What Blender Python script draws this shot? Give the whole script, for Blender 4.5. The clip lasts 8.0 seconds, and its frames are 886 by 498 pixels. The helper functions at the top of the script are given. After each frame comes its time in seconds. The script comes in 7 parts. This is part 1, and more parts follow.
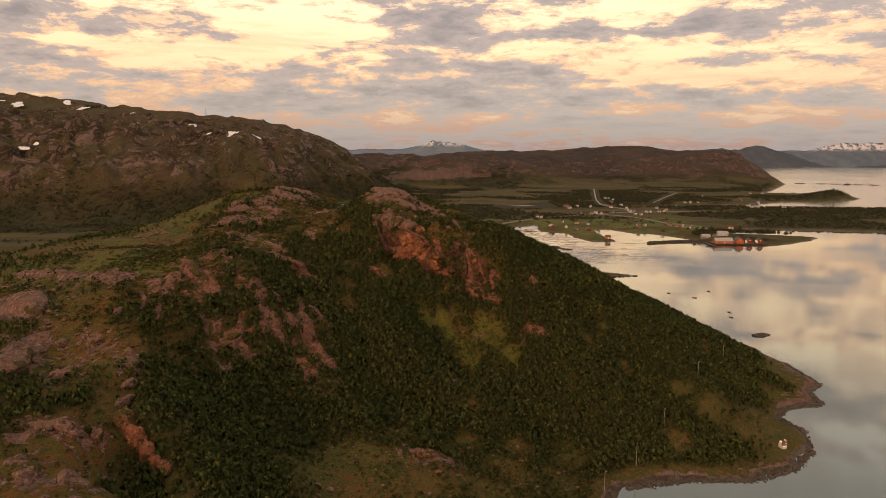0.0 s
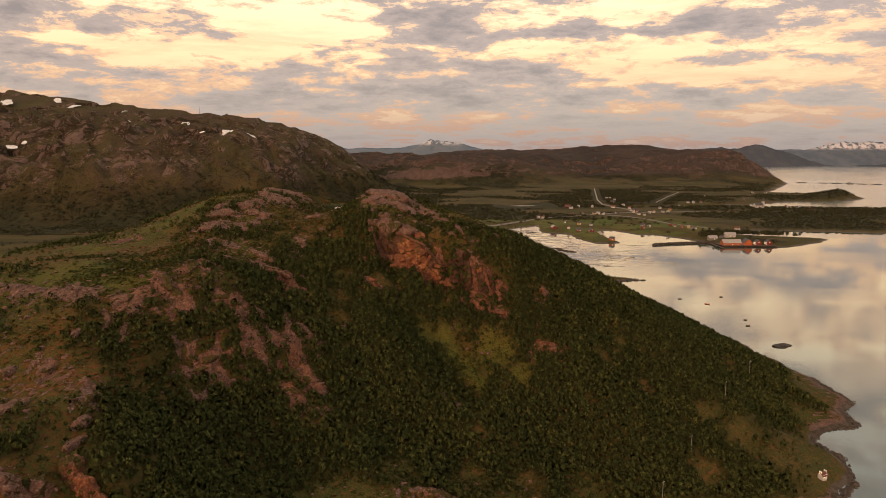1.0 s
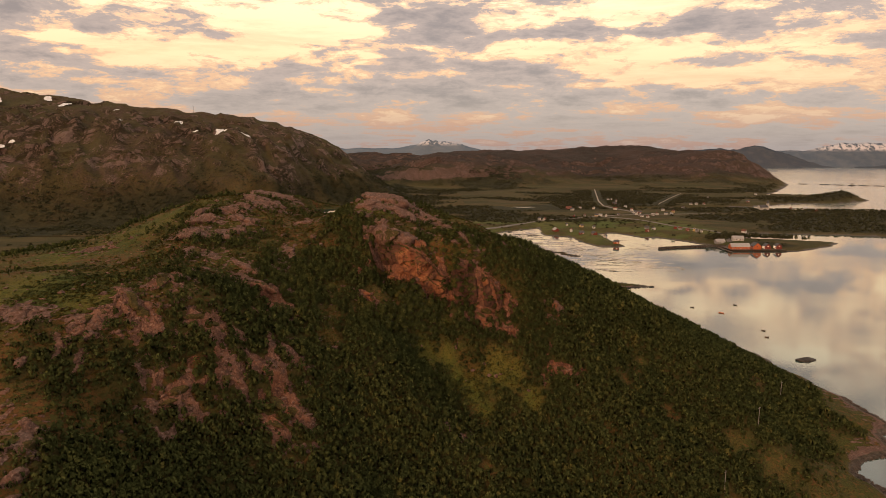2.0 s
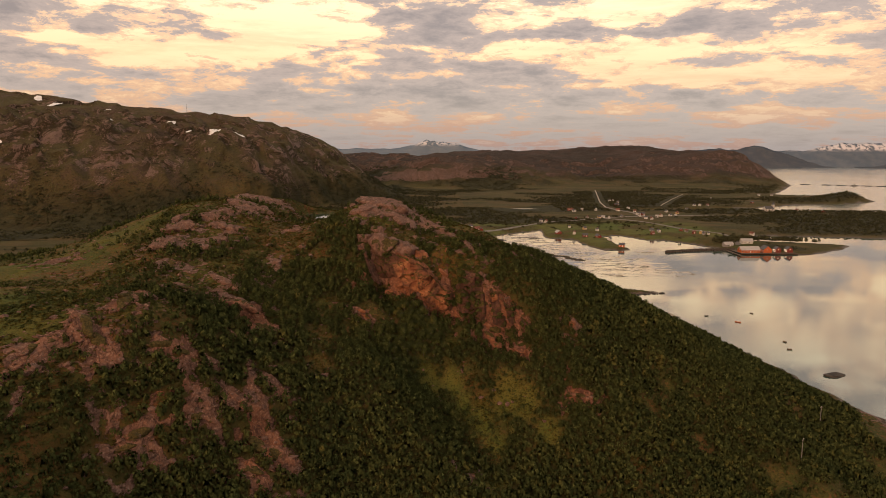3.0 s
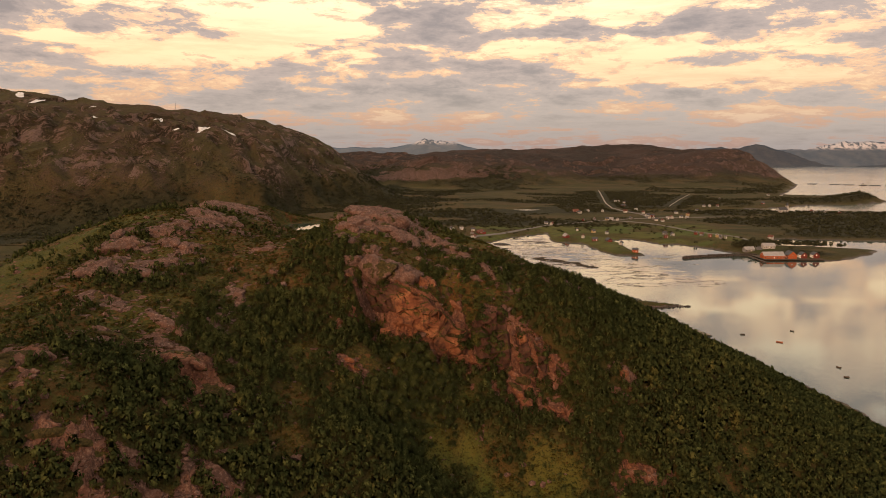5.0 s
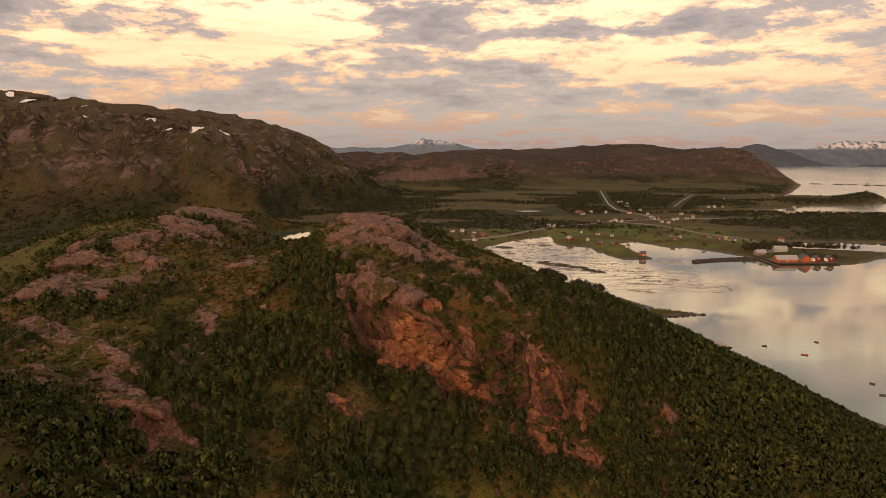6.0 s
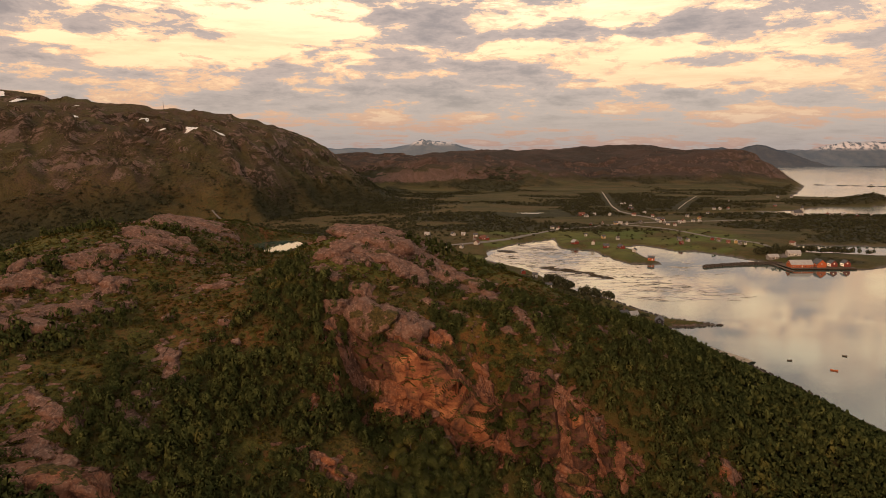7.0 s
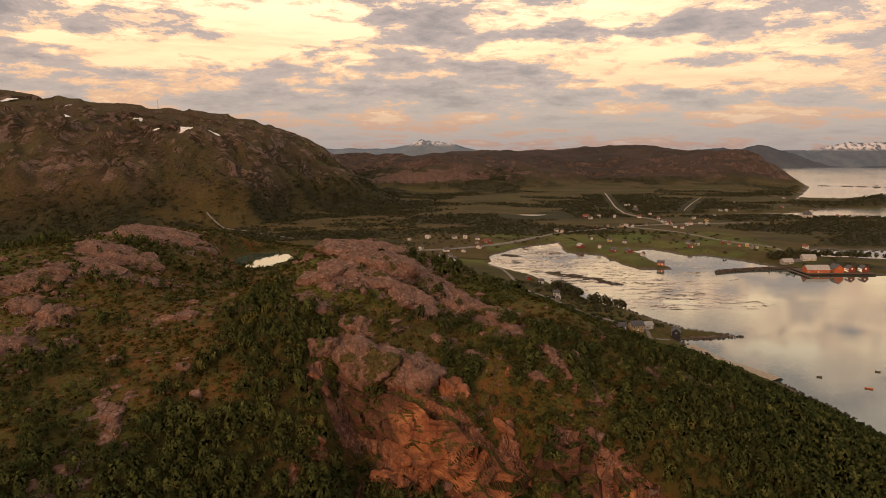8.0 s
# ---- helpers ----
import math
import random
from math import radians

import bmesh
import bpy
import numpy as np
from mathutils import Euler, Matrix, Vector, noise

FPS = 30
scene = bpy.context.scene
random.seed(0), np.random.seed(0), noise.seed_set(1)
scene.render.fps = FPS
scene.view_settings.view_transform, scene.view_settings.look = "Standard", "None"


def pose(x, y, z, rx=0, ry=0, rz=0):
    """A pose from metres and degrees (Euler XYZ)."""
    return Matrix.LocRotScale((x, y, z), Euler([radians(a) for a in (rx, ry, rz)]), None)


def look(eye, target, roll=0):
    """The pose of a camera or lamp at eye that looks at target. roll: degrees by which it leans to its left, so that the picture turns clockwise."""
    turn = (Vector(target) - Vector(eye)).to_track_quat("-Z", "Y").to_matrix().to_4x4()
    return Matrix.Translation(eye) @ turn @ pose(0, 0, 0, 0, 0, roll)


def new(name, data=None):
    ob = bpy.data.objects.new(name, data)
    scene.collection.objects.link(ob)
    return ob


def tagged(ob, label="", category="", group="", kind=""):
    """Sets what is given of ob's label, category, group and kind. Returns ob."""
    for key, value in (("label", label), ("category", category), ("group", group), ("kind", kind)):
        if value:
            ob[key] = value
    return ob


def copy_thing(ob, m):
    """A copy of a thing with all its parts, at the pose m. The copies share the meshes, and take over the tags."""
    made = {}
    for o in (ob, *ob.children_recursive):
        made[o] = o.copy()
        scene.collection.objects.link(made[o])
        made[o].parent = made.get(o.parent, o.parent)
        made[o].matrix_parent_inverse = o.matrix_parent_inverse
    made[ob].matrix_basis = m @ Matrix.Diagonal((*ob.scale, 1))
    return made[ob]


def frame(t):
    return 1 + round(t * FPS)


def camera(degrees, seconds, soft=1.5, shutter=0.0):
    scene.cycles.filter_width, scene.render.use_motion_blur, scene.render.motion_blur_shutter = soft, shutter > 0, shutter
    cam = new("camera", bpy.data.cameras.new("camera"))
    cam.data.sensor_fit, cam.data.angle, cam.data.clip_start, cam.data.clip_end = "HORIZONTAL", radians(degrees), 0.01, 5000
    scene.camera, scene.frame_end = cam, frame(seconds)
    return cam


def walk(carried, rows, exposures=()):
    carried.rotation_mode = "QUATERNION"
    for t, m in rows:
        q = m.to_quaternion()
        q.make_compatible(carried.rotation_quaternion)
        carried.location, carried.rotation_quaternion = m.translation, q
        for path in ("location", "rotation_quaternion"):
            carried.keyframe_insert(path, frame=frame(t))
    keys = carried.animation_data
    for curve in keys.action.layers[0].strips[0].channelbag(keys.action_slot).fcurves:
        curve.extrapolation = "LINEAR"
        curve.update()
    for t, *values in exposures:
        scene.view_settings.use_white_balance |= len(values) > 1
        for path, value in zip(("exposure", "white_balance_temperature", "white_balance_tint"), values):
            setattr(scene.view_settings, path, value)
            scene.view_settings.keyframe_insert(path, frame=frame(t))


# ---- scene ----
cam = camera(69.4, 8.0, soft=0.7)
PATH = [
    (0, (8.358, 8.892, 137.006), (8.36, 10.868, 136.693), -0.0),
    (0.5, (7.29, 23.529, 136.977), (7.296, 25.504, 136.662), 0.0),
    (1, (6.292, 38.4, 136.87), (6.301, 40.374, 136.554), 0.0),
    (1.5, (5.162, 53.106, 136.712), (5.175, 55.081, 136.396), 0.1),
    (3, (1.911, 97.493, 136.294), (1.935, 99.468, 135.98), 0.1),
    (3.5, (0.918, 112.288, 136.004), (0.944, 114.263, 135.689), 0.1),
    (4, (-0.008, 126.983, 135.805), (0.02, 128.958, 135.49), 0.1),
    (4.5, (-0.971, 141.54, 135.639), (-0.941, 143.514, 135.322), 0.1),
    (6, (-3.856, 185.608, 135.349), (-3.82, 187.582, 135.032), 0.0),
    (6.5, (-4.887, 200.207, 135.247), (-4.848, 202.181, 134.931), -0.0),
    (7, (-5.878, 215.115, 135.263), (-5.838, 217.09, 134.948), -0.0),
    (7.5, (-6.863, 229.681, 135.27), (-6.821, 231.655, 134.956), -0.0),
    (8, (-7.86, 244.348, 135.346), (-7.818, 246.323, 135.032), 0.0),
]
walk(cam, [(t, look(eye, target, roll)) for t, eye, target, roll in PATH])

# ---------------------------------------------------------------- sky and sun
SUN_TURN, SUN_RISE = 206.0, 15.0       # degrees clockwise from +y, and above the horizon


def node(tree, kind, *links, **values):
    """A shader node; links are (input, socket or value), values are its properties."""
    n = tree.nodes.new(kind)
    for key, value in values.items():
        if key == "operation":
            n.operation = value
        elif key == "use_clamp":
            n.use_clamp = value
        elif key == "data_type":
            n.data_type = value
        elif key == "blend_type":
            n.blend_type = value
        elif key == "interpolation_type":
            n.interpolation_type = value
        elif key == "attribute_name":
            n.attribute_name = value
        elif key == "vector_type":
            n.vector_type = value
        elif key == "convert_from":
            n.convert_from = value
        elif key == "convert_to":
            n.convert_to = value
        elif key == "sky_type":
            n.sky_type = value
        elif key == "sun_disc":
            n.sun_disc = value
        elif key == "sun_elevation":
            n.sun_elevation = value
        elif key == "sun_rotation":
            n.sun_rotation = value
    for slot, value in links:
        if isinstance(value, bpy.types.NodeSocket):
            tree.links.new(value, n.inputs[slot])
        else:
            n.inputs[slot].default_value = value
    return n


def maths(tree, op, a, b=0.0, c=0.0, clamp=False):
    return node(tree, "ShaderNodeMath", (0, a), (1, b), (2, c), operation=op, use_clamp=clamp).outputs[0]


def blend(tree, fac, a, b, mode="MIX"):
    n = node(tree, "ShaderNodeMix", ("Factor", fac), data_type="RGBA", blend_type=mode)
    for slot, value in ((6, a), (7, b)):
        if isinstance(value, bpy.types.NodeSocket):
            tree.links.new(value, n.inputs[slot])
        else:
            n.inputs[slot].default_value = (*value, 1) if len(value) == 3 else value
    return n.outputs[2]


def ramp(tree, fac, *stops, ease_type="LINEAR"):
    n = node(tree, "ShaderNodeValToRGB", (0, fac))
    n.color_ramp.interpolation = ease_type
    while len(n.color_ramp.elements) < len(stops):
        n.color_ramp.elements.new(0.5)
    for e, (at, col) in zip(n.color_ramp.elements, stops):
        e.position, e.color = at, (*col, 1) if not isinstance(col, (int, float)) else (col, col, col, 1)
    return n.outputs[0]


def step(tree, a, b, v):
    return node(tree, "ShaderNodeMapRange", ("Value", v), ("From Min", a), ("From Max", b), interpolation_type="SMOOTHSTEP").outputs[0]


def noisy(tree, vector, scale, detail=5.0, rough=0.55, distort=0.0):
    return node(tree, "ShaderNodeTexNoise", ("Vector", vector), ("Scale", scale), ("Detail", detail), ("Roughness", rough), ("Distortion", distort)).outputs[0]


def scaled(tree, vector, x, y, z, move=(0, 0, 0)):
    return node(tree, "ShaderNodeMapping", ("Vector", vector), ("Scale", (x, y, z)), ("Location", move)).outputs[0]


world = bpy.data.worlds.new("evening_sky")
scene.world = world
world.use_nodes = True
wt = world.node_tree
wt.nodes.clear()
sky = node(wt, "ShaderNodeTexSky", sky_type="NISHITA", sun_disc=False, sun_elevation=radians(SUN_RISE), sun_rotation=radians(SUN_TURN))
up = node(wt, "ShaderNodeTexCoord").outputs["Generated"]
split = node(wt, "ShaderNodeSeparateXYZ", (0, up))
dx, dy, dz = split.outputs
lift = maths(wt, "ADD", maths(wt, "MAXIMUM", dz, 0.0), 0.13)
deck = node(wt, "ShaderNodeCombineXYZ", (0, maths(wt, "DIVIDE", dx, lift)), (1, maths(wt, "DIVIDE", dy, lift)), (2, 0.0)).outputs[0]
# a broken deck of evening cloud: large banks, ragged rolls and fine shreds
round_way = scaled(wt, up, 1, 1, 3.2)
banks = noisy(wt, scaled(wt, deck, 0.62, 0.85, 1, (3.1, 0.4, 0)), 1.0, 2, 0.5)
rolls = noisy(wt, scaled(wt, deck, 1.9, 2.6, 1, (7.7, 2.2, 0)), 1.0, 7, 0.62, 0.25)
puffs = noisy(wt, scaled(wt, round_way, 12.0, 12.0, 13.0, (0.3, 0.8, 0.1)), 1.0, 10, 0.68, 0.25)
shreds = maths(wt, "ADD", 0.5, maths(wt, "MULTIPLY", maths(wt, "SUBTRACT", puffs, 0.5), maths(wt, "ADD", 0.40, maths(wt, "MULTIPLY", step(wt, 0.02, 0.10, dz), 0.60))))
cover = maths(wt, "ADD", maths(wt, "MULTIPLY", banks, 0.20), maths(wt, "ADD", maths(wt, "MULTIPLY", rolls, 0.24), maths(wt, "MULTIPLY", shreds, 0.62)))
cover = maths(wt, "ADD", cover, maths(wt, "MULTIPLY", step(wt, 0.16, 0.05, dz), 0.03))
# the banks and the clear gaps ahead: bearing and height as slopes, breadth, depth, weight
CLOUD_BANKS = [(0.009, 0.169, 0.097, 0.04, 0.11), (0.026, 0.095, 0.053, 0.025, 0.08), (-0.068, 0.194, 0.062, 0.019, 0.06), (-0.608, 0.202, 0.097, 0.021, 0.1), (-0.373, 0.177, 0.075, 0.019, 0.11), (-0.491, 0.181, 0.053, 0.014, 0.08), (-0.598, 0.134, 0.075, 0.012, 0.1), (-0.446, 0.11, 0.097, 0.009, 0.06), (-0.248, 0.113, 0.066, 0.018, 0.09), (-0.181, 0.08, 0.106, 0.014, 0.07), (-0.166, 0.147, 0.027, 0.011, 0.12), (0.482, 0.195, 0.097, 0.03, 0.13), (0.377, 0.181, 0.049, 0.014, 0.09), (0.246, 0.172, 0.115, 0.008, 0.11), (0.154, 0.121, 0.062, 0.012, 0.09), (0.419, 0.126, 0.084, 0.008, 0.09), (0.572, 0.136, 0.053, 0.008, 0.06), (0.638, 0.159, 0.044, 0.011, 0.08), (0.457, 0.076, 0.194, 0.011, 0.07)]
CLEAR_GAPS = [(0.45, 0.12, 0.16, 0.03, -0.035), (-0.45, 0.17, 0.12, 0.02, -0.04), (-0.212, 0.181, 0.08, 0.037, -0.13), (-0.281, 0.14, 0.053, 0.018, -0.06), (0.29, 0.136, 0.097, 0.025, -0.13), (-0.111, 0.128, 0.053, 0.012, -0.06), (-0.528, 0.154, 0.097, 0.014, -0.08), (0.578, 0.161, 0.071, 0.019, -0.1), (0.304, 0.206, 0.097, 0.018, -0.1), (0.145, 0.153, 0.053, 0.011, -0.08), (0.135, 0.202, 0.053, 0.012, -0.06), (0.455, 0.103, 0.177, 0.009, -0.07), (-0.452, 0.136, 0.106, 0.009, -0.05), (-0.061, 0.048, 0.265, 0.007, -0.03), (-0.177, 0.206, 0.106, 0.012, -0.05)]
ahead = maths(wt, "MAXIMUM", dy, 0.15)
bear, rise = maths(wt, "DIVIDE", dx, ahead), maths(wt, "DIVIDE", dz, ahead)
stir = node(wt, "ShaderNodeSeparateXYZ", (0, node(wt, "ShaderNodeTexNoise", ("Vector", round_way), ("Scale", 13.0), ("Detail", 6.0), ("Roughness", 0.6)).outputs[1])).outputs
bear = maths(wt, "ADD", bear, maths(wt, "MULTIPLY", maths(wt, "SUBTRACT", stir[0], 0.5), 0.16))          # ragged outlines
rise = maths(wt, "ADD", rise, maths(wt, "MULTIPLY", maths(wt, "SUBTRACT", stir[1], 0.5), 0.05))
for at, over, broad, deep, weight in CLOUD_BANKS + CLEAR_GAPS:
    u = maths(wt, "POWER", maths(wt, "ABSOLUTE", maths(wt, "DIVIDE", maths(wt, "SUBTRACT", bear, at), broad)), 2.0)
    v = maths(wt, "POWER", maths(wt, "ABSOLUTE", maths(wt, "DIVIDE", maths(wt, "SUBTRACT", rise, over), deep)), 2.0)
    cover = maths(wt, "ADD", cover, maths(wt, "MULTIPLY", maths(wt, "EXPONENT", maths(wt, "MULTIPLY", maths(wt, "ADD", u, v), -1.0)), weight))
shade = step(wt, 0.490, 0.572, cover)
thick = step(wt, 0.56, 0.72, cover)
glow = ramp(wt, dz, (0.0, (0.55, 0.39, 0.33)), (0.03, (0.74, 0.48, 0.34)), (0.07, (1.08, 0.72, 0.41)), (0.13, (1.42, 0.98, 0.53)), (0.24, (1.75, 1.32, 0.80)), (0.33, (1.15, 0.98, 0.74)), (0.48, (0.74, 0.73, 0.70)), (0.70, (1.40, 1.20, 0.92)), (1.0, (1.40, 1.22, 0.96)))
pall = ramp(wt, dz, (0.0, (0.455, 0.378, 0.350)), (0.05, (0.56, 0.442, 0.385)), (0.12, (0.64, 0.475, 0.390)), (0.25, (0.59, 0.455, 0.380)), (0.6, (0.84, 0.70, 0.56)), (1.0, (0.84, 0.72, 0.58)))
pall = blend(wt, thick, pall, blend(wt, 0.72, pall, (0.30, 0.240, 0.222)))
toward = step(wt, -0.9, 0.75, dy)
glow = blend(wt, toward, blend(wt, 0.7, glow, (0.30, 0.29, 0.32)), glow)
wisps = noisy(wt, scaled(wt, round_way, 5.0, 5.0, 13.0, (1.7, 0.2, 0.6)), 1.0, 8, 0.66, 0.3)
peach = blend(wt, 1.0, glow, (0.84, 0.67, 0.63), "MULTIPLY")
glow = blend(wt, maths(wt, "MULTIPLY", step(wt, 0.44, 0.64, wisps), 0.5), glow, peach)
clouds = blend(wt, shade, glow, pall)
fringe = maths(wt, "MULTIPLY", maths(wt, "MULTIPLY", shade, maths(wt, "SUBTRACT", 1.0, shade)), 2.6)
clouds = blend(wt, fringe, clouds, peach)
whole = blend(wt, 0.12, clouds, blend(wt, 1.0, sky.outputs[0], (0.10, 0.10, 0.10), "MULTIPLY"))
whole = blend(wt, 1.0, whole, (1.0, 1.005, 1.02), "MULTIPLY")
node(wt, "ShaderNodeOutputWorld", (0, node(wt, "ShaderNodeBackground", (0, whole), (1, 1.0)).outputs[0]))

sun = new("sun", bpy.data.lights.new("sun", "SUN"))
sun.data.energy, sun.data.angle, sun.data.color = 1.9, radians(12), (1.0, 0.55, 0.29)
sun_way = Vector((math.sin(radians(SUN_TURN)) * math.cos(radians(SUN_RISE)), math.cos(radians(SUN_TURN)) * math.cos(radians(SUN_RISE)), math.sin(radians(SUN_RISE))))
sun.matrix_world = look(sun_way * 900, (0, 0, 0))
scene.view_settings.exposure = 0.0

# ---------------------------------------------------------------- materials


def surface(name, roughness=0.9, metallic=0.0, specular=0.3):
    m = bpy.data.materials.new(name)
    m.use_nodes = True
    t = m.node_tree
    b = t.nodes["Principled BSDF"]
    b.inputs["Roughness"].default_value, b.inputs["Metallic"].default_value = roughness, metallic
    b.inputs["Specular IOR Level"].default_value = specular
    return m, t, b


def place(t):
    return node(t, "ShaderNodeNewGeometry").outputs["Position"]


def held(t, name):
    return node(t, "ShaderNodeAttribute", attribute_name=name).outputs["Fac"]


def relief(t, b, height, strength, distance):
    t.links.new(node(t, "ShaderNodeBump", ("Height", height), ("Strength", strength), ("Distance", distance)).outputs[0], b.inputs["Normal"])


def plain(name, colour, roughness=0.7, worn=0.25, size=1.5, metallic=0.0):
    """Painted, sawn or cast stuff: one colour with weathering at two scales."""
    m, t, b = surface(name, roughness, metallic)
    at = node(t, "ShaderNodeTexCoord").outputs["Object"]
    big, fine = noisy(t, at, 1 / size, 3), noisy(t, at, 7 / size, 4)
    dark = tuple(c * (1 - worn) for c in colour)
    c = blend(t, step(t, 0.35, 0.7, big), dark, colour)
    c = blend(t, maths(t, "MULTIPLY", step(t, 0.55, 0.75, fine), worn), c, tuple(0.6 * v for v in colour))
    t.links.new(c, b.inputs["Base Color"])
    relief(t, b, fine, 0.25, 0.03)
    return m


def gneiss(t, p, rusty):
    """Pink gneiss with grey lichen, rusty broken faces and dark joints: its colour, and the joints."""
    mid, fine, tiny, grit = (noisy(t, p, s, d, 0.6) for s, d in ((0.06, 5), (0.35, 6), (1.6, 5), (5.5, 3)))
    warped = node(t, "ShaderNodeVectorMath", (0, p), (1, node(t, "ShaderNodeVectorMath", (0, node(t, "ShaderNodeTexNoise", ("Vector", p), ("Scale", 0.22), ("Detail", 5.0)).outputs[1]), (1, (5.0, 5.0, 3.0)), operation="MULTIPLY").outputs[0]), operation="ADD").outputs[0]
    seam = maths(t, "ABSOLUTE", maths(t, "SUBTRACT", noisy(t, scaled(t, warped, 0.34, 0.20, 0.13), 1.0, 3, 0.6), 0.5))
    stone = blend(t, step(t, 0.38, 0.62, fine), (0.184, 0.102, 0.074), (0.130, 0.079, 0.061))
    stone = blend(t, step(t, 0.45, 0.7, tiny), stone, (0.215, 0.142, 0.115))
    stone = blend(t, maths(t, "MULTIPLY", step(t, 0.5, 0.66, mid), 0.5), stone, (0.155, 0.108, 0.088))
    lichen = noisy(t, p, 0.8, 7, 0.72)
    stone = blend(t, maths(t, "MULTIPLY", step(t, 0.55, 0.63, lichen), 0.65), stone, (0.320, 0.215, 0.170))
    stone = blend(t, maths(t, "MULTIPLY", step(t, 0.45, 0.37, lichen), 0.7), stone, (0.088, 0.056, 0.046))
    rust = blend(t, step(t, 0.40, 0.62, fine), (0.26, 0.098, 0.044), (0.128, 0.054, 0.034))
    rust = blend(t, maths(t, "MULTIPLY", step(t, 0.5, 0.68, tiny), 0.5), rust, (0.47, 0.235, 0.120))
    rust = blend(t, maths(t, "MULTIPLY", step(t, 0.46, 0.36, grit), 0.5), rust, (0.12, 0.048, 0.030))
    stone = blend(t, maths(t, "MULTIPLY", step(t, 0.46, 0.36, grit), 0.3), stone, (0.115, 0.079, 0.064))
    stone = blend(t, maths(t, "MULTIPLY", rusty, step(t, 0.30, 0.52, maths(t, "ADD", maths(t, "MULTIPLY", mid, 0.5), maths(t, "MULTIPLY", fine, 0.5)))), stone, rust)
    return blend(t, maths(t, "MULTIPLY", step(t, 0.016, 0.002, seam), 0.42), stone, (0.048, 0.034, 0.024)), seam


def rock_material(name, rusty, mossy=0.0):
    """Outcrops: gneiss with moss and turf in its hollows."""
    m, t, b = surface(name, 0.95, 0.0, 0.15)
    p = place(t)
    col, seam = gneiss(t, p, rusty)
    fine, tiny, grit = (noisy(t, p, s, d, 0.62) for s, d in ((0.30, 6), (1.6, 5), (6.0, 3)))
    turf = blend(t, step(t, 0.4, 0.6, tiny), (0.040, 0.036, 0.011), (0.082, 0.062, 0.018))
    hollow = maths(t, "ADD", maths(t, "MULTIPLY", noisy(t, p, 0.13, 6, 0.6), 0.75), maths(t, "MULTIPLY", fine, 0.25))
    col = blend(t, maths(t, "MULTIPLY", step(t, 0.555 - mossy, 0.580 - mossy, hollow), 0.92), col, turf)
    t.links.new(col, b.inputs["Base Color"])
    h = maths(t, "ADD", maths(t, "ADD", maths(t, "MULTIPLY", fine, 1.1), maths(t, "MULTIPLY", grit, 0.14)), maths(t, "ADD", maths(t, "MULTIPLY", tiny, 0.45), maths(t, "MULTIPLY", maths(t, "MINIMUM", seam, 0.05), 9.0)))
    relief(t, b, h, 0.62, 1.0)
    return m


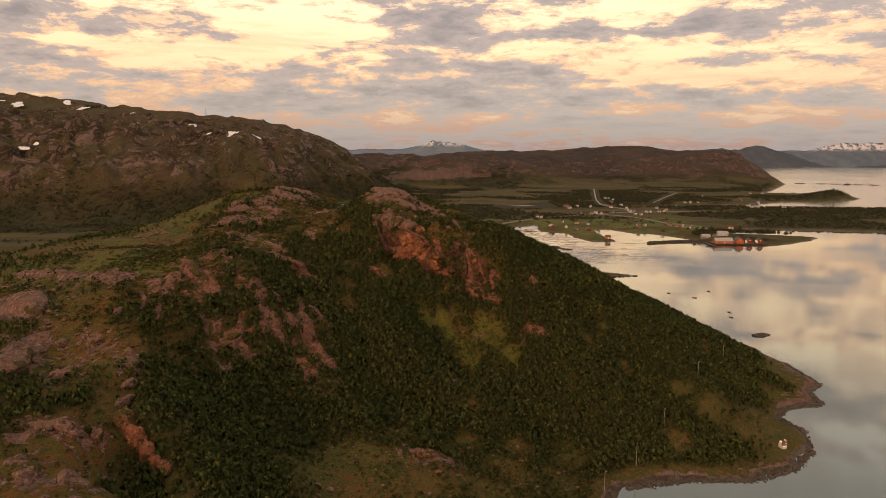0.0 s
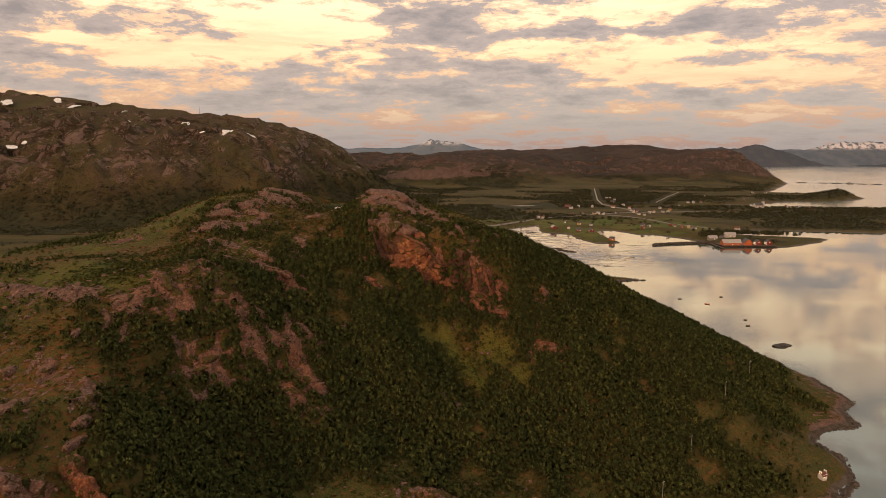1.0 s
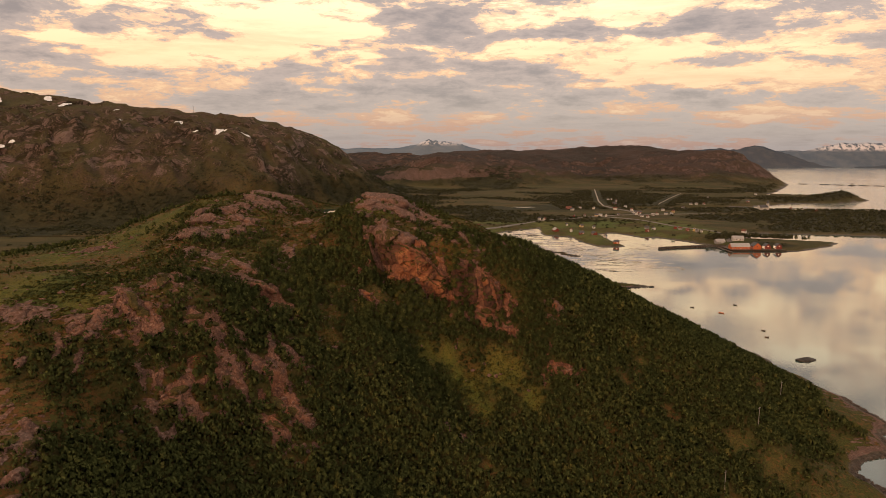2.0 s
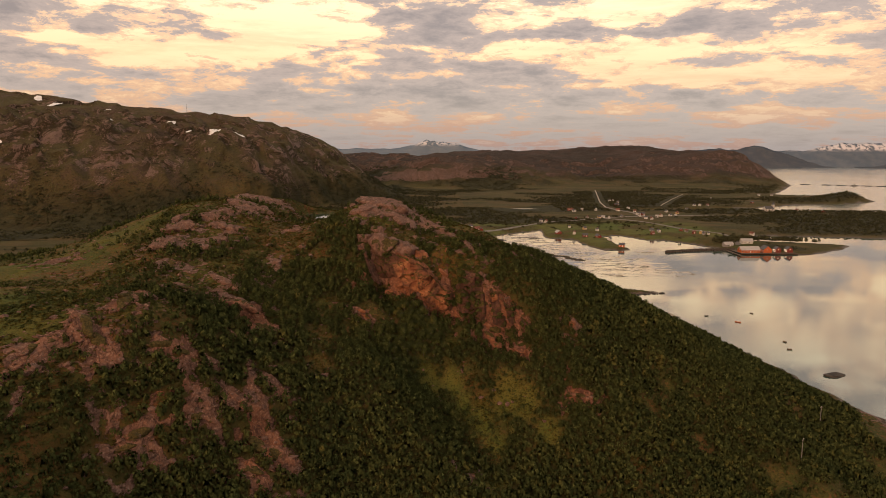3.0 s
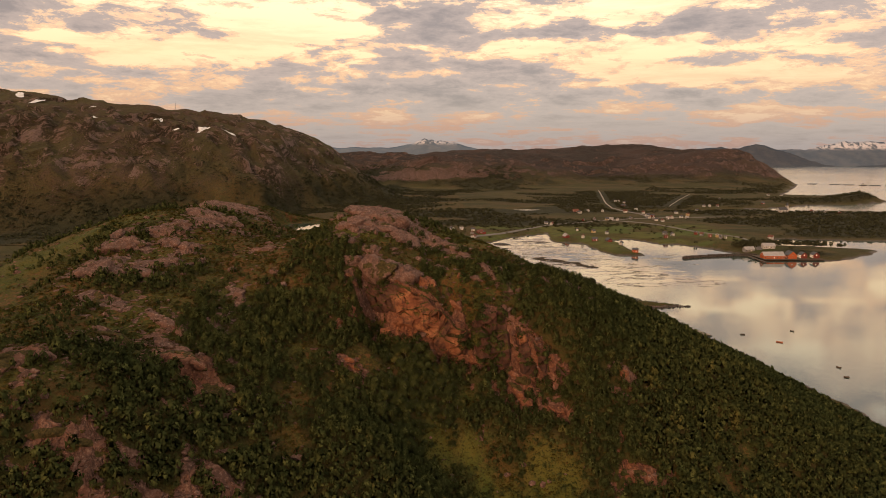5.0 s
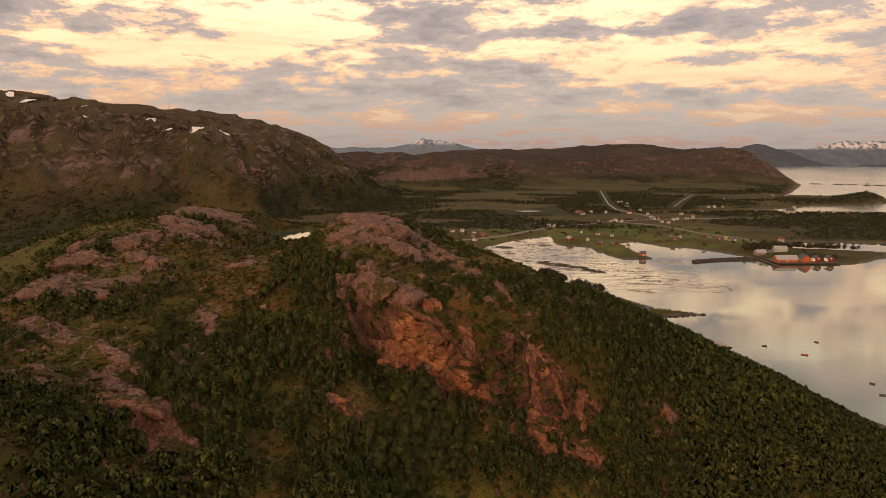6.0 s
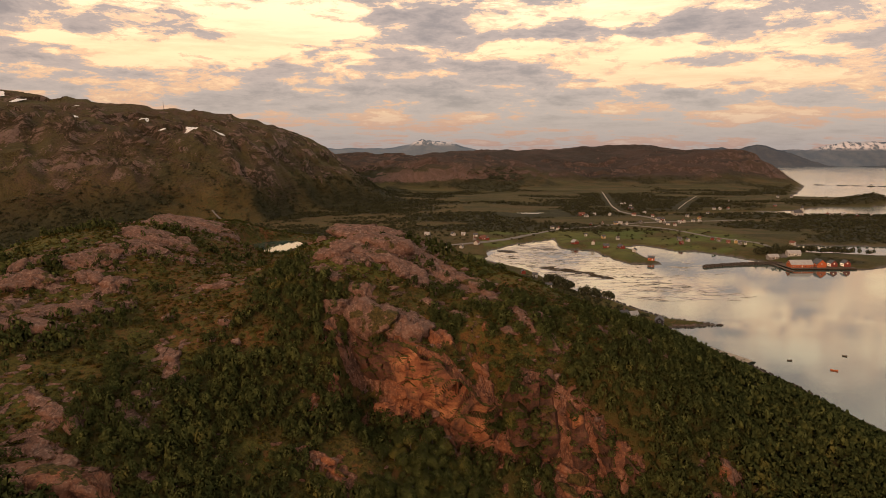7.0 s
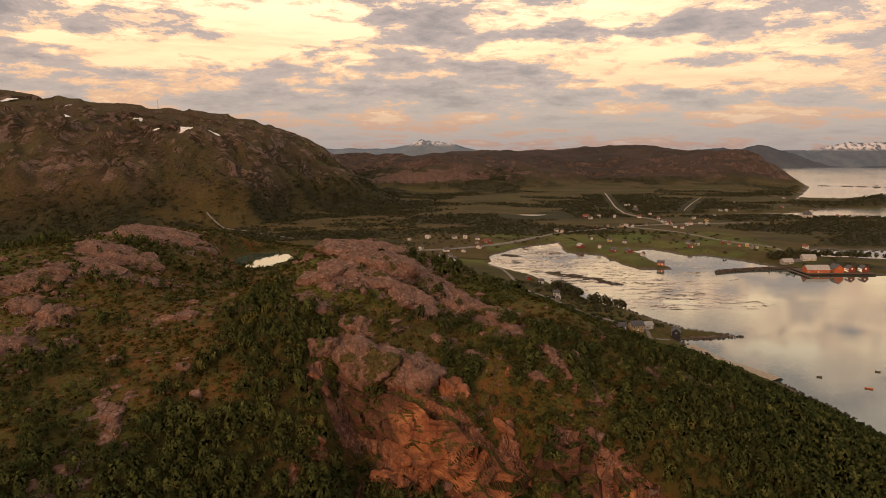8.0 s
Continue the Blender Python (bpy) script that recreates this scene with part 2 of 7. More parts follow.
def ground_material():
    m, t, b = surface("moor_and_rock", 0.95, 0.0, 0.15)
    p = place(t)
    broad, mid, fine, tiny, grit = (noisy(t, p, s, d, 0.6) for s, d in ((0.012, 4), (0.06, 5), (0.35, 6), (1.6, 5), (5.5, 3)))
    # rough pasture, moss and heather
    moor = blend(t, step(t, 0.38, 0.62, mid), (0.054, 0.058, 0.012), (0.076, 0.060, 0.015))
    moor = blend(t, step(t, 0.52, 0.68, fine), moor, (0.058, 0.040, 0.014))
    moor = blend(t, maths(t, "MULTIPLY", step(t, 0.50, 0.66, tiny), 0.75), moor, (0.115, 0.088, 0.028))
    moor = blend(t, maths(t, "MULTIPLY", step(t, 0.50, 0.36, tiny), 0.8), moor, (0.030, 0.028, 0.010))
    heath = blend(t, step(t, 0.4, 0.65, fine), (0.150, 0.062, 0.020), (0.105, 0.058, 0.016))
    heath = blend(t, maths(t, "MULTIPLY", step(t, 0.50, 0.36, tiny), 0.8), heath, (0.036, 0.026, 0.010))
    heath = blend(t, maths(t, "MULTIPLY", step(t, 0.56, 0.70, tiny), 0.6), heath, (0.135, 0.080, 0.030))
    heath = blend(t, maths(t, "MULTIPLY", step(t, 0.47, 0.57, noisy(t, p, 0.55, 5, 0.62)), 0.85), heath, (0.070, 0.072, 0.017))
    moor = blend(t, maths(t, "MULTIPLY", step(t, 0.53, 0.63, noisy(t, p, 0.45, 5, 0.62)), 0.8), moor, (0.150, 0.066, 0.024))
    col = blend(t, maths(t, "MULTIPLY", held(t, "heath"), step(t, 0.36, 0.58, mid)), moor, heath)
    # heath of the fell, its colours lightened to stand in for aerial haze
    upland = blend(t, step(t, 0.40, 0.60, mid), (0.132, 0.086, 0.062), (0.108, 0.086, 0.040))
    upland = blend(t, maths(t, "MULTIPLY", step(t, 0.48, 0.62, fine), 0.6), upland, (0.050, 0.036, 0.022))
    upland = blend(t, step(t, 0.44, 0.58, noisy(t, p, 0.008, 5, 0.6)), upland, blend(t, step(t, 0.4, 0.6, fine), (0.116, 0.099, 0.042), (0.094, 0.076, 0.039)))
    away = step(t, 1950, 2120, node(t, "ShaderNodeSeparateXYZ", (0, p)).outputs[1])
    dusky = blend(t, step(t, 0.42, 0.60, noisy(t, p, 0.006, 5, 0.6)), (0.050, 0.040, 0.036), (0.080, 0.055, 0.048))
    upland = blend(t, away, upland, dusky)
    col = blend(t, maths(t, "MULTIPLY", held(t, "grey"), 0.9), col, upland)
    grass = blend(t, step(t, 0.4, 0.62, mid), (0.072, 0.086, 0.016), (0.112, 0.102, 0.020))
    grass = blend(t, maths(t, "MULTIPLY", step(t, 0.5, 0.7, fine), 0.6), grass, (0.138, 0.108, 0.024))
    grass = blend(t, maths(t, "MULTIPLY", step(t, 0.50, 0.36, tiny), 0.75), grass, (0.026, 0.026, 0.008))
    col = blend(t, held(t, "grass"), col, grass)
    floor = blend(t, step(t, 0.4, 0.65, fine), (0.046, 0.043, 0.013), (0.070, 0.055, 0.017))
    plain_floor = blend(t, step(t, 0.4, 0.65, mid), (0.030, 0.030, 0.014), (0.046, 0.042, 0.019))
    floor = blend(t, step(t, 690, 800, node(t, "ShaderNodeSeparateXYZ", (0, p)).outputs[1]), floor, plain_floor)
    col = blend(t, held(t, "wood"), col, floor)
    field = blend(t, step(t, 0.44, 0.56, broad), (0.060, 0.055, 0.020), (0.086, 0.063, 0.029))
    strip = noisy(t, scaled(t, p, 0.006, 0.024, 0.0), 1.0, 6, 0.62, 0.4)
    field = blend(t, step(t, 0.50, 0.58, strip), field, (0.046, 0.042, 0.016))
    field = blend(t, step(t, 0.45, 0.38, strip), field, (0.090, 0.070, 0.028))
    col = blend(t, held(t, "field"), col, blend(t, maths(t, "MULTIPLY", step(t, 0.5, 0.7, fine), 0.5), field, (0.065, 0.062, 0.018)))
    stone, seam = gneiss(t, p, held(t, "rust"))
    ribs = maths(t, "ABSOLUTE", maths(t, "SUBTRACT", noisy(t, scaled(t, p, 0.020, 0.011, 0.024), 1.0, 8, 0.70, 0.8), 0.5))
    grey = blend(t, step(t, 0.36, 0.60, mid), (0.185, 0.122, 0.100), (0.260, 0.175, 0.142))
    grey = blend(t, maths(t, "MULTIPLY", step(t, 0.46, 0.60, fine), 0.4), grey, (0.25, 0.175, 0.145))
    grey = blend(t, step(t, 0.07, 0.015, ribs), grey, (0.060, 0.044, 0.024))
    grey = blend(t, maths(t, "MULTIPLY", step(t, 0.52, 0.62, noisy(t, p, 0.028, 7, 0.7)), 0.9), grey, (0.075, 0.058, 0.020))
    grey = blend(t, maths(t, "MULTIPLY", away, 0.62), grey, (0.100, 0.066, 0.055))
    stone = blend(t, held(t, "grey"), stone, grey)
    edge = maths(t, "ADD", held(t, "rock"), maths(t, "ADD", maths(t, "MULTIPLY", maths(t, "SUBTRACT", fine, 0.5), 1.25), maths(t, "MULTIPLY", maths(t, "SUBTRACT", tiny, 0.5), 0.40)))
    bare = step(t, 0.50, 0.64, edge)
    col = blend(t, bare, col, stone)
    green = blend(t, step(t, 0.40, 0.60, broad), (0.078, 0.098, 0.021), (0.110, 0.108, 0.028))
    green = blend(t, maths(t, "MULTIPLY", step(t, 0.5, 0.64, mid), 0.7), green, (0.058, 0.060, 0.020))
    col = blend(t, held(t, "meadow"), col, green)
    # tidal flats and shore
    mud = blend(t, step(t, 0.42, 0.6, fine), (0.055, 0.040, 0.026), (0.11, 0.082, 0.055))
    col = blend(t, step(t, 0.35, 0.65, held(t, "mud")), col, mud)
    t.links.new(col, b.inputs["Base Color"])
    t.links.new(maths(t, "SUBTRACT", 0.96, maths(t, "MULTIPLY", held(t, "mud"), 0.5)), b.inputs["Roughness"])
    h = maths(t, "ADD", maths(t, "ADD", maths(t, "MULTIPLY", fine, 0.9), maths(t, "MULTIPLY", grit, 0.14)), maths(t, "ADD", maths(t, "MULTIPLY", tiny, 0.35), maths(t, "MULTIPLY", maths(t, "MINIMUM", seam, 0.06), maths(t, "MULTIPLY", bare, 9.0))))
    h = maths(t, "ADD", h, maths(t, "MULTIPLY", held(t, "grey"), maths(t, "ADD", maths(t, "MULTIPLY", mid, 7.0), maths(t, "MULTIPLY", maths(t, "MINIMUM", ribs, 0.2), 40.0))))
    relief(t, b, h, 0.9, 1.1)
    return m


def water_material(name, chop, deep=(0.050, 0.088, 0.074)):
    """Still water: the sky's mirror over a green depth, ruffled in long lanes."""
    m = bpy.data.materials.new(name)
    m.use_nodes = True
    t = m.node_tree
    t.nodes.clear()
    p = place(t)
    calm = step(t, 0.40, 0.62, noisy(t, scaled(t, p, 0.0032, 0.011, 0), 1.0, 4, 0.55, 0.6))
    open_sound = step(t, 1150, 1700, node(t, "ShaderNodeSeparateXYZ", (0, p)).outputs[1])       # the wind reaches the open sound
    rough = maths(t, "ADD", maths(t, "MULTIPLY", open_sound, 0.14), maths(t, "ADD", 0.015, maths(t, "MULTIPLY", calm, 0.035)))
    waves = noisy(t, scaled(t, p, 0.35, 0.8, 0.5), 1.0, 4, 0.6)
    ripple = node(t, "ShaderNodeBump", ("Height", waves), ("Strength", maths(t, "ADD", chop * 0.3, maths(t, "MULTIPLY", calm, chop))), ("Distance", 0.25)).outputs[0]
    gloss = node(t, "ShaderNodeFresnel", ("IOR", 1.34), ("Normal", ripple)).outputs[0]
    gloss = maths(t, "ADD", 0.07, maths(t, "MULTIPLY", maths(t, "POWER", gloss, 0.64), 0.91))
    body = node(t, "ShaderNodeBsdfDiffuse", ("Color", (*deep, 1))).outputs[0]
    shine = node(t, "ShaderNodeBsdfGlossy", ("Color", (0.96, 0.95, 0.93, 1)), ("Roughness", rough), ("Normal", ripple)).outputs[0]
    node(t, "ShaderNodeOutputMaterial", (0, node(t, "ShaderNodeMixShader", (0, gloss), (1, body), (2, shine)).outputs[0]))
    return m


def snow_material():
    m, t, b = surface("old_snow", 0.6)
    p = place(t)
    t.links.new(blend(t, step(t, 0.4, 0.7, noisy(t, p, 0.2, 5)), (0.80, 0.79, 0.77), (0.62, 0.60, 0.57)), b.inputs["Base Color"])
    relief(t, b, noisy(t, p, 0.6, 4), 0.3, 0.3)
    return m


def leaf_material(name, dark, light, gold):
    """Foliage whose tint wanders from bush to bush and leaf to leaf; light soaks through the leaves, and the crown is lit as one soft mass."""
    m = bpy.data.materials.new(name)
    m.use_nodes = True
    t = m.node_tree
    t.nodes.clear()
    p = place(t)
    isle = node(t, "ShaderNodeNewGeometry").outputs["Random Per Island"]
    c = blend(t, step(t, 0.36, 0.66, noisy(t, p, 0.05, 3)), dark, light)
    c = blend(t, step(t, 0.40, 0.62, noisy(t, p, 0.50, 2)), tuple(v * 0.66 for v in dark), c)
    c = blend(t, step(t, 0.54, 0.70, noisy(t, p, 0.57, 2)), c, tuple(v * 1.45 for v in light))
    c = blend(t, maths(t, "MULTIPLY", isle, 0.22), c, tuple(v * 0.75 for v in dark))
    c = blend(t, maths(t, "MULTIPLY", step(t, 0.95, 0.99, isle), 0.25), c, gold)
    c = blend(t, maths(t, "MULTIPLY", step(t, 0.61, 0.70, noisy(t, p, 0.17, 3)), 0.75), c, gold)
    crown = node(t, "ShaderNodeAttribute", attribute_name="crown_way").outputs["Vector"]
    crown = node(t, "ShaderNodeVectorTransform", ("Vector", crown), vector_type="NORMAL", convert_from="OBJECT", convert_to="WORLD").outputs[0]
    flat = node(t, "ShaderNodeNewGeometry").outputs["Normal"]
    n = node(t, "ShaderNodeMix", ("Factor", 0.93), (4, flat), (5, crown), data_type="VECTOR").outputs[1]
    n = node(t, "ShaderNodeVectorMath", (0, n), operation="NORMALIZE").outputs[0]
    lit = node(t, "ShaderNodeBsdfDiffuse", ("Color", c), ("Normal", n)).outputs[0]
    through_leaf = node(t, "ShaderNodeBsdfTranslucent", ("Color", c)).outputs[0]
    mixed = node(t, "ShaderNodeMixShader", (0, 0.24), (1, lit), (2, through_leaf)).outputs[0]
    node(t, "ShaderNodeOutputMaterial", (0, mixed))
    return m


GROUND = ground_material()
SEA = water_material("sea_water", 0.07)
TARN = water_material("tarn_water", 0.05)
SNOW = snow_material()
BIRCH_LEAF = leaf_material("birch_leaf", (0.062, 0.073, 0.025), (0.098, 0.106, 0.033), (0.165, 0.146, 0.040))
WOOD_LEAF = leaf_material("valley_wood_leaf", (0.068, 0.068, 0.036), (0.086, 0.084, 0.042), (0.105, 0.095, 0.044))
BARK = plain("birch_bark", (0.13, 0.11, 0.09), 0.85, 0.5, 0.4)
HEATHER = leaf_material("heather_and_dwarf_willow", (0.078, 0.062, 0.015), (0.098, 0.083, 0.019), (0.160, 0.096, 0.028))
MOSSY_ROCK = rock_material("mossy_gneiss", 0.10, 0.045)
RED_ROCK = rock_material("red_mossy_gneiss", 0.55, 0.085)
PINK_ROCK, RUST_ROCK = rock_material("lichened_pink_gneiss", 0.12), rock_material("rusty_gneiss", 0.95)


def flat_material():
    """Wet sand and mud that shine like the water, with dark weed in fine drifts."""
    m = bpy.data.materials.new("mud_and_weed")
    m.use_nodes = True
    t = m.node_tree
    t.nodes.clear()
    p = place(t)
    drift = noisy(t, scaled(t, p, 0.16, 0.55, 0.3), 1.0, 6, 0.70, 0.5)
    fine = noisy(t, scaled(t, p, 0.6, 1.4, 1.0), 1.0, 4, 0.6)
    patch = noisy(t, scaled(t, p, 0.016, 0.03, 0.3), 1.0, 3, 0.5)
    high = node(t, "ShaderNodeSeparateXYZ", (0, p)).outputs[2]
    level = maths(t, "ADD", drift, maths(t, "MULTIPLY", maths(t, "SUBTRACT", patch, 0.5), 0.5))
    weed = maths(t, "MAXIMUM", maths(t, "MULTIPLY", step(t, 0.535, 0.575, level), step(t, 0.36, 0.46, fine)), maths(t, "MULTIPLY", step(t, 0.22, 0.36, high), step(t, 0.30, 0.45, fine)))
    sand = blend(t, step(t, 0.4, 0.6, fine), (0.22, 0.165, 0.120), (0.30, 0.235, 0.175))
    ripple = node(t, "ShaderNodeBump", ("Height", fine), ("Strength", 0.12), ("Distance", 0.1)).outputs[0]
    body = node(t, "ShaderNodeBsdfDiffuse", ("Color", blend(t, weed, sand, (0.045, 0.033, 0.020))), ("Normal", ripple)).outputs[0]
    film = maths(t, "MULTIPLY", maths(t, "SUBTRACT", 1.0, weed), maths(t, "ADD", 0.30, maths(t, "MULTIPLY", node(t, "ShaderNodeFresnel", ("IOR", 1.34)).outputs[0], 0.6)))
    shine = node(t, "ShaderNodeBsdfGlossy", ("Color", (0.96, 0.95, 0.93, 1)), ("Roughness", 0.13), ("Normal", ripple)).outputs[0]
    node(t, "ShaderNodeOutputMaterial", (0, node(t, "ShaderNodeMixShader", (0, film), (1, body), (2, shine)).outputs[0]))
    return m


FLAT = flat_material()

# ---------------------------------------------------------------- terrain
# Everything about the lie of the land: z = 0 is the sea.


def hash01(ix, iy, seed):
    h = (ix.astype(np.int64) * 374761393 + iy.astype(np.int64) * 668265263 + seed * 974634777) & 0xFFFFFFFF
    h = ((h ^ (h >> 13)) * 1274126177) & 0xFFFFFFFF
    h = ((h ^ (h >> 16)) * 2246822519) & 0xFFFFFFFF
    return ((h ^ (h >> 15)) & 0xFFFFFF) / float(0xFFFFFF)


def grain(x, y, size, seed=0):
    """Smooth noise between -1 and 1 with features about size metres wide."""
    u, v = np.asarray(x, float) / size, np.asarray(y, float) / size
    ix, iy = np.floor(u), np.floor(v)
    fu, fv = u - ix, v - iy
    su, sv = fu * fu * fu * (fu * (fu * 6 - 15) + 10), fv * fv * fv * (fv * (fv * 6 - 15) + 10)

    def corner(dx, dy):
        a = hash01(ix + dx, iy + dy, seed) * 2 * math.pi
        return np.cos(a) * (fu - dx) + np.sin(a) * (fv - dy)

    low = corner(0, 0) * (1 - su) + corner(1, 0) * su
    high = corner(0, 1) * (1 - su) + corner(1, 1) * su
    return (low * (1 - sv) + high * sv) * 1.5


def fractal(x, y, size, octaves, seed=0, rough=0.5):
    total, gain = 0.0, 1.0
    for k in range(octaves):
        total = total + gain * grain(x + 17.3 * k, y - 9.1 * k, size / 2 ** k, seed + k)
        gain *= rough
    return total


def crags(x, y, size, octaves, seed=0):
    """Ridged noise between about 0 and 1: sharp crests with hollows between them."""
    total, gain, norm = 0.0, 1.0, 0.0
    for k in range(octaves):
        total = total + gain * (1 - np.abs(grain(x + 5.7 * k, y + 3.9 * k, size / 2 ** k, seed + k)) * 1.4)
        norm += gain
        gain *= 0.5
    return total / norm


def facets(x, y, size, seed=0, tilt=0.5):
    """Broken blocks: every cell of a jittered grid is a plane of its own height and tilt. About -1 to 1."""
    u, v = x / size, y / size
    iu, iv = np.floor(u), np.floor(v)
    best, value = np.full(x.shape, 9.0), np.zeros(x.shape)
    for dx in (-1, 0, 1):
        for dy in (-1, 0, 1):
            gx, gy = iu + dx, iv + dy
            ou, ov = u - gx - 0.15 - 0.7 * hash01(gx, gy, seed), v - gy - 0.15 - 0.7 * hash01(gx, gy, seed + 1)
            d = ou * ou + ov * ov
            plane = hash01(gx, gy, seed + 2) * 2 - 1 + tilt * ((hash01(gx, gy, seed + 3) - 0.5) * ou + (hash01(gx, gy, seed + 4) - 0.5) * ov) * 4
            closer = d < best
            best, value = np.where(closer, d, best), np.where(closer, plane, value)
    return value


def ease(a, b, v):
    u = np.clip((v - a) / (b - a), 0, 1)
    return u * u * (3 - 2 * u)


def lumps(x, y, rows, radius):
    total = np.zeros_like(x)
    for cx, cy, rise in rows:
        near = (np.abs(x - cx) < 4.2 * radius) & (np.abs(y - cy) < 4.2 * radius)
        total[near] += rise * np.exp(-((x[near] - cx) ** 2 + (y[near] - cy) ** 2) / (2 * radius * radius))
    return total


# the headland, as broad swells, knolls and small bosses (x, y, rise)
SWELLS = [(-3, 346, 40), (-429, 783, 10), (-480, 250, 29), (192, 661, 1), (120, 60, 4), (-110, 640, 24), (-230, 150, 45),
          (-480, 500, 4), (228, 404, -7), (-60, 50, 15), (-306, 545, 50), (-174, 386, 48), (60, 500, 36), (90, 215, -13),
          (-113, 245, 22), (-350, 300, 33), (-70, 485, 63), (125, 339, 20), (-250, 650, 25), (206, 543, -1), (0, 150, -11),
          (-22, 700, -2), (-350, 450, 6), (-351, 650, -27), (60, 600, -6), (-250, 300, 21), (-180, 720, -18), (-110, 150, 19)]
KNOLLS = [(-3, 346, -3), (110, 180, 6), (-95, 183, 7), (153, 344, 1), (-111, 450, 7), (-138, 330, -5), (60, 430, 2), (-9, 239, -4),
          (79, 287, -7), (-79, 274, 13), (159, 267, -9), (-78, 366, 5), (67, 363, 4), (-45, 440, -8), (-28, 296, -5), (-127, 228, -3),
          (60, 200, 7), (-13, 397, 12), (-115, 398, 5), (97, 400, 7), (108, 323, 5), (-144, 285, 14), (115, 259, -2), (32, 256, -7),
          (77, 240, -6), (-80, 315, 8), (-42, 338, -5), (29, 370, 8)]
BOSSES = [(-3, 346, 9), (-113, 245, 8), (115, 259, 5), (-115, 398, 3), (-9, 239, 3), (49, 296, -5), (-22, 408, 7), (108, 323, -11),
          (55, 358, 9), (-28, 296, 4), (-51, 235, -15), (-79, 274, 7), (-98, 356, 2), (16, 312, -15), (-42, 338, 6), (102, 366, 5),
          (15, 375, 7), (-11, 269, -9), (-82, 232, -3), (-29, 367, 13), (-48, 264, -5), (30, 345, 9), (-50, 408, -9), (-60, 441, -2)]
DENTS = [(-2, 328, -9), (-78, 256, -5), (23, 327, -5), (-120, 214, -6), (-37, 398, 5), (-98, 216, 7), (-27, 288, -4), (-174, 386, -5), (115, 305, -5),
         (-89, 365, -3), (-8, 299, 6), (143, 343, -4), (58, 275, -4), (-52, 405, 3), (-113, 245, -2), (67, 363, -3), (0, 377, -3), (-66, 461, -4), (27, 366, -2),
         (16, 267, -4), (87, 331, -3), (-82, 232, -3), (125, 339, -2), (-80, 315, -3), (-117, 302, -3), (-42, 338, -2), (-24, 341, -2)]
# the hills across the plain
FAR_HILLS = [(-370, 2610, 64), (1400, 3700, -11), (1050, 2250, 2), (300, 1400, 2), (477, 3210, 55), (200, 2100, 6), (1500, 3000, -61),
             (600, 3900, 81), (450, 2600, 27), (800, 1800, 4), (1075, 3310, 80), (0, 3300, 74), (1500, 2600, -44), (203, 2910, 45),
             (100, 2450, 5), (1100, 2950, 18), (700, 2200, -1), (750, 2700, 8), (300, 1800, 3), (-100, 2150, -14), (783, 3310, 54),
             (1000, 2550, 22), (1250, 2420, -27), (450, 2150, -7), (1237, 2760, 115), (-70, 2610, 36)]
FAR_SPURS = [(60, 2290, 34), (-70, 2270, 40), (180, 2340, 26), (300, 2420, 20), (1150, 2560, 30), (1060, 2520, 16), (560, 2700, 14), (860, 2660, 18)]
# the fell beyond the valley: x, y of its foot, y and height of its crest
FELL = [(-1900, 960, 1700, 330), (-1169, 1010, 1709, 283), (-977, 1030, 1690, 259), (-770, 1080, 1660, 236), (-610, 1110, 1660, 222),
        (-478, 1150, 1710, 208), (-348, 1290, 1810, 172), (-276, 1450, 1860, 134), (-210, 1580, 1870, 88), (-129, 1700, 1880, 36), (-60, 1800, 1900, 2),
        (60, 1850, 1950, 0)]
# the shores: the bay with its tidal flats, and the sound beyond the village
BAY = [(130, -400), (122, 60), (112, 170), (74, 236), (83, 251), (115, 258), (138, 257), (159, 266), (176, 282), (185, 306), (180, 320),
       (192, 332), (213, 337), (216, 355), (229, 367), (228, 404), (219, 463), (206, 543), (194, 601), (172, 640), (169, 679), (196, 682),
       (218, 686), (183, 709), (168, 736), (156, 772), (135, 804), (123, 846), (106, 906), (62, 980), (71, 1043), (120, 1107), (175, 1148),
       (168, 1065), (207, 1041), (214, 988), (226, 942), (268, 944), (262, 985), (264, 1040), (262, 1076), (287, 1090), (300, 1066), (312, 1044), (345, 1030), (376, 985), (405, 942), (443, 908)]
BAY += [(490, 908), (545, 940), (590, 985), (530, 1008), (470, 1025), (505, 1085), (600, 1072), (760, 1035), (1200, 960), (3600, 900), (3600, -400)]
SOUND = [(775, 1568), (605, 1526), (455, 1500), (440, 1486), (460, 1480), (605, 1502), (740, 1510), (728, 1484), (878, 1461), (1300, 1430), (3600, 1300), (3600, 5400), (2500, 5400), (2250, 4700), (1700, 3900), (1420, 3000),
         (1330, 2600), (1322, 2478), (1230, 2330), (1120, 2160), (1050, 2050), (990, 1960), (1080, 1850), (1136, 1735), (1010, 1655), (880, 1640)]


def shore_distance(x, y, outline):
    """Metres to the outline of a stretch of water; below zero inside it."""
    best, inside = np.full(x.shape, 1e12), np.zeros(x.shape, bool)
    for (ax, ay), (bx, by) in zip(outline, outline[1:] + outline[:1]):
        ex, ey = bx - ax, by - ay
        k = np.clip(((x - ax) * ex + (y - ay) * ey) / (ex * ex + ey * ey), 0, 1)
        best = np.minimum(best, (x - ax - k * ex) ** 2 + (y - ay - k * ey) ** 2)
        if ay != by:
            inside ^= ((ay > y) != (by > y)) & (x < ax + (y - ay) / ey * ex)
    return np.where(inside, -1, 1) * np.sqrt(best)


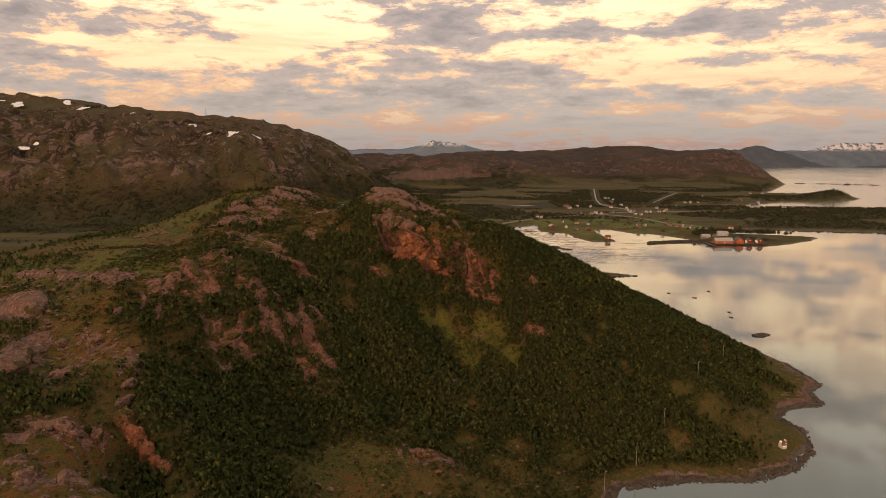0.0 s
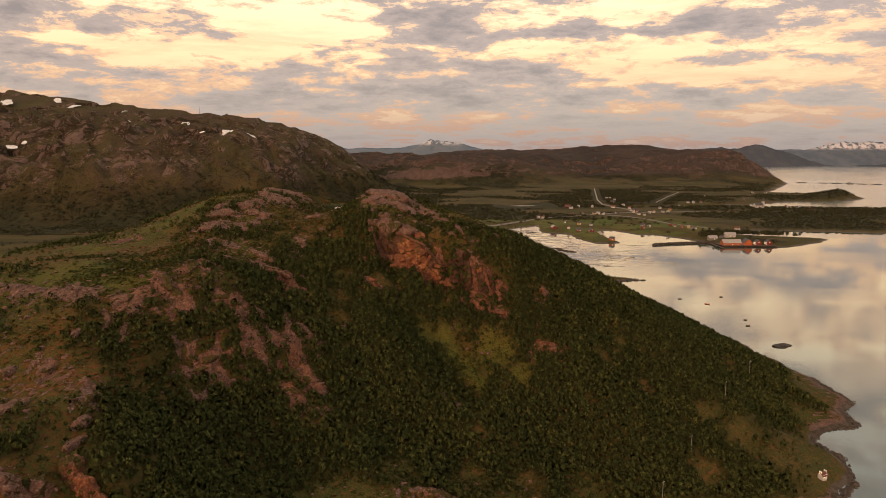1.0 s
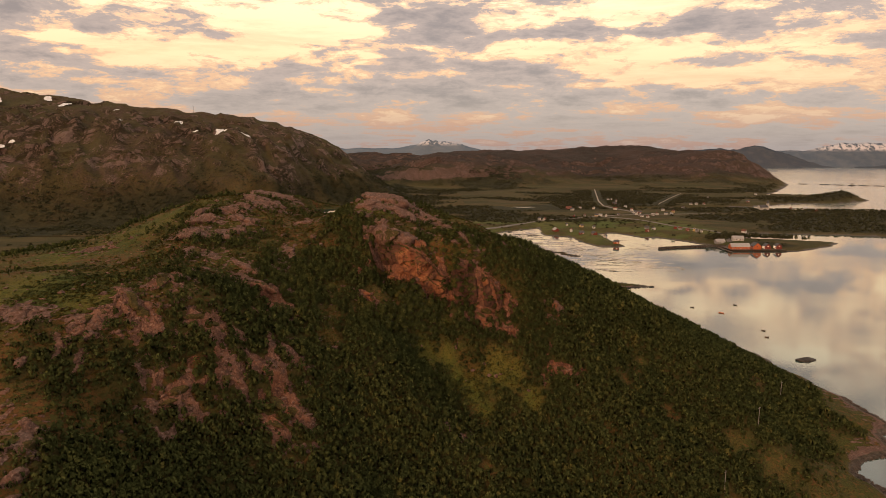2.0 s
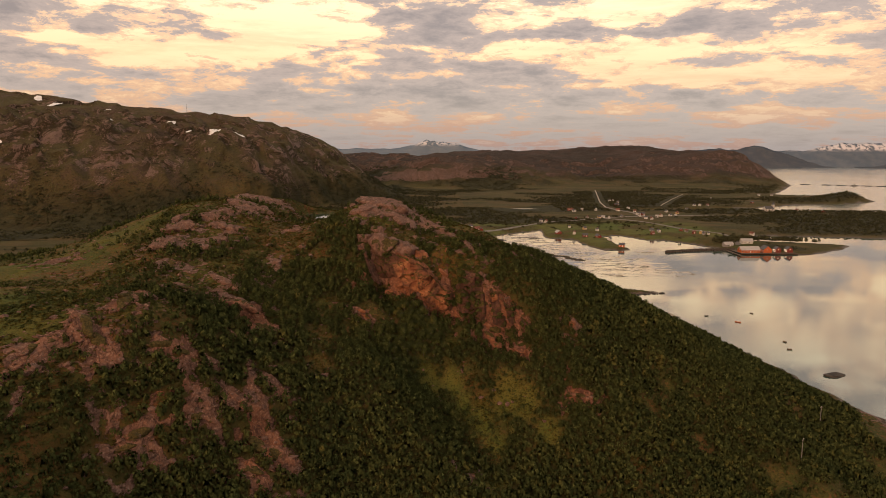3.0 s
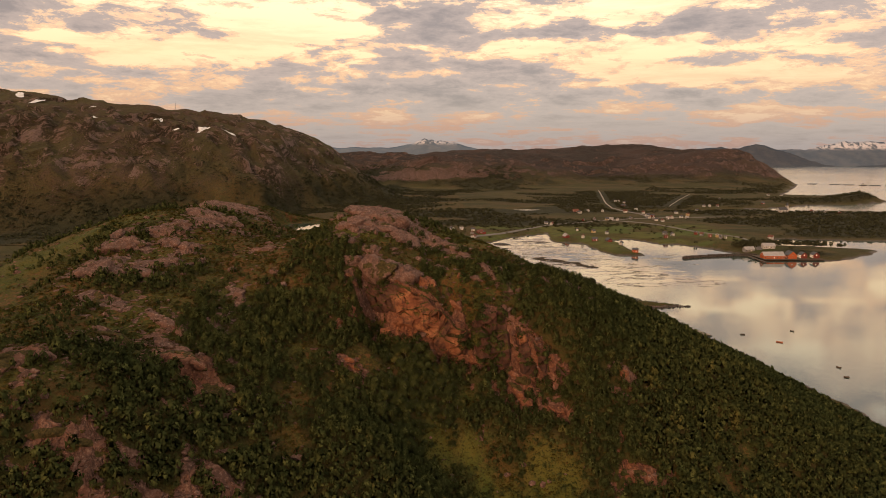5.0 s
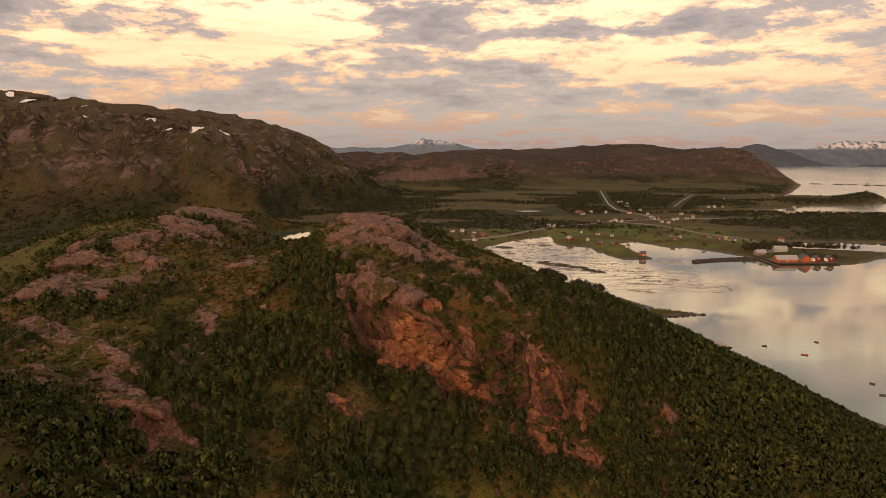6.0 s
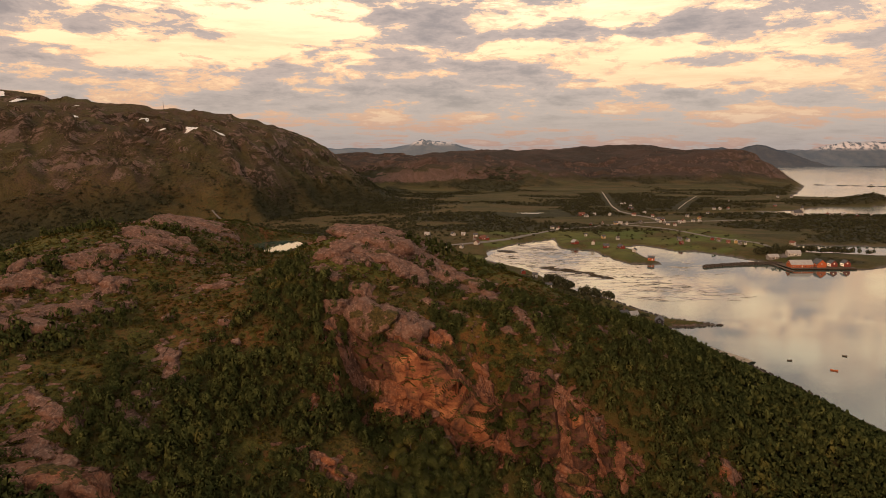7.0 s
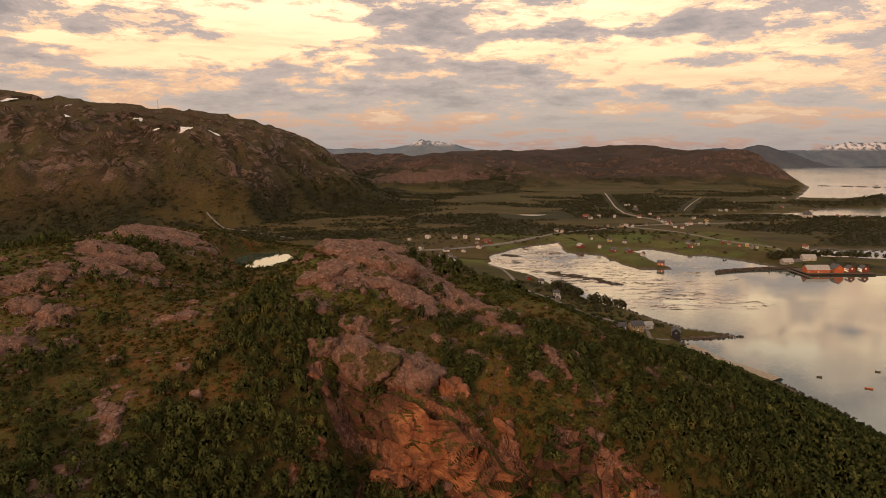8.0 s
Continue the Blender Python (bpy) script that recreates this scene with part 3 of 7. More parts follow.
def bulk(x, y):
    """The smooth lie of the land, and the distance to the sea."""
    z = lumps(x, y, SWELLS, 85) + lumps(x, y, KNOLLS, 34) + lumps(x, y, BOSSES, 17) + lumps(x, y, DENTS, 12)
    z = z + lumps(x, y, [(-82, 180, -7), (-75, 176, -8), (-84, 173, -5), (-98, 184, 2), (-94, 206, 2)], 5.5) + lumps(x, y, [(-88, 474, 3)], 13)          # the cleft beside the spur
    wx = x + 40 * grain(x, y, 240, 5)
    knobs = lumps(x, y, [(1060, 1700, 15), (1110, 1745, 17), (1010, 1690, 9), (1075, 1800, 12), (1180, 2260, 20)], 38)
    z = np.maximum(z, 0) * ease(820, 640, y) + (lumps(x, y, FAR_HILLS, 260) + lumps(x, y, FAR_SPURS, 95)) * ease(1900, 2300, y)
    xs = [r[0] for r in FELL]
    foot, crest, top = (np.interp(wx, xs, [r[k] for r in FELL]) for k in (1, 2, 3))
    u = (y - foot) / (crest - foot)
    rise = np.interp(u, [0, 0.1, 0.22, 0.46, 0.75, 1.0, 1.35, 2.2], [0, 0.14, 0.42, 0.76, 0.86, 1, 0.75, 0.1])
    z = z + top * rise + knobs
    plain = 4 + 2.0 * fractal(x, y, 260, 2, 9)
    d_bay, d_sound = shore_distance(x, y, BAY), shore_distance(x, y, SOUND)
    d = np.minimum(d_bay, d_sound) + 3 * grain(x, y, 22, 31) + 1.5 * grain(x, y, 7, 32)
    low = np.maximum(z, 0)
    land = (low + plain * np.exp(-low / 9)) * ease(-4, 46, d) + 1.6 * ease(0, 7, d)
    return np.where(d > 0, land, np.maximum(-7, 0.16 * d)), d

# bare rock on the headland: ledges from one place to another (x, y, x, y, half width), for the summit, the cliffs, the west and the plateau
LEDGES_SUMMIT = [(-28, 399, -20, 404, 6.0), (-24, 388, -12, 380, 6.3), (-14, 374, -8, 369, 3.7), (-9, 391, 7, 371, 2.3), (7, 371, 15, 363, 1.7), (-32, 368, -28, 364, 1.5), (-30, 376, -23, 373, 2.5),
                 (-24, 359, -19, 361, 3.2), (-21, 354, -11, 357, 4.2), (-16, 352, -13, 350, 2.6), (-7, 365, -3, 362, 1.9), (-1, 360, 3, 359, 1.3), (18, 357, 22, 354, 1.7), (16, 360, 17, 359, 1.4),
                 (40, 363, 48, 364, 1.7), (6, 356, 7, 356, 1.3)]
LEDGES_CLIFF = [(-16, 349, -9, 346, 2.2), (-5, 354, -4, 350, 1.8), (-4, 346, -1, 343, 1.9), (4, 352, 12, 346, 1.4), 
                (-29, 353, -25, 351, 1.0), (-26, 346, -26, 345, 1.2), (-30, 341, -30, 340, 0.9), (-27, 331, -23, 329, 1.0), (17, 348, 19, 346, 1.4), (21, 345, 27, 341, 1.9), (22, 341, 26, 335, 2.0), (17, 341, 17, 340, 1.2),
                (29, 341, 30, 337, 1.2), (33, 337, 37, 334, 1.9), (55, 338, 56, 337, 1.6)]
LEDGES_WEST = [(-108, 448, -80, 444, 8.8), (-92, 402, -84, 398, 3.8), (-100, 387, -94, 394, 3.2), (-110, 385, -113, 380, 2.5), (-105, 374, -99, 373, 3.0), (-95, 379, -87, 374, 2.5), (-97, 355, -93, 353, 3.2), (-90, 352, -90, 351, 2.8),
               (-99, 353, -98, 352, 3.2), (-76, 400, -75, 399, 2.4), (-64, 373, -58, 376, 1.5), (-62, 347, -59, 342, 1.6), (-64, 331, -60, 328, 1.6), (-80, 330, -73, 325, 1.6), (-73, 319, -66, 315, 2.2), (-72, 312, -62, 310, 3.8), (-109, 352, -106, 363, 5.0), (-100, 358, -88, 365, 3.8)]
LEDGES_SOUTH = [(-100, 336, -93, 333, 4.0), (-86, 316, -80, 314, 3.2), (-70, 312, -54, 308, 4.5), (-88, 294, -91, 279, 3.0), (-98, 271, -87, 265, 3.8), (-105, 254, -100, 265, 3.2), (-79, 250, -74, 255, 2.8), (-64, 263, -59, 266, 2.4),
                (-57, 275, -50, 273, 3.1), (-50, 271, -42, 269, 3.8), (-47, 285, -46, 284, 2.5), (-51, 262, -45, 262, 2.1), (51, 320, 58, 319, 1.9), (13, 290, 14, 290, 1.5), (-1, 238, 10, 241, 3.5), (-69, 276, -77, 272, 1.9)]
LEDGES_PLATEAU = [(-157, 356, -152, 359, 3.5), (-163, 266, -118, 257, 4.0), (-151, 242, -150, 241, 9), (-133, 222, -132, 208, 6), (-116, 209, -115, 209, 5.5), (-114, 225, -113, 225, 3.0), (-104, 175, -92, 178, 2.4),
                  (-88, 164, -83, 164, 2.6), (-97, 160, -96, 159, 3.5), (-90, 207, -98, 219, 1.6), (225, 402, 225, 365, 4.0), (196, 335, 205, 338, 4), (140, 262, 160, 268, 2.2), (184, 627, 178, 590, 4)]
# rusty broken faces (x, y, reach) and steps in the slope (x, y, reach, height of the middle, half height)
RUST = [(2, 342, 16), (-10, 345, 12), (30, 338, 14), (-82, 188, 11), (-60, 306, 10), (-48, 268, 10), (-72, 266, 9), (56, 322, 14), (-26, 340, 14)]
SCARPS = [(-80, 200, 20, 50, 12), (-58, 306, 13, 80, 7), (-48, 268, 18, 58, 8), (-88, 250, 16, 66, 9)]
# the cliff under the summit: x, and there the y of its face, the height of its brow and of its foot
CLIFF = [(-27, 355, 95, 89), (-19, 352.5, 93, 82), (-13, 347.5, 93, 81), (-8, 344.5, 91.5, 79.5), (-4, 344, 89.5, 76.5), (0, 344.5, 86, 73), (5, 346, 80, 70), (9.5, 347, 77, 69.5), (13, 345.5, 86, 69.5), (20, 345.5, 85, 68), (25, 343, 79.5, 66.5), (30, 342.5, 74.5, 64.5), (38, 338.5, 67.5, 63), (44, 336, 64.5, 62)]
TARN_AT, TARN_Z = (-66.0, 461.0), 97.2
LAKE_AT, LAKE_Z = (196.0, 1502.0), 3.0


def spots(x, y, rows, soft=0.55):
    """How deep inside the nearest of some round patches, 1 at its middle and 0 at its rim."""
    best = np.zeros_like(x)
    for cx, cy, r in rows:
        near = (np.abs(x - cx) < 1.6 * r) & (np.abs(y - cy) < 1.6 * r)
        d = np.hypot(x[near] - cx, y[near] - cy) / r
        best[near] = np.maximum(best[near], ease(1.45, soft, d))
    return best


def ledge_depth(x, y, rows, spread=1.0, extra=0.0):
    """How deep inside the nearest of some long ledges, 1 on its spine and 0 at its rim."""
    best = np.zeros_like(x)
    for ax, ay, bx, by, r in rows:
        r = r * spread + extra
        near = (x > min(ax, bx) - 1.6 * r) & (x < max(ax, bx) + 1.6 * r) & (y > min(ay, by) - 1.6 * r) & (y < max(ay, by) + 1.6 * r)
        ex, ey = bx - ax, by - ay
        k = np.clip(((x[near] - ax) * ex + (y[near] - ay) * ey) / max(ex * ex + ey * ey, 1e-6), 0, 1)
        d = np.hypot(x[near] - ax - k * ex, y[near] - ay - k * ey) / r
        best[near] = np.maximum(best[near], ease(1.5, 0.4, d))
    return best


def lines(low, high, core_low, core_high, fine, growth):
    """Grid lines, fine between core_low and core_high and wider and wider outside."""
    inner = list(np.arange(core_low, core_high, fine))
    for end, sign in ((low, -1), (high, 1)):
        at, gap, outer = (core_low if sign < 0 else inner[-1]), fine, []
        while sign * (end - at) > 0:
            gap *= 1 + growth
            at += sign * gap
            outer.append(at)
        inner = outer[::-1] + inner if sign < 0 else inner + outer
    return np.array(inner)


GX, GY = lines(-3400, 3500, -125, 118, 1.25, 0.0200), lines(-380, 4965, 168, 470, 1.25, 0.0150)
GY = np.sort(np.concatenate([GY, (GY[:-1] + 0.5 * np.diff(GY))[(GY[:-1] > 320) & (GY[:-1] < 368)]]))
LX, LY = np.meshgrid(GX, GY)
base_z, sea_d = bulk(LX, LY)
head = ease(900, 640, LY) * ease(-620, -420, LX)          # the headland, as against fell and plain
# steps
for cx, cy, reach, mid, half in SCARPS:
    w = np.exp(-((LX - cx) ** 2 + (LY - cy) ** 2) / (2 * (0.6 * reach) ** 2))
    s = np.clip((base_z - mid) / half, -1, 1)
    base_z = base_z + w * half * (np.sign(s) * np.abs(s) ** 0.45 - s)
cliff_y, cliff_top, cliff_foot = (np.interp(LX, [r[0] for r in CLIFF], [r[k] for r in CLIFF]) for k in (1, 2, 3))
behind = LY - cliff_y - 1.3 + 0.5 * grain(LX, LY * 0.2, 5, 37)
below, above = cliff_foot + 0.95 * behind, cliff_top + 1.0 * behind
below, above = below + (base_z - below) * ease(-8, -20, behind), above + (base_z - above) * ease(1, 8, behind)
wall = below + (above - below) * ease(-0.8, 0.8, behind)
base_z = base_z + ease(-28, -21, LX) * ease(44, 37, LX) * (wall - base_z)
cliff_rock = ease(-26, -21, LX) * ease(41, 37, LX) * ease(-1.6, -0.6, behind) * ease(3.2, 1.4, behind)
crag_rows = LEDGES_SUMMIT + LEDGES_CLIFF + LEDGES_WEST + LEDGES_SOUTH + LEDGES_PLATEAU
solid = ledge_depth(LX, LY, crag_rows)
halo = ledge_depth(LX, LY, crag_rows, 1.5, 4.0)
wander = fractal(LX, LY, 26, 4, 40)
ragged = fractal(LX, LY, 8, 4, 45, 0.62)
gz_y, gz_x = np.gradient(base_z, GY, GX)
steep = np.hypot(gz_x, gz_y)
slabs = crags(LX * 0.8 + 0.35 * LY, LY * 0.9 - 0.5 * LX, 7, 3, 66)          # small blocks and ledges standing out of the heath
bare = ease(0.42, 0.80, solid + 0.50 * ragged) * ease(0.02, 0.2, solid)
bare = np.maximum(bare, ease(0.80, 0.90, slabs + 0.06 * halo + 0.05 * wander) * ease(0.05, 0.6, halo) * 0.9)
bare = np.maximum(bare, head * ease(0.88, 0.95, slabs + 0.08 * wander) * ease(0.15, 0.5, steep) * ease(35, 65, base_z) * 0.8)
bare = np.clip(bare, 0, 1) * (1 - 0.85 * spots(LX, LY, [(-21, 364, 6), (-8, 362, 8), (3, 357, 6), (-30, 360, 6), (8, 357, 5), (-27, 386, 4), (14, 352, 5), (-2, 368, 5)], 0.4))       # turf between the slabs
red_slope = spots(LX, LY, [(-92, 268, 17), (-72, 264, 18), (-52, 268, 17), (-66, 284, 15), (-46, 285, 9), (-60, 309, 9), (-74, 316, 9), (-100, 250, 12), (-104, 226, 10), (-88, 288, 10)], 0.30)
broken = crags(0.9 * LX + 0.25 * LY + 2 * wander, 0.55 * LY - 0.2 * LX, 11, 5, 68) + 0.16 * ragged
bare = np.maximum(bare, red_slope ** 0.5 * ease(0.77, 0.86, broken + 0.10 * solid))
worn = ledge_depth(LX, LY, LEDGES_SUMMIT + LEDGES_WEST, 1.2, 3.0)          # smooth, ice-worn slabs
crest = crags(LX + 3 * wander, LY, 13, 4, 60)
rock_zone = np.flatnonzero((GY > 140) & (GY < 480))
blocks = np.zeros_like(LX)
j0, j1 = rock_zone[0], rock_zone[-1] + 1
i0, i1 = np.searchsorted(GX, -240), np.searchsorted(GX, 240)
zx, zy = LX[j0:j1, i0:i1] + 1.5 * wander[j0:j1, i0:i1], LY[j0:j1, i0:i1] + 1.2 * ragged[j0:j1, i0:i1]
blocks[j0:j1, i0:i1] = 1.6 * facets(0.8 * zx + 0.45 * zy, 0.75 * zy - 0.5 * zx, 5.5, 71) + 0.85 * facets(0.9 * zx - 0.3 * zy, zy + 0.2 * zx, 2.6, 75)
land_z = base_z + head * ease(2, 12, sea_d) * (bare * ((0.4 + 0.5 * solid) * (0.9 * (crest - 0.45) + 0.6) + (0.30 + 0.25 * solid) * (1 - 0.5 * worn) * blocks) + 1.0 * fractal(LX, LY, 18, 4, 80) * (0.5 + steep))
# the fell: gullies, ribs and terraces
fell = ease(0, 30, base_z) * ease(900, 1250, LY) * ease(2150, 1900, LY)
ribs = crags(LX * 0.9 + 0.35 * LY, LY * 0.55 - 0.5 * LX, 120, 5, 90)
near_top = ease(0.80, 0.97, base_z / np.maximum(np.interp(LX, [r[0] for r in FELL], [r[3] for r in FELL]), 1))
land_z = land_z + fell * ease(0, 60, base_z) * (1 - 0.75 * near_top) * (34 * (ribs - 0.62) + 10 * fractal(LX, LY, 48, 4, 95))
far = ease(2000, 2400, LY) * ease(3, 40, base_z)
land_z = land_z + far * (26 * (crags(LX, LY * 1.4, 240, 5, 110) - 0.6))
# the tarn in the saddle
tx, ty = (LX - TARN_AT[0]) / 9.5, (LY - TARN_AT[1]) / 15.0
rim = np.hypot(tx, ty) + 0.16 * grain(LX, LY, 6, 3)
land_z = np.where(rim < 1.6, land_z * ease(1.0, 1.6, rim) + (TARN_Z + 1.2 * (rim - 1)) * (1 - ease(1.0, 1.6, rim)), land_z)
lake = np.hypot((LX - LAKE_AT[0]) / 30, (LY - LAKE_AT[1]) / 17)
land_z = np.where(lake < 1.7, land_z * ease(1.1, 1.7, lake) + (LAKE_Z + 0.8 * (lake - 1)) * (1 - ease(1.1, 1.7, lake)), land_z)
# tidal flats: bars of mud that lie just above or below the water
flats = ease(760, 830, LY) * ease(1180, 1130, LY) * ease(-20, 40, LX) * ease(330, 240, LX)
flats = np.maximum(flats, ease(980, 1010, LY) * ease(1110, 1080, LY) * ease(430, 480, LX) * 0.9)
land_z = np.where((sea_d < 2) & (flats > 0.02), np.minimum(land_z, -0.5 * flats + land_z * (1 - flats)), land_z)
# masks of what grows or lies where
mud = np.maximum(ease(1.7, 0.4, land_z) * ease(26, 10, sea_d) * (1 - head * ease(3, 8, sea_d)), ease(0.6, 0.2, land_z))
rocky_shore = ease(8, 2, sea_d) * ease(0.0, 0.4, fractal(LX, LY, 30, 3, 130) + 0.25) * (LY < 720) * ease(-0.5, 0.3, land_z)
fell_rock = np.clip(fell * ease(20, 120, base_z + 70 * fractal(LX, LY, 170, 4, 140)) * (0.45 + 0.9 * (ribs - 0.45)), 0, 1)
far_rock = far * ease(-0.1, 0.5, fractal(LX, LY, 300, 4, 150) + 0.2) * 0.50
spatter = head * (0.30 * ease(0.05, 0.7, halo) + 0.10 * ease(0.2, 0.7, steep) * ease(40, 70, base_z))
rock = np.clip(np.maximum.reduce([bare, cliff_rock, spatter, rocky_shore, fell_rock * 0.95, far_rock]), 0, 1)
rust = np.zeros_like(LX)
for cx, cy, reach in RUST:
    rust = np.maximum(rust, np.exp(-((LX - cx) ** 2 + (LY - cy) ** 2) / (reach * reach)))
rust = np.maximum(rust, 0.42 * red_slope ** 0.5)
# clearings in the birch scrub
GLADES = [(0, 324, 7), (8, 326, 5), (29, 321, 8), (35, 319, 7), (18, 316, 7), (42, 310, 6), (23, 308, 5), (12, 320, 5), (-26, 329, 3), (8, 337, 4), (-80, 385, 8), (-78, 370, 6), (-69, 366, 6), (-63, 352, 6),
          (-60, 341, 5), (-58, 348, 5), (-86, 386, 7), (-25, 372, 7), (-18, 368, 6), (-6, 373, 4), (26, 362, 5), (22, 368, 6), (32, 360, 4), (2, 370, 6), (-76, 323, 5), (136, 296, 11), (151, 289, 9)]
GLADES += [(-81, 379, 9), (-74, 381, 8), (-65, 377, 8), (-68, 365, 9), (-58, 358, 8), (-71, 353, 7), (-63, 346, 7), (-86, 369, 8), (-53, 364, 6)]
GLADES += [(114, 278, 8), (4, 223, 9), (35, 246, 12), (57, 246, 12), (-124, 240, 14), (-105, 229, 6), (-108, 193, 6), (-94, 173, 9), (-108, 272, 14), (-130, 300, 40), (-170, 340, 60), (-98, 400, 16), (12, 385, 14), (30, 385, 10), (50, 400, 10)]
GLADES += [(13, 325, 6), (18, 319, 6), (21, 312, 5), (22, 303, 4), (21, 289, 5), (23, 279, 4), (-8, 249, 9), (18, 258, 10), (40, 259, 9), (62, 265, 10), (90, 331, 4), (94, 338, 4), (126, 309, 8), (-22, 333, 5), (-15, 335, 4), (-38, 329, 6), (-38, 314, 5), (-37, 303, 5), (83, 325, 4), (102, 320, 5), (72, 300, 4), (-45, 350, 5), (-30, 322, 4)]
patchy = fractal(LX, LY, 60, 4, 160)
grass = head * np.maximum(ease(-0.05, 0.40, patchy) * ease(0.75, 0.25, steep), spots(LX, LY, GLADES[:12], 0.2))
grass = np.maximum(grass, head * 0.75 * ease(-14, 6, LX) * ease(75, 50, LX) * ease(335, 350, LY) * ease(440, 410, LY) * ease(-0.35, 0.15, patchy))
grass = grass * (1 - 0.75 * ease(-40, -62, LX) * ease(-122, -104, LX) * ease(250, 300, LY) * ease(560, 500, LY))
grass = np.maximum(grass, head * 0.60 * ease(-100, -125, LX) * ease(250, 290, LY) * ease(-0.45, 0.2, patchy))
grass = grass * (1 - 0.8 * ease(268, 250, LY)) * (1 - 0.80 * ease(90, 110, LX) * head)
heath = np.maximum(head * ease(0.35, -0.15, patchy) * ease(6, 20, base_z), fell * 0.5)
heath = np.maximum(heath, far)
field = ease(880, 960, LY) * ease(1500, 1350, LY) * (LX > -60) * ease(0.05, 0.25, fractal(LX, LY * 1.6, 130, 3, 170) + 0.15) * ease(14, 8, land_z)
field = np.maximum(field, 0.8 * ease(1500, 1650, LY) * ease(2150, 2050, LY) * ease(-100, 80, LX) * ease(14, 8, land_z))



def scrub(x, y, z, d, slope):
    """Chance of a bush from 0 to 1, by aspect, height and clearings."""
    south = ease(230, 255, y) * ease(352, 342, y) * ease(-80, -62, x) * ease(170, 120, x)
    east = ease(15, 34, x - 0.55 * (y - 348)) * ease(230, 200, x) * ease(300, 330, y) * ease(690, 640, y)
    gully = ease(14, 5, np.abs((y - 355) * 0.5 + (x + 70))) * ease(300, 320, y) * ease(420, 400, y)
    saddle = spots(x, y, [(-91, 348, 8), (-84, 346, 8), (-76, 340, 8), (-66, 334, 9), (-58, 329, 9), (-51, 327, 10), (-50, 336, 9), (-97, 265, 9), (-84, 261, 8), (-88, 246, 9), (-77, 249, 8), (-66, 255, 9), (-58, 264, 9), (-112, 284, 9), (-60, 285, 17), (-85, 302, 15), (-75, 268, 13), (-96, 287, 11), (-48, 300, 14), (-52, 320, 12), (-40, 344, 14), (-36, 358, 11), (-46, 355, 9), (-30, 351, 8), (-42, 370, 8), (-20, 335, 18), (-70, 300, 14), (-100, 335, 12)], 0.3)
    hollow = spots(x, y, [(-78, 175, 8), (-68, 178, 9), (-72, 215, 22), (-60, 240, 24), (-105, 238, 10), (-120, 245, 12), (-108, 190, 12), (-60, 190, 26)], 0.3)
    wet = 0.45 + 0.5 * fractal(x, y, 45, 3, 200)
    c = np.maximum.reduce([south * 1.5, east * 1.4, gully * 1.3, saddle * 0.85, hollow * 1.4, 0.55 * ease(0.3, 0.8, wet) * ease(-450, -300, x) * (y < 640)])
    c = np.clip(c, 0, 1.3) * (1 - 0.95 * spots(x, y, GLADES, 0.4)) * ease(6 + 10 * ease(60, 110, x) * ease(330, 370, y), 15 + 20 * ease(60, 110, x) * ease(330, 370, y), d + 6 * grain(x, y, 20, 7)) * ease(-0.15, 0.30, wet)
    return c


def groves(x, y):
    """Woods on the plain: loose groves, and belts along the roads and the foot of the fell."""
    grove = fractal(x, y * 1.7, 300, 5, 300, 0.6)
    belt = 0.5 * ease(70, 10, np.abs(y - 1230 - 0.12 * x - 30 * np.sin(x / 140))) + 0.45 * ease(90, 10, np.abs(y - 1430 - 0.05 * x)) + 0.5 * ease(120, 20, np.abs(y - 1690 + 20 * np.sin(x / 90)))
    foot = 0.22 * ease(260, 40, np.abs(y - np.interp(x, [r[0] for r in FELL], [r[1] for r in FELL]))) * (x < 60)
    return ease(-0.05, 0.32, grove + belt * 0.9 + foot + 0.04 + 0.55 * ease(430, 560, x) * ease(1150, 1210, y) * ease(1500, 1450, y))


wood = np.clip(scrub(LX, LY, land_z, sea_d, steep), 0, 1) * ease(0.65, 0.30, bare) * (1 - cliff_rock)
low_plain = ease(760, 900, LY) * ease(2450, 2300, LY) * ease(80, 50, land_z) * ease(10, 18, sea_d)
meadow = ease(940, 990, LY) * ease(1240, 1190, LY) * ease(-70, -20, LX) * ease(470, 420, LX)
meadow_green = meadow * ease(4, 9, sea_d) * ease(-0.35, 0.10, fractal(LX, LY * 2, 90, 3, 177))
floor_wood = np.clip(np.maximum(wood * 0.85, low_plain * (1 - 0.85 * meadow) * 1.0 * groves(LX, LY)), 0, 1)
grass = np.maximum(grass, meadow * 0.9 * ease(-0.25, 0.15, fractal(LX, LY * 2, 90, 3, 177)))
field = np.maximum(field, 0.85 * low_plain) * (1 - 0.8 * meadow) * (1 - floor_wood)


def height(x, y):
    """Height of the ground mesh at one place."""
    i = int(np.clip(np.searchsorted(GX, x) - 1, 0, len(GX) - 2))
    j = int(np.clip(np.searchsorted(GY, y) - 1, 0, len(GY) - 2))
    u, v = (x - GX[i]) / (GX[i + 1] - GX[i]), (y - GY[j]) / (GY[j + 1] - GY[j])
    return float((land_z[j, i] * (1 - u) + land_z[j, i + 1] * u) * (1 - v) + (land_z[j + 1, i] * (1 - u) + land_z[j + 1, i + 1] * u) * v)


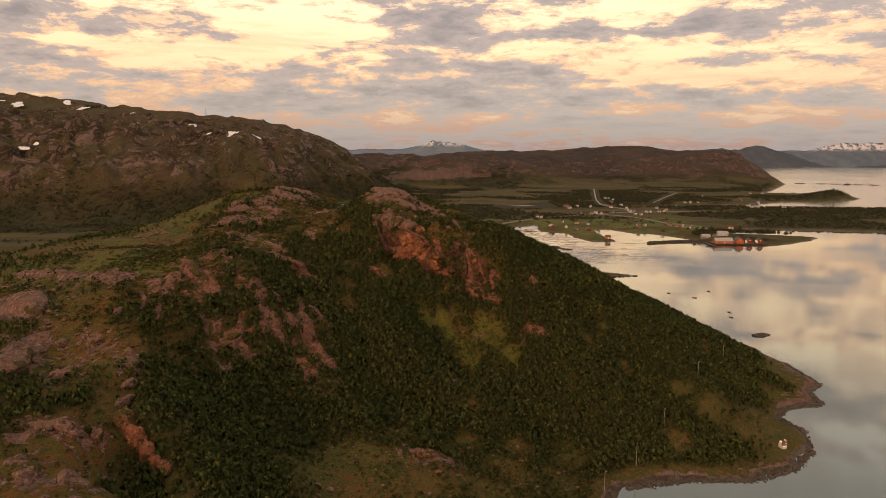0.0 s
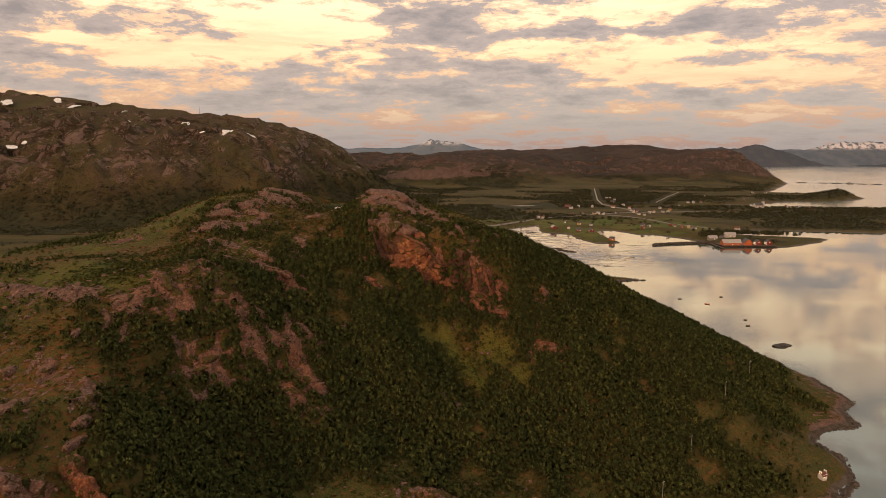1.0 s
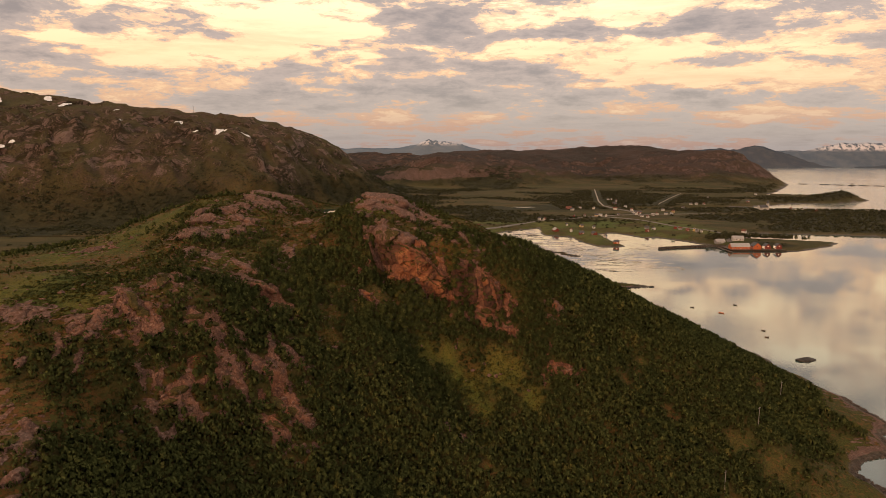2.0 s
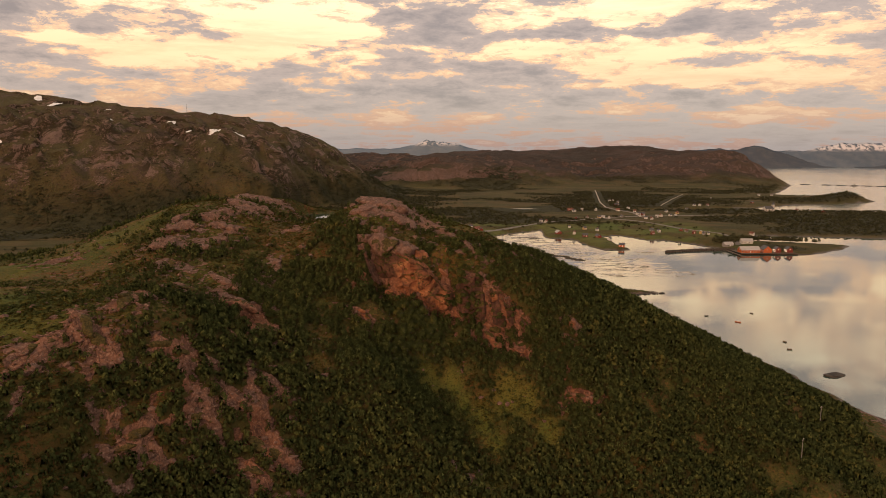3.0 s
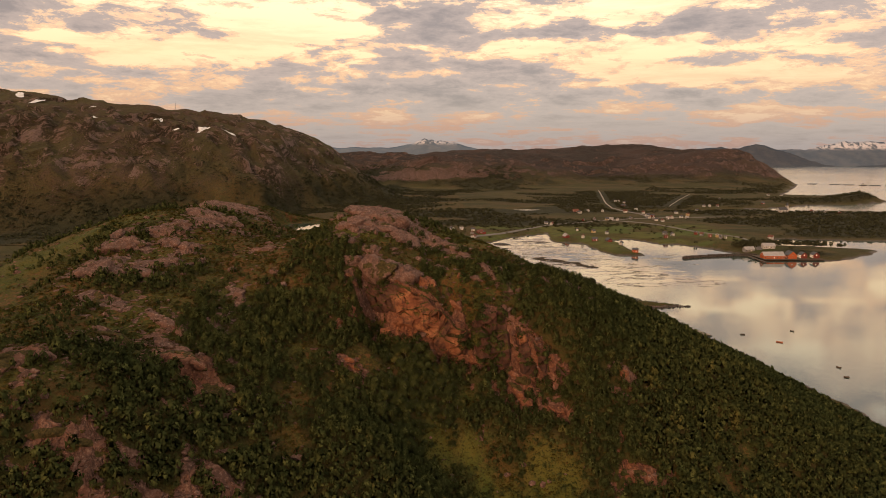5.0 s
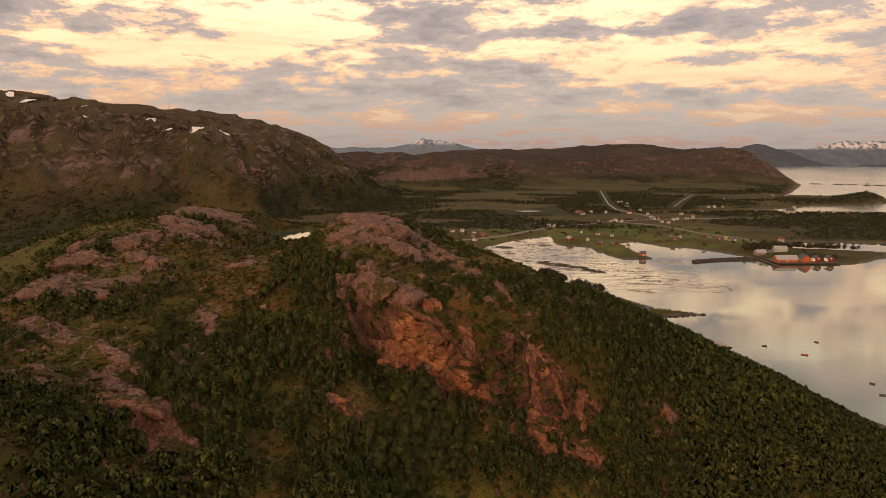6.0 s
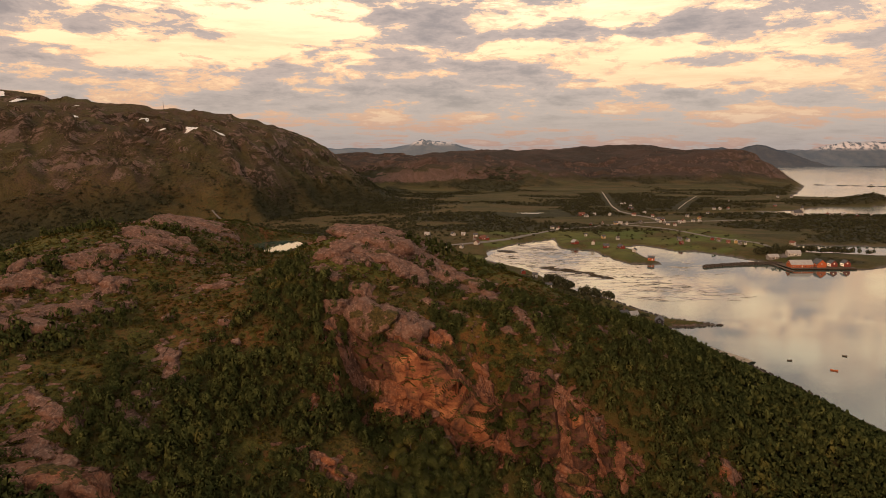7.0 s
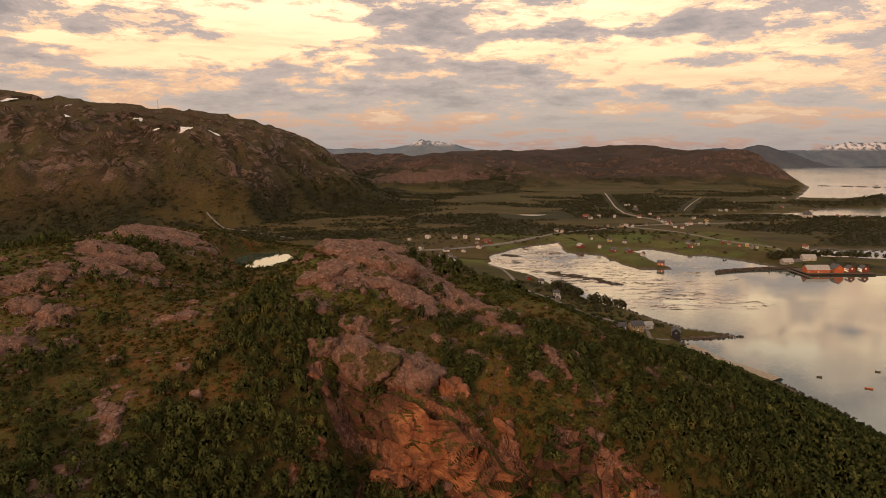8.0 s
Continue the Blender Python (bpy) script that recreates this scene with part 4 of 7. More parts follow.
def looked_up(field_values, x, y):
    """The same for arrays, for any of the fields."""
    i = np.clip(np.searchsorted(GX, x) - 1, 0, len(GX) - 2)
    j = np.clip(np.searchsorted(GY, y) - 1, 0, len(GY) - 2)
    u, v = (x - GX[i]) / (GX[i + 1] - GX[i]), (y - GY[j]) / (GY[j + 1] - GY[j])
    f = field_values
    return (f[j, i] * (1 - u) + f[j, i + 1] * u) * (1 - v) + (f[j + 1, i] * (1 - u) + f[j + 1, i + 1] * u) * v


def mesh_from(name, verts, faces, smooth=True, ways=None):
    """A mesh from numpy arrays; faces all have the same number of corners. ways: the crown's outward direction at each vertex."""
    me = bpy.data.meshes.new(name)
    n, k = len(faces), faces.shape[1]
    me.vertices.add(len(verts))
    me.vertices.foreach_set("co", np.ascontiguousarray(verts, dtype=np.float32).ravel())
    me.loops.add(n * k)
    me.loops.foreach_set("vertex_index", np.ascontiguousarray(faces, dtype=np.int32).ravel())
    me.polygons.add(n)
    me.polygons.foreach_set("loop_start", np.arange(0, n * k, k, dtype=np.int32))
    me.polygons.foreach_set("use_smooth", np.full(n, smooth))
    me.update(calc_edges=True)
    if ways is not None:
        me.attributes.new("crown_way", "FLOAT_VECTOR", "POINT").data.foreach_set("vector", np.ascontiguousarray(ways, dtype=np.float32).ravel())
    return me


def sheet_faces(rows, cols):
    a = (np.arange(rows - 1)[:, None] * cols + np.arange(cols - 1)[None, :]).ravel()
    return np.stack([a, a + 1, a + cols + 1, a + cols], 1)


# the fell carries a finer sheet of its own, with slabs, ledges and gullies; the coarse ground dips under it
FX, FY = np.arange(-1240, 70, 4.6), np.arange(1000, 1900, 4.6)
fell_x, fell_y = np.meshgrid(FX, FY)
margin = np.minimum.reduce([fell_x - FX[0], FX[-1] - fell_x, fell_y - FY[0], FY[-1] - fell_y])
coarse = looked_up(land_z, fell_x.ravel(), fell_y.ravel()).reshape(fell_x.shape)
fell_base = bulk(fell_x, fell_y)[0]
fell_crest = np.interp(fell_x, [r[0] for r in FELL], [r[3] for r in FELL])
topmost = ease(0.78, 0.97, fell_base / np.maximum(fell_crest, 1))
swerve = 14 * fractal(fell_x, fell_y, 90, 3, 811)
fell_u, fell_v = 0.80 * fell_x + 0.55 * fell_y + swerve, 0.62 * fell_y - 0.50 * fell_x - swerve
slab = facets(fell_u, fell_v, 62, 801, 0.9)
ledge = facets(fell_u * 0.8, fell_v * 1.3, 24, 805, 0.8)
high_up = ease(18, 110, fell_base + 35 * fractal(fell_x, fell_y, 150, 3, 820))
gully = ease(0.55, 0.95, crags(0.9 * fell_x + 0.45 * fell_y, 0.35 * fell_y - 0.2 * fell_x, 150, 4, 830))
detail = high_up * (1 - 0.7 * topmost) * (8.5 * slab + 3.6 * ledge + 3.5 * fractal(fell_x, fell_y, 30, 4, 815) - 11 * gully)
fell_z = coarse + 0.6 + ease(0, 70, margin) * detail
slope_y, slope_x = np.gradient(fell_z, FY, FX)
fell_steep = np.hypot(slope_x, slope_y)
fell_bare = np.clip(high_up * (0.02 + 0.62 * ease(0.35, 0.85, fell_steep) + 0.24 * ledge + 0.22 * fractal(fell_x, fell_y, 120, 3, 850) + 0.12 * topmost), 0, 1)


def fell_height(x, y):
    """Height of the fell's sheet, for arrays; below everything outside it."""
    i, j = np.clip(((x - FX[0]) / 4.6).astype(int), 0, len(FX) - 2), np.clip(((y - FY[0]) / 4.6).astype(int), 0, len(FY) - 2)
    u, v = (x - FX[i]) / 4.6, (y - FY[j]) / 4.6
    z = (fell_z[j, i] * (1 - u) + fell_z[j, i + 1] * u) * (1 - v) + (fell_z[j + 1, i] * (1 - u) + fell_z[j + 1, i + 1] * u) * v
    return np.where((u >= 0) & (u <= 1) & (v >= 0) & (v <= 1), z, -50)


# and so do the hills across the plain
HX, HY = np.arange(-520, 1480, 9.5), np.arange(2060, 3300, 9.5)
hill_x, hill_y = np.meshgrid(HX, HY)
hill_edge = np.minimum.reduce([hill_x - HX[0], HX[-1] - hill_x, hill_y - HY[0], HY[-1] - hill_y])
hill_base = looked_up(land_z, hill_x.ravel(), hill_y.ravel()).reshape(hill_x.shape)
hill_u, hill_v = 0.85 * hill_x + 0.40 * hill_y + 30 * fractal(hill_x, hill_y, 160, 3, 871), 0.6 * hill_y - 0.35 * hill_x
hill_high = ease(8, 45, hill_base)
bosses = facets(hill_u, hill_v, 105, 873, 0.9)
hill_z = hill_base + 0.8 + ease(0, 90, hill_edge) * hill_high * (5.5 * bosses + 2.6 * facets(hill_u, hill_v * 1.3, 44, 877, 0.8) + 4 * fractal(hill_x, hill_y, 70, 3, 879)) * ease(3000, 2700, hill_y)
cut_y, cut_x = np.gradient(hill_z, HY, HX)
hill_bare = np.clip(hill_high * (0.06 + 0.8 * ease(0.25, 0.6, np.hypot(cut_x, cut_y)) + 0.25 * fractal(hill_x, hill_y, 220, 3, 883) + 0.18 * ease(950, 1150, hill_x) + 0.15 * ease(350, 100, hill_x)), 0, 1)
hill_mesh = mesh_from("far_hills", np.stack([hill_x, hill_y, hill_z], 2).reshape(-1, 3), sheet_faces(*hill_x.shape))
at_hill = (hill_x.ravel(), hill_y.ravel())
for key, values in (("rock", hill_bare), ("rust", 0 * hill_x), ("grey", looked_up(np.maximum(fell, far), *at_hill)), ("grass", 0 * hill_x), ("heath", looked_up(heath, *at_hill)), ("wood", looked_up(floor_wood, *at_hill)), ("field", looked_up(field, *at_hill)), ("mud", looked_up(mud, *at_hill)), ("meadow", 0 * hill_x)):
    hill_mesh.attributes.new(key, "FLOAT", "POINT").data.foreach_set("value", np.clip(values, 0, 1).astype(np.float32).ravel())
hill_mesh.materials.append(GROUND)
tagged(new("far_hills", hill_mesh), "rounded brown hills of heath and bare rock across the plain", "hill", kind="structure")
dip = 26 * ease(30, 90, np.minimum.reduce([LX - FX[0], FX[-1] - LX, LY - FY[0], FY[-1] - LY])) + 24 * ease(40, 120, np.minimum.reduce([LX - HX[0], HX[-1] - LX, LY - HY[0], HY[-1] - LY])) * ease(8, 30, land_z)
fell_mesh = mesh_from("fell", np.stack([fell_x, fell_y, fell_z], 2).reshape(-1, 3), sheet_faces(*fell_x.shape))
at_fell = (fell_x.ravel(), fell_y.ravel())
for key, values in (("rock", fell_bare), ("rust", 0 * fell_x), ("grey", 0.30 + 0.70 * high_up), ("grass", 0 * fell_x), ("heath", 0.5 + 0 * fell_x), ("wood", looked_up(floor_wood, *at_fell) * (1 - high_up.ravel())), ("field", 0.25 * looked_up(field, *at_fell)), ("mud", 0 * fell_x), ("meadow", 0 * fell_x)):
    fell_mesh.attributes.new(key, "FLOAT", "POINT").data.foreach_set("value", np.clip(values, 0, 1).astype(np.float32).ravel())
fell_mesh.materials.append(GROUND)
tagged(new("fell", fell_mesh), "long dark fell of bare rock ledges over brown heath", "mountain", kind="structure")
ground_mesh = mesh_from("ground", np.stack([LX, LY, land_z - dip], 2).reshape(-1, 3), sheet_faces(*LX.shape))
for key, values in (("rock", rock), ("rust", rust), ("grey", np.maximum(fell, far)), ("grass", grass), ("heath", heath), ("wood", floor_wood), ("field", field), ("mud", mud), ("meadow", meadow_green)):
    ground_mesh.attributes.new(key, "FLOAT", "POINT").data.foreach_set("value", np.clip(values, 0, 1).astype(np.float32).ravel())
corner_bare = bare.ravel()[sheet_faces(*LX.shape)].mean(axis=1)
ground_mesh.polygons.foreach_set("use_smooth", (corner_bare < 0.45) | (worn.ravel()[sheet_faces(*LX.shape)].mean(axis=1) > 0.3))         # broken rock keeps its hard edges
ground_mesh.materials.append(GROUND)
ground = tagged(new("ground", ground_mesh), "moorland with bare pink rock, heather, rough grass and mud flats", "terrain", kind="structure")

sea_mesh = mesh_from("water", np.array([(x, y, 0.0) for y in (-390, 4970) for x in (-3500, 3600)]), np.array([[0, 1, 3, 2]]))
sea_mesh.materials.append(SEA)
water = tagged(new("water", sea_mesh), "calm fjord water reflecting a cloudy evening sky", "water", kind="structure")

# mud bars and weed of the tidal flats, a finer sheet that breaks the water's surface here and there
fx, fy = np.meshgrid(np.arange(30, 345, 1.7), np.arange(765, 1160, 1.7))
inside = np.minimum(ease(4, -8, shore_distance(fx, fy, BAY)), 1)
bars = 0.24 * fractal(fx * 0.30, fy, 8, 4, 120, 0.7) + 0.12 * fractal(fx, fy, 80, 2, 126) + 0.02 - 0.20 * ease(190, 300, fx + 0.25 * (fy - 950)) + 0.06 * ease(130, 80, fx)
along = np.clip(((fx - 130) * 48 - (fy - 925) * 57) / (48 ** 2 + 57 ** 2), 0, 1)
bars = bars + 0.75 * np.exp(-((fx - 130 - 48 * along) ** 2 + (fy - 925 + 57 * along) ** 2) / 90) * np.clip(0.6 + 2.0 * fractal(fx, fy, 15, 4, 128), 0, 2)      # a weedy reef
flat_z = bars * inside + (1 - inside) * -0.4
f = sheet_faces(*fx.shape)
f = f[(inside.ravel()[f] > 0.05).any(axis=1)]
used, back = np.unique(f, return_inverse=True)
flat_mesh = mesh_from("tidal_flat", np.stack([fx, fy, flat_z], 2).reshape(-1, 3)[used], back.reshape(f.shape))
flat_mesh.materials.append(FLAT)
tagged(new("tidal_flat", flat_mesh), "wet tidal flat with dark weed and mud bars", "tidal flat", kind="structure")

# ---------------------------------------------------------------- trees and scrub


def part(name, mesh_data, material, parent, label="", m=None):
    """Links a mesh or bmesh as one object under a thing or a part."""
    if isinstance(mesh_data, bmesh.types.BMesh):
        me = bpy.data.meshes.new(name)
        mesh_data.to_mesh(me)
        mesh_data.free()
        mesh_data = me
    if material and not mesh_data.materials:
        mesh_data.materials.append(material)
    ob = new(name, mesh_data)
    ob.parent = parent
    if m is not None:
        ob.matrix_basis = m
    return tagged(ob, label)


def thing(name, m, label, category, group=""):
    ob = new(name)
    ob.empty_display_size = 0.3
    ob.matrix_basis = m
    return tagged(ob, label, category, group)


def sprays(rng, count, wide, tall, lift, size):
    """Leaf sprays round a crown: count small leaf triangles, facing outwards and a little up. Vertices and faces."""
    u, a = rng.uniform(-0.45, 1, count), rng.uniform(0, 2 * math.pi, count)
    ring = np.sqrt(1 - u * u)
    out = np.stack([ring * np.cos(a), ring * np.sin(a), u], 1)
    lobes = 0.84 + 0.13 * np.sin(3 * a + rng.uniform(0, 6)) * ring + 0.10 * np.sin(5 * a + 4 * u + rng.uniform(0, 6)) + rng.uniform(-0.12, 0.07, count)
    centre = out * lobes[:, None] * np.array([wide / 2, wide / 2, tall / 2]) + np.array([0, 0, lift + tall / 2])
    face = out + rng.normal(0, 0.30, (count, 3)) + np.array([0, 0, 0.25])
    face /= np.linalg.norm(face, axis=1)[:, None]
    side = np.cross(face, rng.normal(0, 1, (count, 3)))
    side /= np.linalg.norm(side, axis=1)[:, None]
    other = np.cross(face, side)
    s = size * rng.uniform(0.6, 1.25, count)[:, None]
    drop = face * s * -0.28
    corners = [centre + side * s * 1.1 + drop, centre + (other * 0.9 - side * 0.6) * s, centre - (other * 0.9 + side * 0.6) * s]
    return np.stack(corners, 1).reshape(-1, 3), np.arange(3 * count).reshape(-1, 3)


def outward(v):
    """Directions from the heart of a crown of unit size to its leaves."""
    way = v - np.array([0, 0, 0.38])
    return way / np.maximum(np.linalg.norm(way, axis=1), 1e-4)[:, None]


def spread(name, spots_xyz, sizes, prototypes, seed, material, label):
    """Many bushes joined into one object: nobody could count them."""
    rng = np.random.default_rng(seed)
    pick, turn = rng.integers(0, len(prototypes), len(spots_xyz)), rng.uniform(0, 2 * math.pi, len(spots_xyz))
    all_v, all_f, all_n, start = [], [], [], 0
    for k, (v, f) in enumerate(prototypes):
        me = pick == k
        n = int(me.sum())
        if not n:
            continue
        c, s = np.cos(turn[me])[:, None], np.sin(turn[me])[:, None]
        w, h = sizes[me][:, :1], sizes[me][:, 1:]
        x, y, z = v[None, :, 0], v[None, :, 1], v[None, :, 2]
        pts = np.stack([(x * c - y * s) * w, (x * s + y * c) * w, z * h], 2) + spots_xyz[me][:, None, :]
        all_v.append(pts.reshape(-1, 3))
        way = outward(v)
        wx_, wy_, wz_ = way[None, :, 0], way[None, :, 1], way[None, :, 2]
        all_n.append(np.stack([wx_ * c - wy_ * s, wx_ * s + wy_ * c, wz_ + 0 * c], 2).reshape(-1, 3))
        all_f.append((f[None] + (np.arange(n) * len(v))[:, None, None]).reshape(-1, f.shape[1]) + start)
        start += n * len(v)
    me = mesh_from(name, np.concatenate(all_v), np.concatenate(all_f), False, np.concatenate(all_n))
    me.materials.append(material)
    return tagged(new(name, me), label, "scrub", kind="stuff")


def limb(bm, a, b, ra, rb, sides=5):
    """A tapered stick from a to b."""
    a, b = Vector(a), Vector(b)
    turn = (b - a).to_track_quat("Z", "Y").to_matrix()
    rings = []
    for at, r in ((a, ra), (b, rb)):
        rings.append([bm.verts.new(at + turn @ Vector((r * math.cos(2 * math.pi * k / sides), r * math.sin(2 * math.pi * k / sides), 0))) for k in range(sides)])
    for k in range(sides):
        bm.faces.new((rings[0][k], rings[0][(k + 1) % sides], rings[1][(k + 1) % sides], rings[1][k]))
    bm.faces.new(rings[1])



def rim_at(x, y):
    return np.hypot((x - TARN_AT[0]) / 9.5, (y - TARN_AT[1]) / 15.0)


rng = np.random.default_rng(11)
crowns = [sprays(rng, 130, 1.0, 1.0, 0.02, 0.082) for _ in range(8)]
far_crowns = [sprays(rng, 26, 1.0, 1.0, 0.02, 0.172) for _ in range(8)]
hazy_crowns = [sprays(rng, 15, 1.0, 1.0, 0.02, 0.235) for _ in range(8)]
cell = 1.1
cx, cy = np.meshgrid(np.arange(-440, 232, cell), np.arange(110, 690, cell))
cx = (cx + rng.uniform(-0.55, 0.55, cx.shape)).ravel()
cy = (cy + rng.uniform(-0.55, 0.55, cy.shape)).ravel()
chance = looked_up(wood, cx, cy)
keep = (rng.uniform(0, 1, cx.shape) < chance * np.clip(0.64 * np.sqrt(1 + looked_up(steep, cx, cy) ** 2), 0, 1) * ease(112, 172, cy)) & ((cy < 440) | (cx > 70)) & (rim_at(cx, cy) > 1.5)
cx, cy, chance = cx[keep], cy[keep], chance[keep]
# the bushes that the path comes nearest to, on the brow of the southern face, are trees of their own
brow = (np.abs(cx + 4) < 62) & (cy > 312) & (cy < 350)
order = np.flatnonzero(brow)
order = order[np.argsort(np.hypot(cx[order] + 6, cy[order] - 330))][:290]
single = np.zeros(cx.shape, bool)
single[order] = True
wide = (1.05 + 1.75 * rng.uniform(0, 1, cx.shape) ** 1.3) * (0.75 + 0.35 * np.clip(chance, 0, 1))
tall = wide * rng.uniform(1.1, 1.75, cx.shape)
cz = looked_up(land_z, cx, cy)
rest = ~single
near = (np.abs(cx + 10) < 68) & (cy > 306) & (cy < 385)
hazy = ~near & ((cy > 470) | (cx < -135) | (cx > 150))
for name, mask, protos, seed in (("birch_scrub", rest & near, crowns, 3), ("birch_scrub", rest & ~near & ~hazy, far_crowns, 4), ("birch_scrub", rest & hazy, hazy_crowns, 2)):
    spread(name, np.stack([cx, cy, cz - 0.15], 1)[mask], np.stack([wide, tall], 1)[mask], protos, seed, BIRCH_LEAF, "dense green birch scrub over the hillside")


def birch(seed):
    """A low mountain birch of unit height with a forked trunk and an airy crown."""
    r = np.random.default_rng(seed)
    tree = thing("birch_tree", pose(0, 0, -500), "low mountain birch with green leaves on the slope", "tree", "birches below the cliff")
    bm = bmesh.new()
    limb(bm, (0, 0, -0.1), (0.02, 0.01, 0.35), 0.026, 0.018)
    for k in range(4):
        a = k * 1.6 + r.uniform(0, 1)
        mid = (0.18 * math.cos(a), 0.18 * math.sin(a), 0.55 + 0.08 * k)
        limb(bm, (0.02, 0.01, 0.30 + 0.04 * k), mid, 0.013, 0.008, 4)
        limb(bm, mid, (0.3 * math.cos(a + 0.4), 0.3 * math.sin(a + 0.4), 0.75 + 0.05 * k), 0.008, 0.003, 4)
    part("trunk", bm, BARK, tree, "grey birch trunk and limbs")
    v, f = sprays(r, 900, 0.90, 0.96, 0.02, 0.030)
    inner_v, inner_f = sprays(r, 140, 0.6, 0.62, 0.16, 0.052)
    v = np.concatenate([v, inner_v])
    part("crown", mesh_from("crown", v, np.concatenate([f, inner_f + 3 * len(f)]), False, outward(v)), BIRCH_LEAF, tree)
    return tree


birches = [birch(50 + k) for k in range(6)]
for n, i in enumerate(np.flatnonzero(single)):
    m = Matrix.Translation((cx[i], cy[i], cz[i] - 0.1)) @ Matrix.Rotation(rng.uniform(0, 6.28), 4, "Z")
    tree = birches[n] if n < 6 else copy_thing(birches[n % 6], m)
    tree.matrix_basis = m @ Matrix.Diagonal((tall[i], tall[i], tall[i], 1))

# woods on the plain, along the foot of the fell and in the shelter belts
wx = rng.uniform(-900, 1500, 82000)
wy = 700 + 1700 * rng.uniform(0, 1, 82000) ** 1.25
wz, wd = np.maximum(looked_up(land_z, wx, wy) - 26 * ((fell_height(wx, wy) > -50) & (wx > -1150) & (wx < -20) & (wy > 1090) & (wy < 1810)), fell_height(wx, wy)), looked_up(sea_d, wx, wy)
keep = (rng.uniform(0, 1, wx.shape) < 0.95 * groves(wx, wy)) & (wd > 14) & (wz < 70) & (wz > 1.5)
keep &= ~((np.abs(wx - 196) < 70) & (wy > 1395) & (wy < 1545))
for ax, ay, bx, by in ((505, 2110, 437, 1807), (437, 1807, 398, 1625), (398, 1625, 374, 1486), (518, 1552, 614, 1745), (614, 1745, 708, 1918), (374, 1486, 391, 1305)):
    k_road = np.clip(((wx - ax) * (bx - ax) + (wy - ay) * (by - ay)) / ((bx - ax) ** 2 + (by - ay) ** 2), 0, 1)
    keep &= np.hypot(wx - ax - k_road * (bx - ax), (wy - ay - k_road * (by - ay)) * 0.5) > 13          # the verges are clear
keep &= ~((wx < -60) & (wy < 1150) & (rng.uniform(0, 1, wx.shape) < 0.75))
keep &= ~((wx > -70) & (wx < 470) & (wy > 930) & (wy < 1190) & (rng.uniform(0, 1, wx.shape) < 0.85))
clumps = [sprays(rng, 12, 1.0, 1.0, 0.0, 0.31) for _ in range(6)]
size = rng.uniform(3.2, 6.5, (int(keep.sum()), 1)) * (0.75 + 0.25 * ease(900, 1500, wy[keep]))[:, None]
spread("valley_woods", np.stack([wx, wy, wz - 0.4], 1)[keep], np.concatenate([size, size * rng.uniform(0.45, 0.8, size.shape)], 1), clumps, 5, WOOD_LEAF, "dark woods and shelter belts on the plain")
# birch and willow thickets over the lower slopes of the fell
qx, qy = rng.uniform(-1000, -30, 26000), rng.uniform(1010, 1700, 26000)
qz = fell_height(qx, qy)
keep = (qz > 2) & (rng.uniform(0, 1, qx.shape) < ease(150, 40, qz) * ease(-0.25, 0.35, fractal(qx, qy * 1.5, 80, 4, 860)))
size = rng.uniform(2.2, 5.0, (int(keep.sum()), 1))
spread("fell_scrub", np.stack([qx, qy, qz - 0.4], 1)[keep], np.concatenate([size, size * rng.uniform(0.4, 0.7, size.shape)], 1), clumps, 51, WOOD_LEAF, "thickets of birch scrub on the lower fellside")
# a dense stand of spruce behind the beach and one by the harbour
stands = []
for x0, y0, x1, y1, width, count in ((112, 838, 160, 762, 12, 150), (395, 985, 560, 1010, 13, 170), (-30, 830, 30, 900, 16, 60)):
    k, off = rng.uniform(0, 1, count), rng.normal(0, width / 2, count)
    length = math.hypot(x1 - x0, y1 - y0)
    stands.append(np.stack([x0 + (x1 - x0) * k + off * (y1 - y0) / length, y0 + (y1 - y0) * k - off * (x1 - x0) / length], 1))
sxy = np.concatenate(stands)
sz = looked_up(land_z, sxy[:, 0], sxy[:, 1])
ok = sz > 0.8
size = rng.uniform(4.0, 7.0, (int(ok.sum()), 1))
spread("spruce_stand", np.concatenate([sxy, sz[:, None] - 0.3], 1)[ok], np.concatenate([size, size * rng.uniform(1.1, 1.6, size.shape)], 1), [sprays(rng, 62, 1.0, 1.0, 0.0, 0.135) for _ in range(4)], 6, WOOD_LEAF, "dark close-grown trees along the shore")

# heather, dwarf willow and tussocks on the open ground of the headland
hx, hy = np.concatenate([rng.uniform(-125, 75, 66000), rng.uniform(-200, 178, 22000)]), np.concatenate([rng.uniform(235, 500, 66000), rng.uniform(105, 470, 22000)])
hz, hd, hb, hw = (looked_up(v, hx, hy) for v in (land_z, sea_d, bare, wood))
keep = (rng.uniform(0, 1, hx.shape) < ease(105, 180, hy) * (1 - 0.85 * hb) * (0.5 + 0.5 * grain(hx, hy, 12, 77))) & (hd > 7) & ((hw < 0.8) | (rng.uniform(0, 1, hx.shape) < 0.5)) & (rim_at(hx, hy) > 1.25)
tufts = [sprays(rng, 8, 1.0, 1.0, -0.1, 0.27) for _ in range(6)]
size = rng.uniform(0.45, 1.35, (int(keep.sum()), 1))
spread("heather_tufts", np.stack([hx, hy, hz - 0.05], 1)[keep], np.concatenate([size, size * rng.uniform(0.35, 0.7, size.shape)], 1), tufts, 12, HEATHER, "brown heather and dwarf willow tufts on the moor")

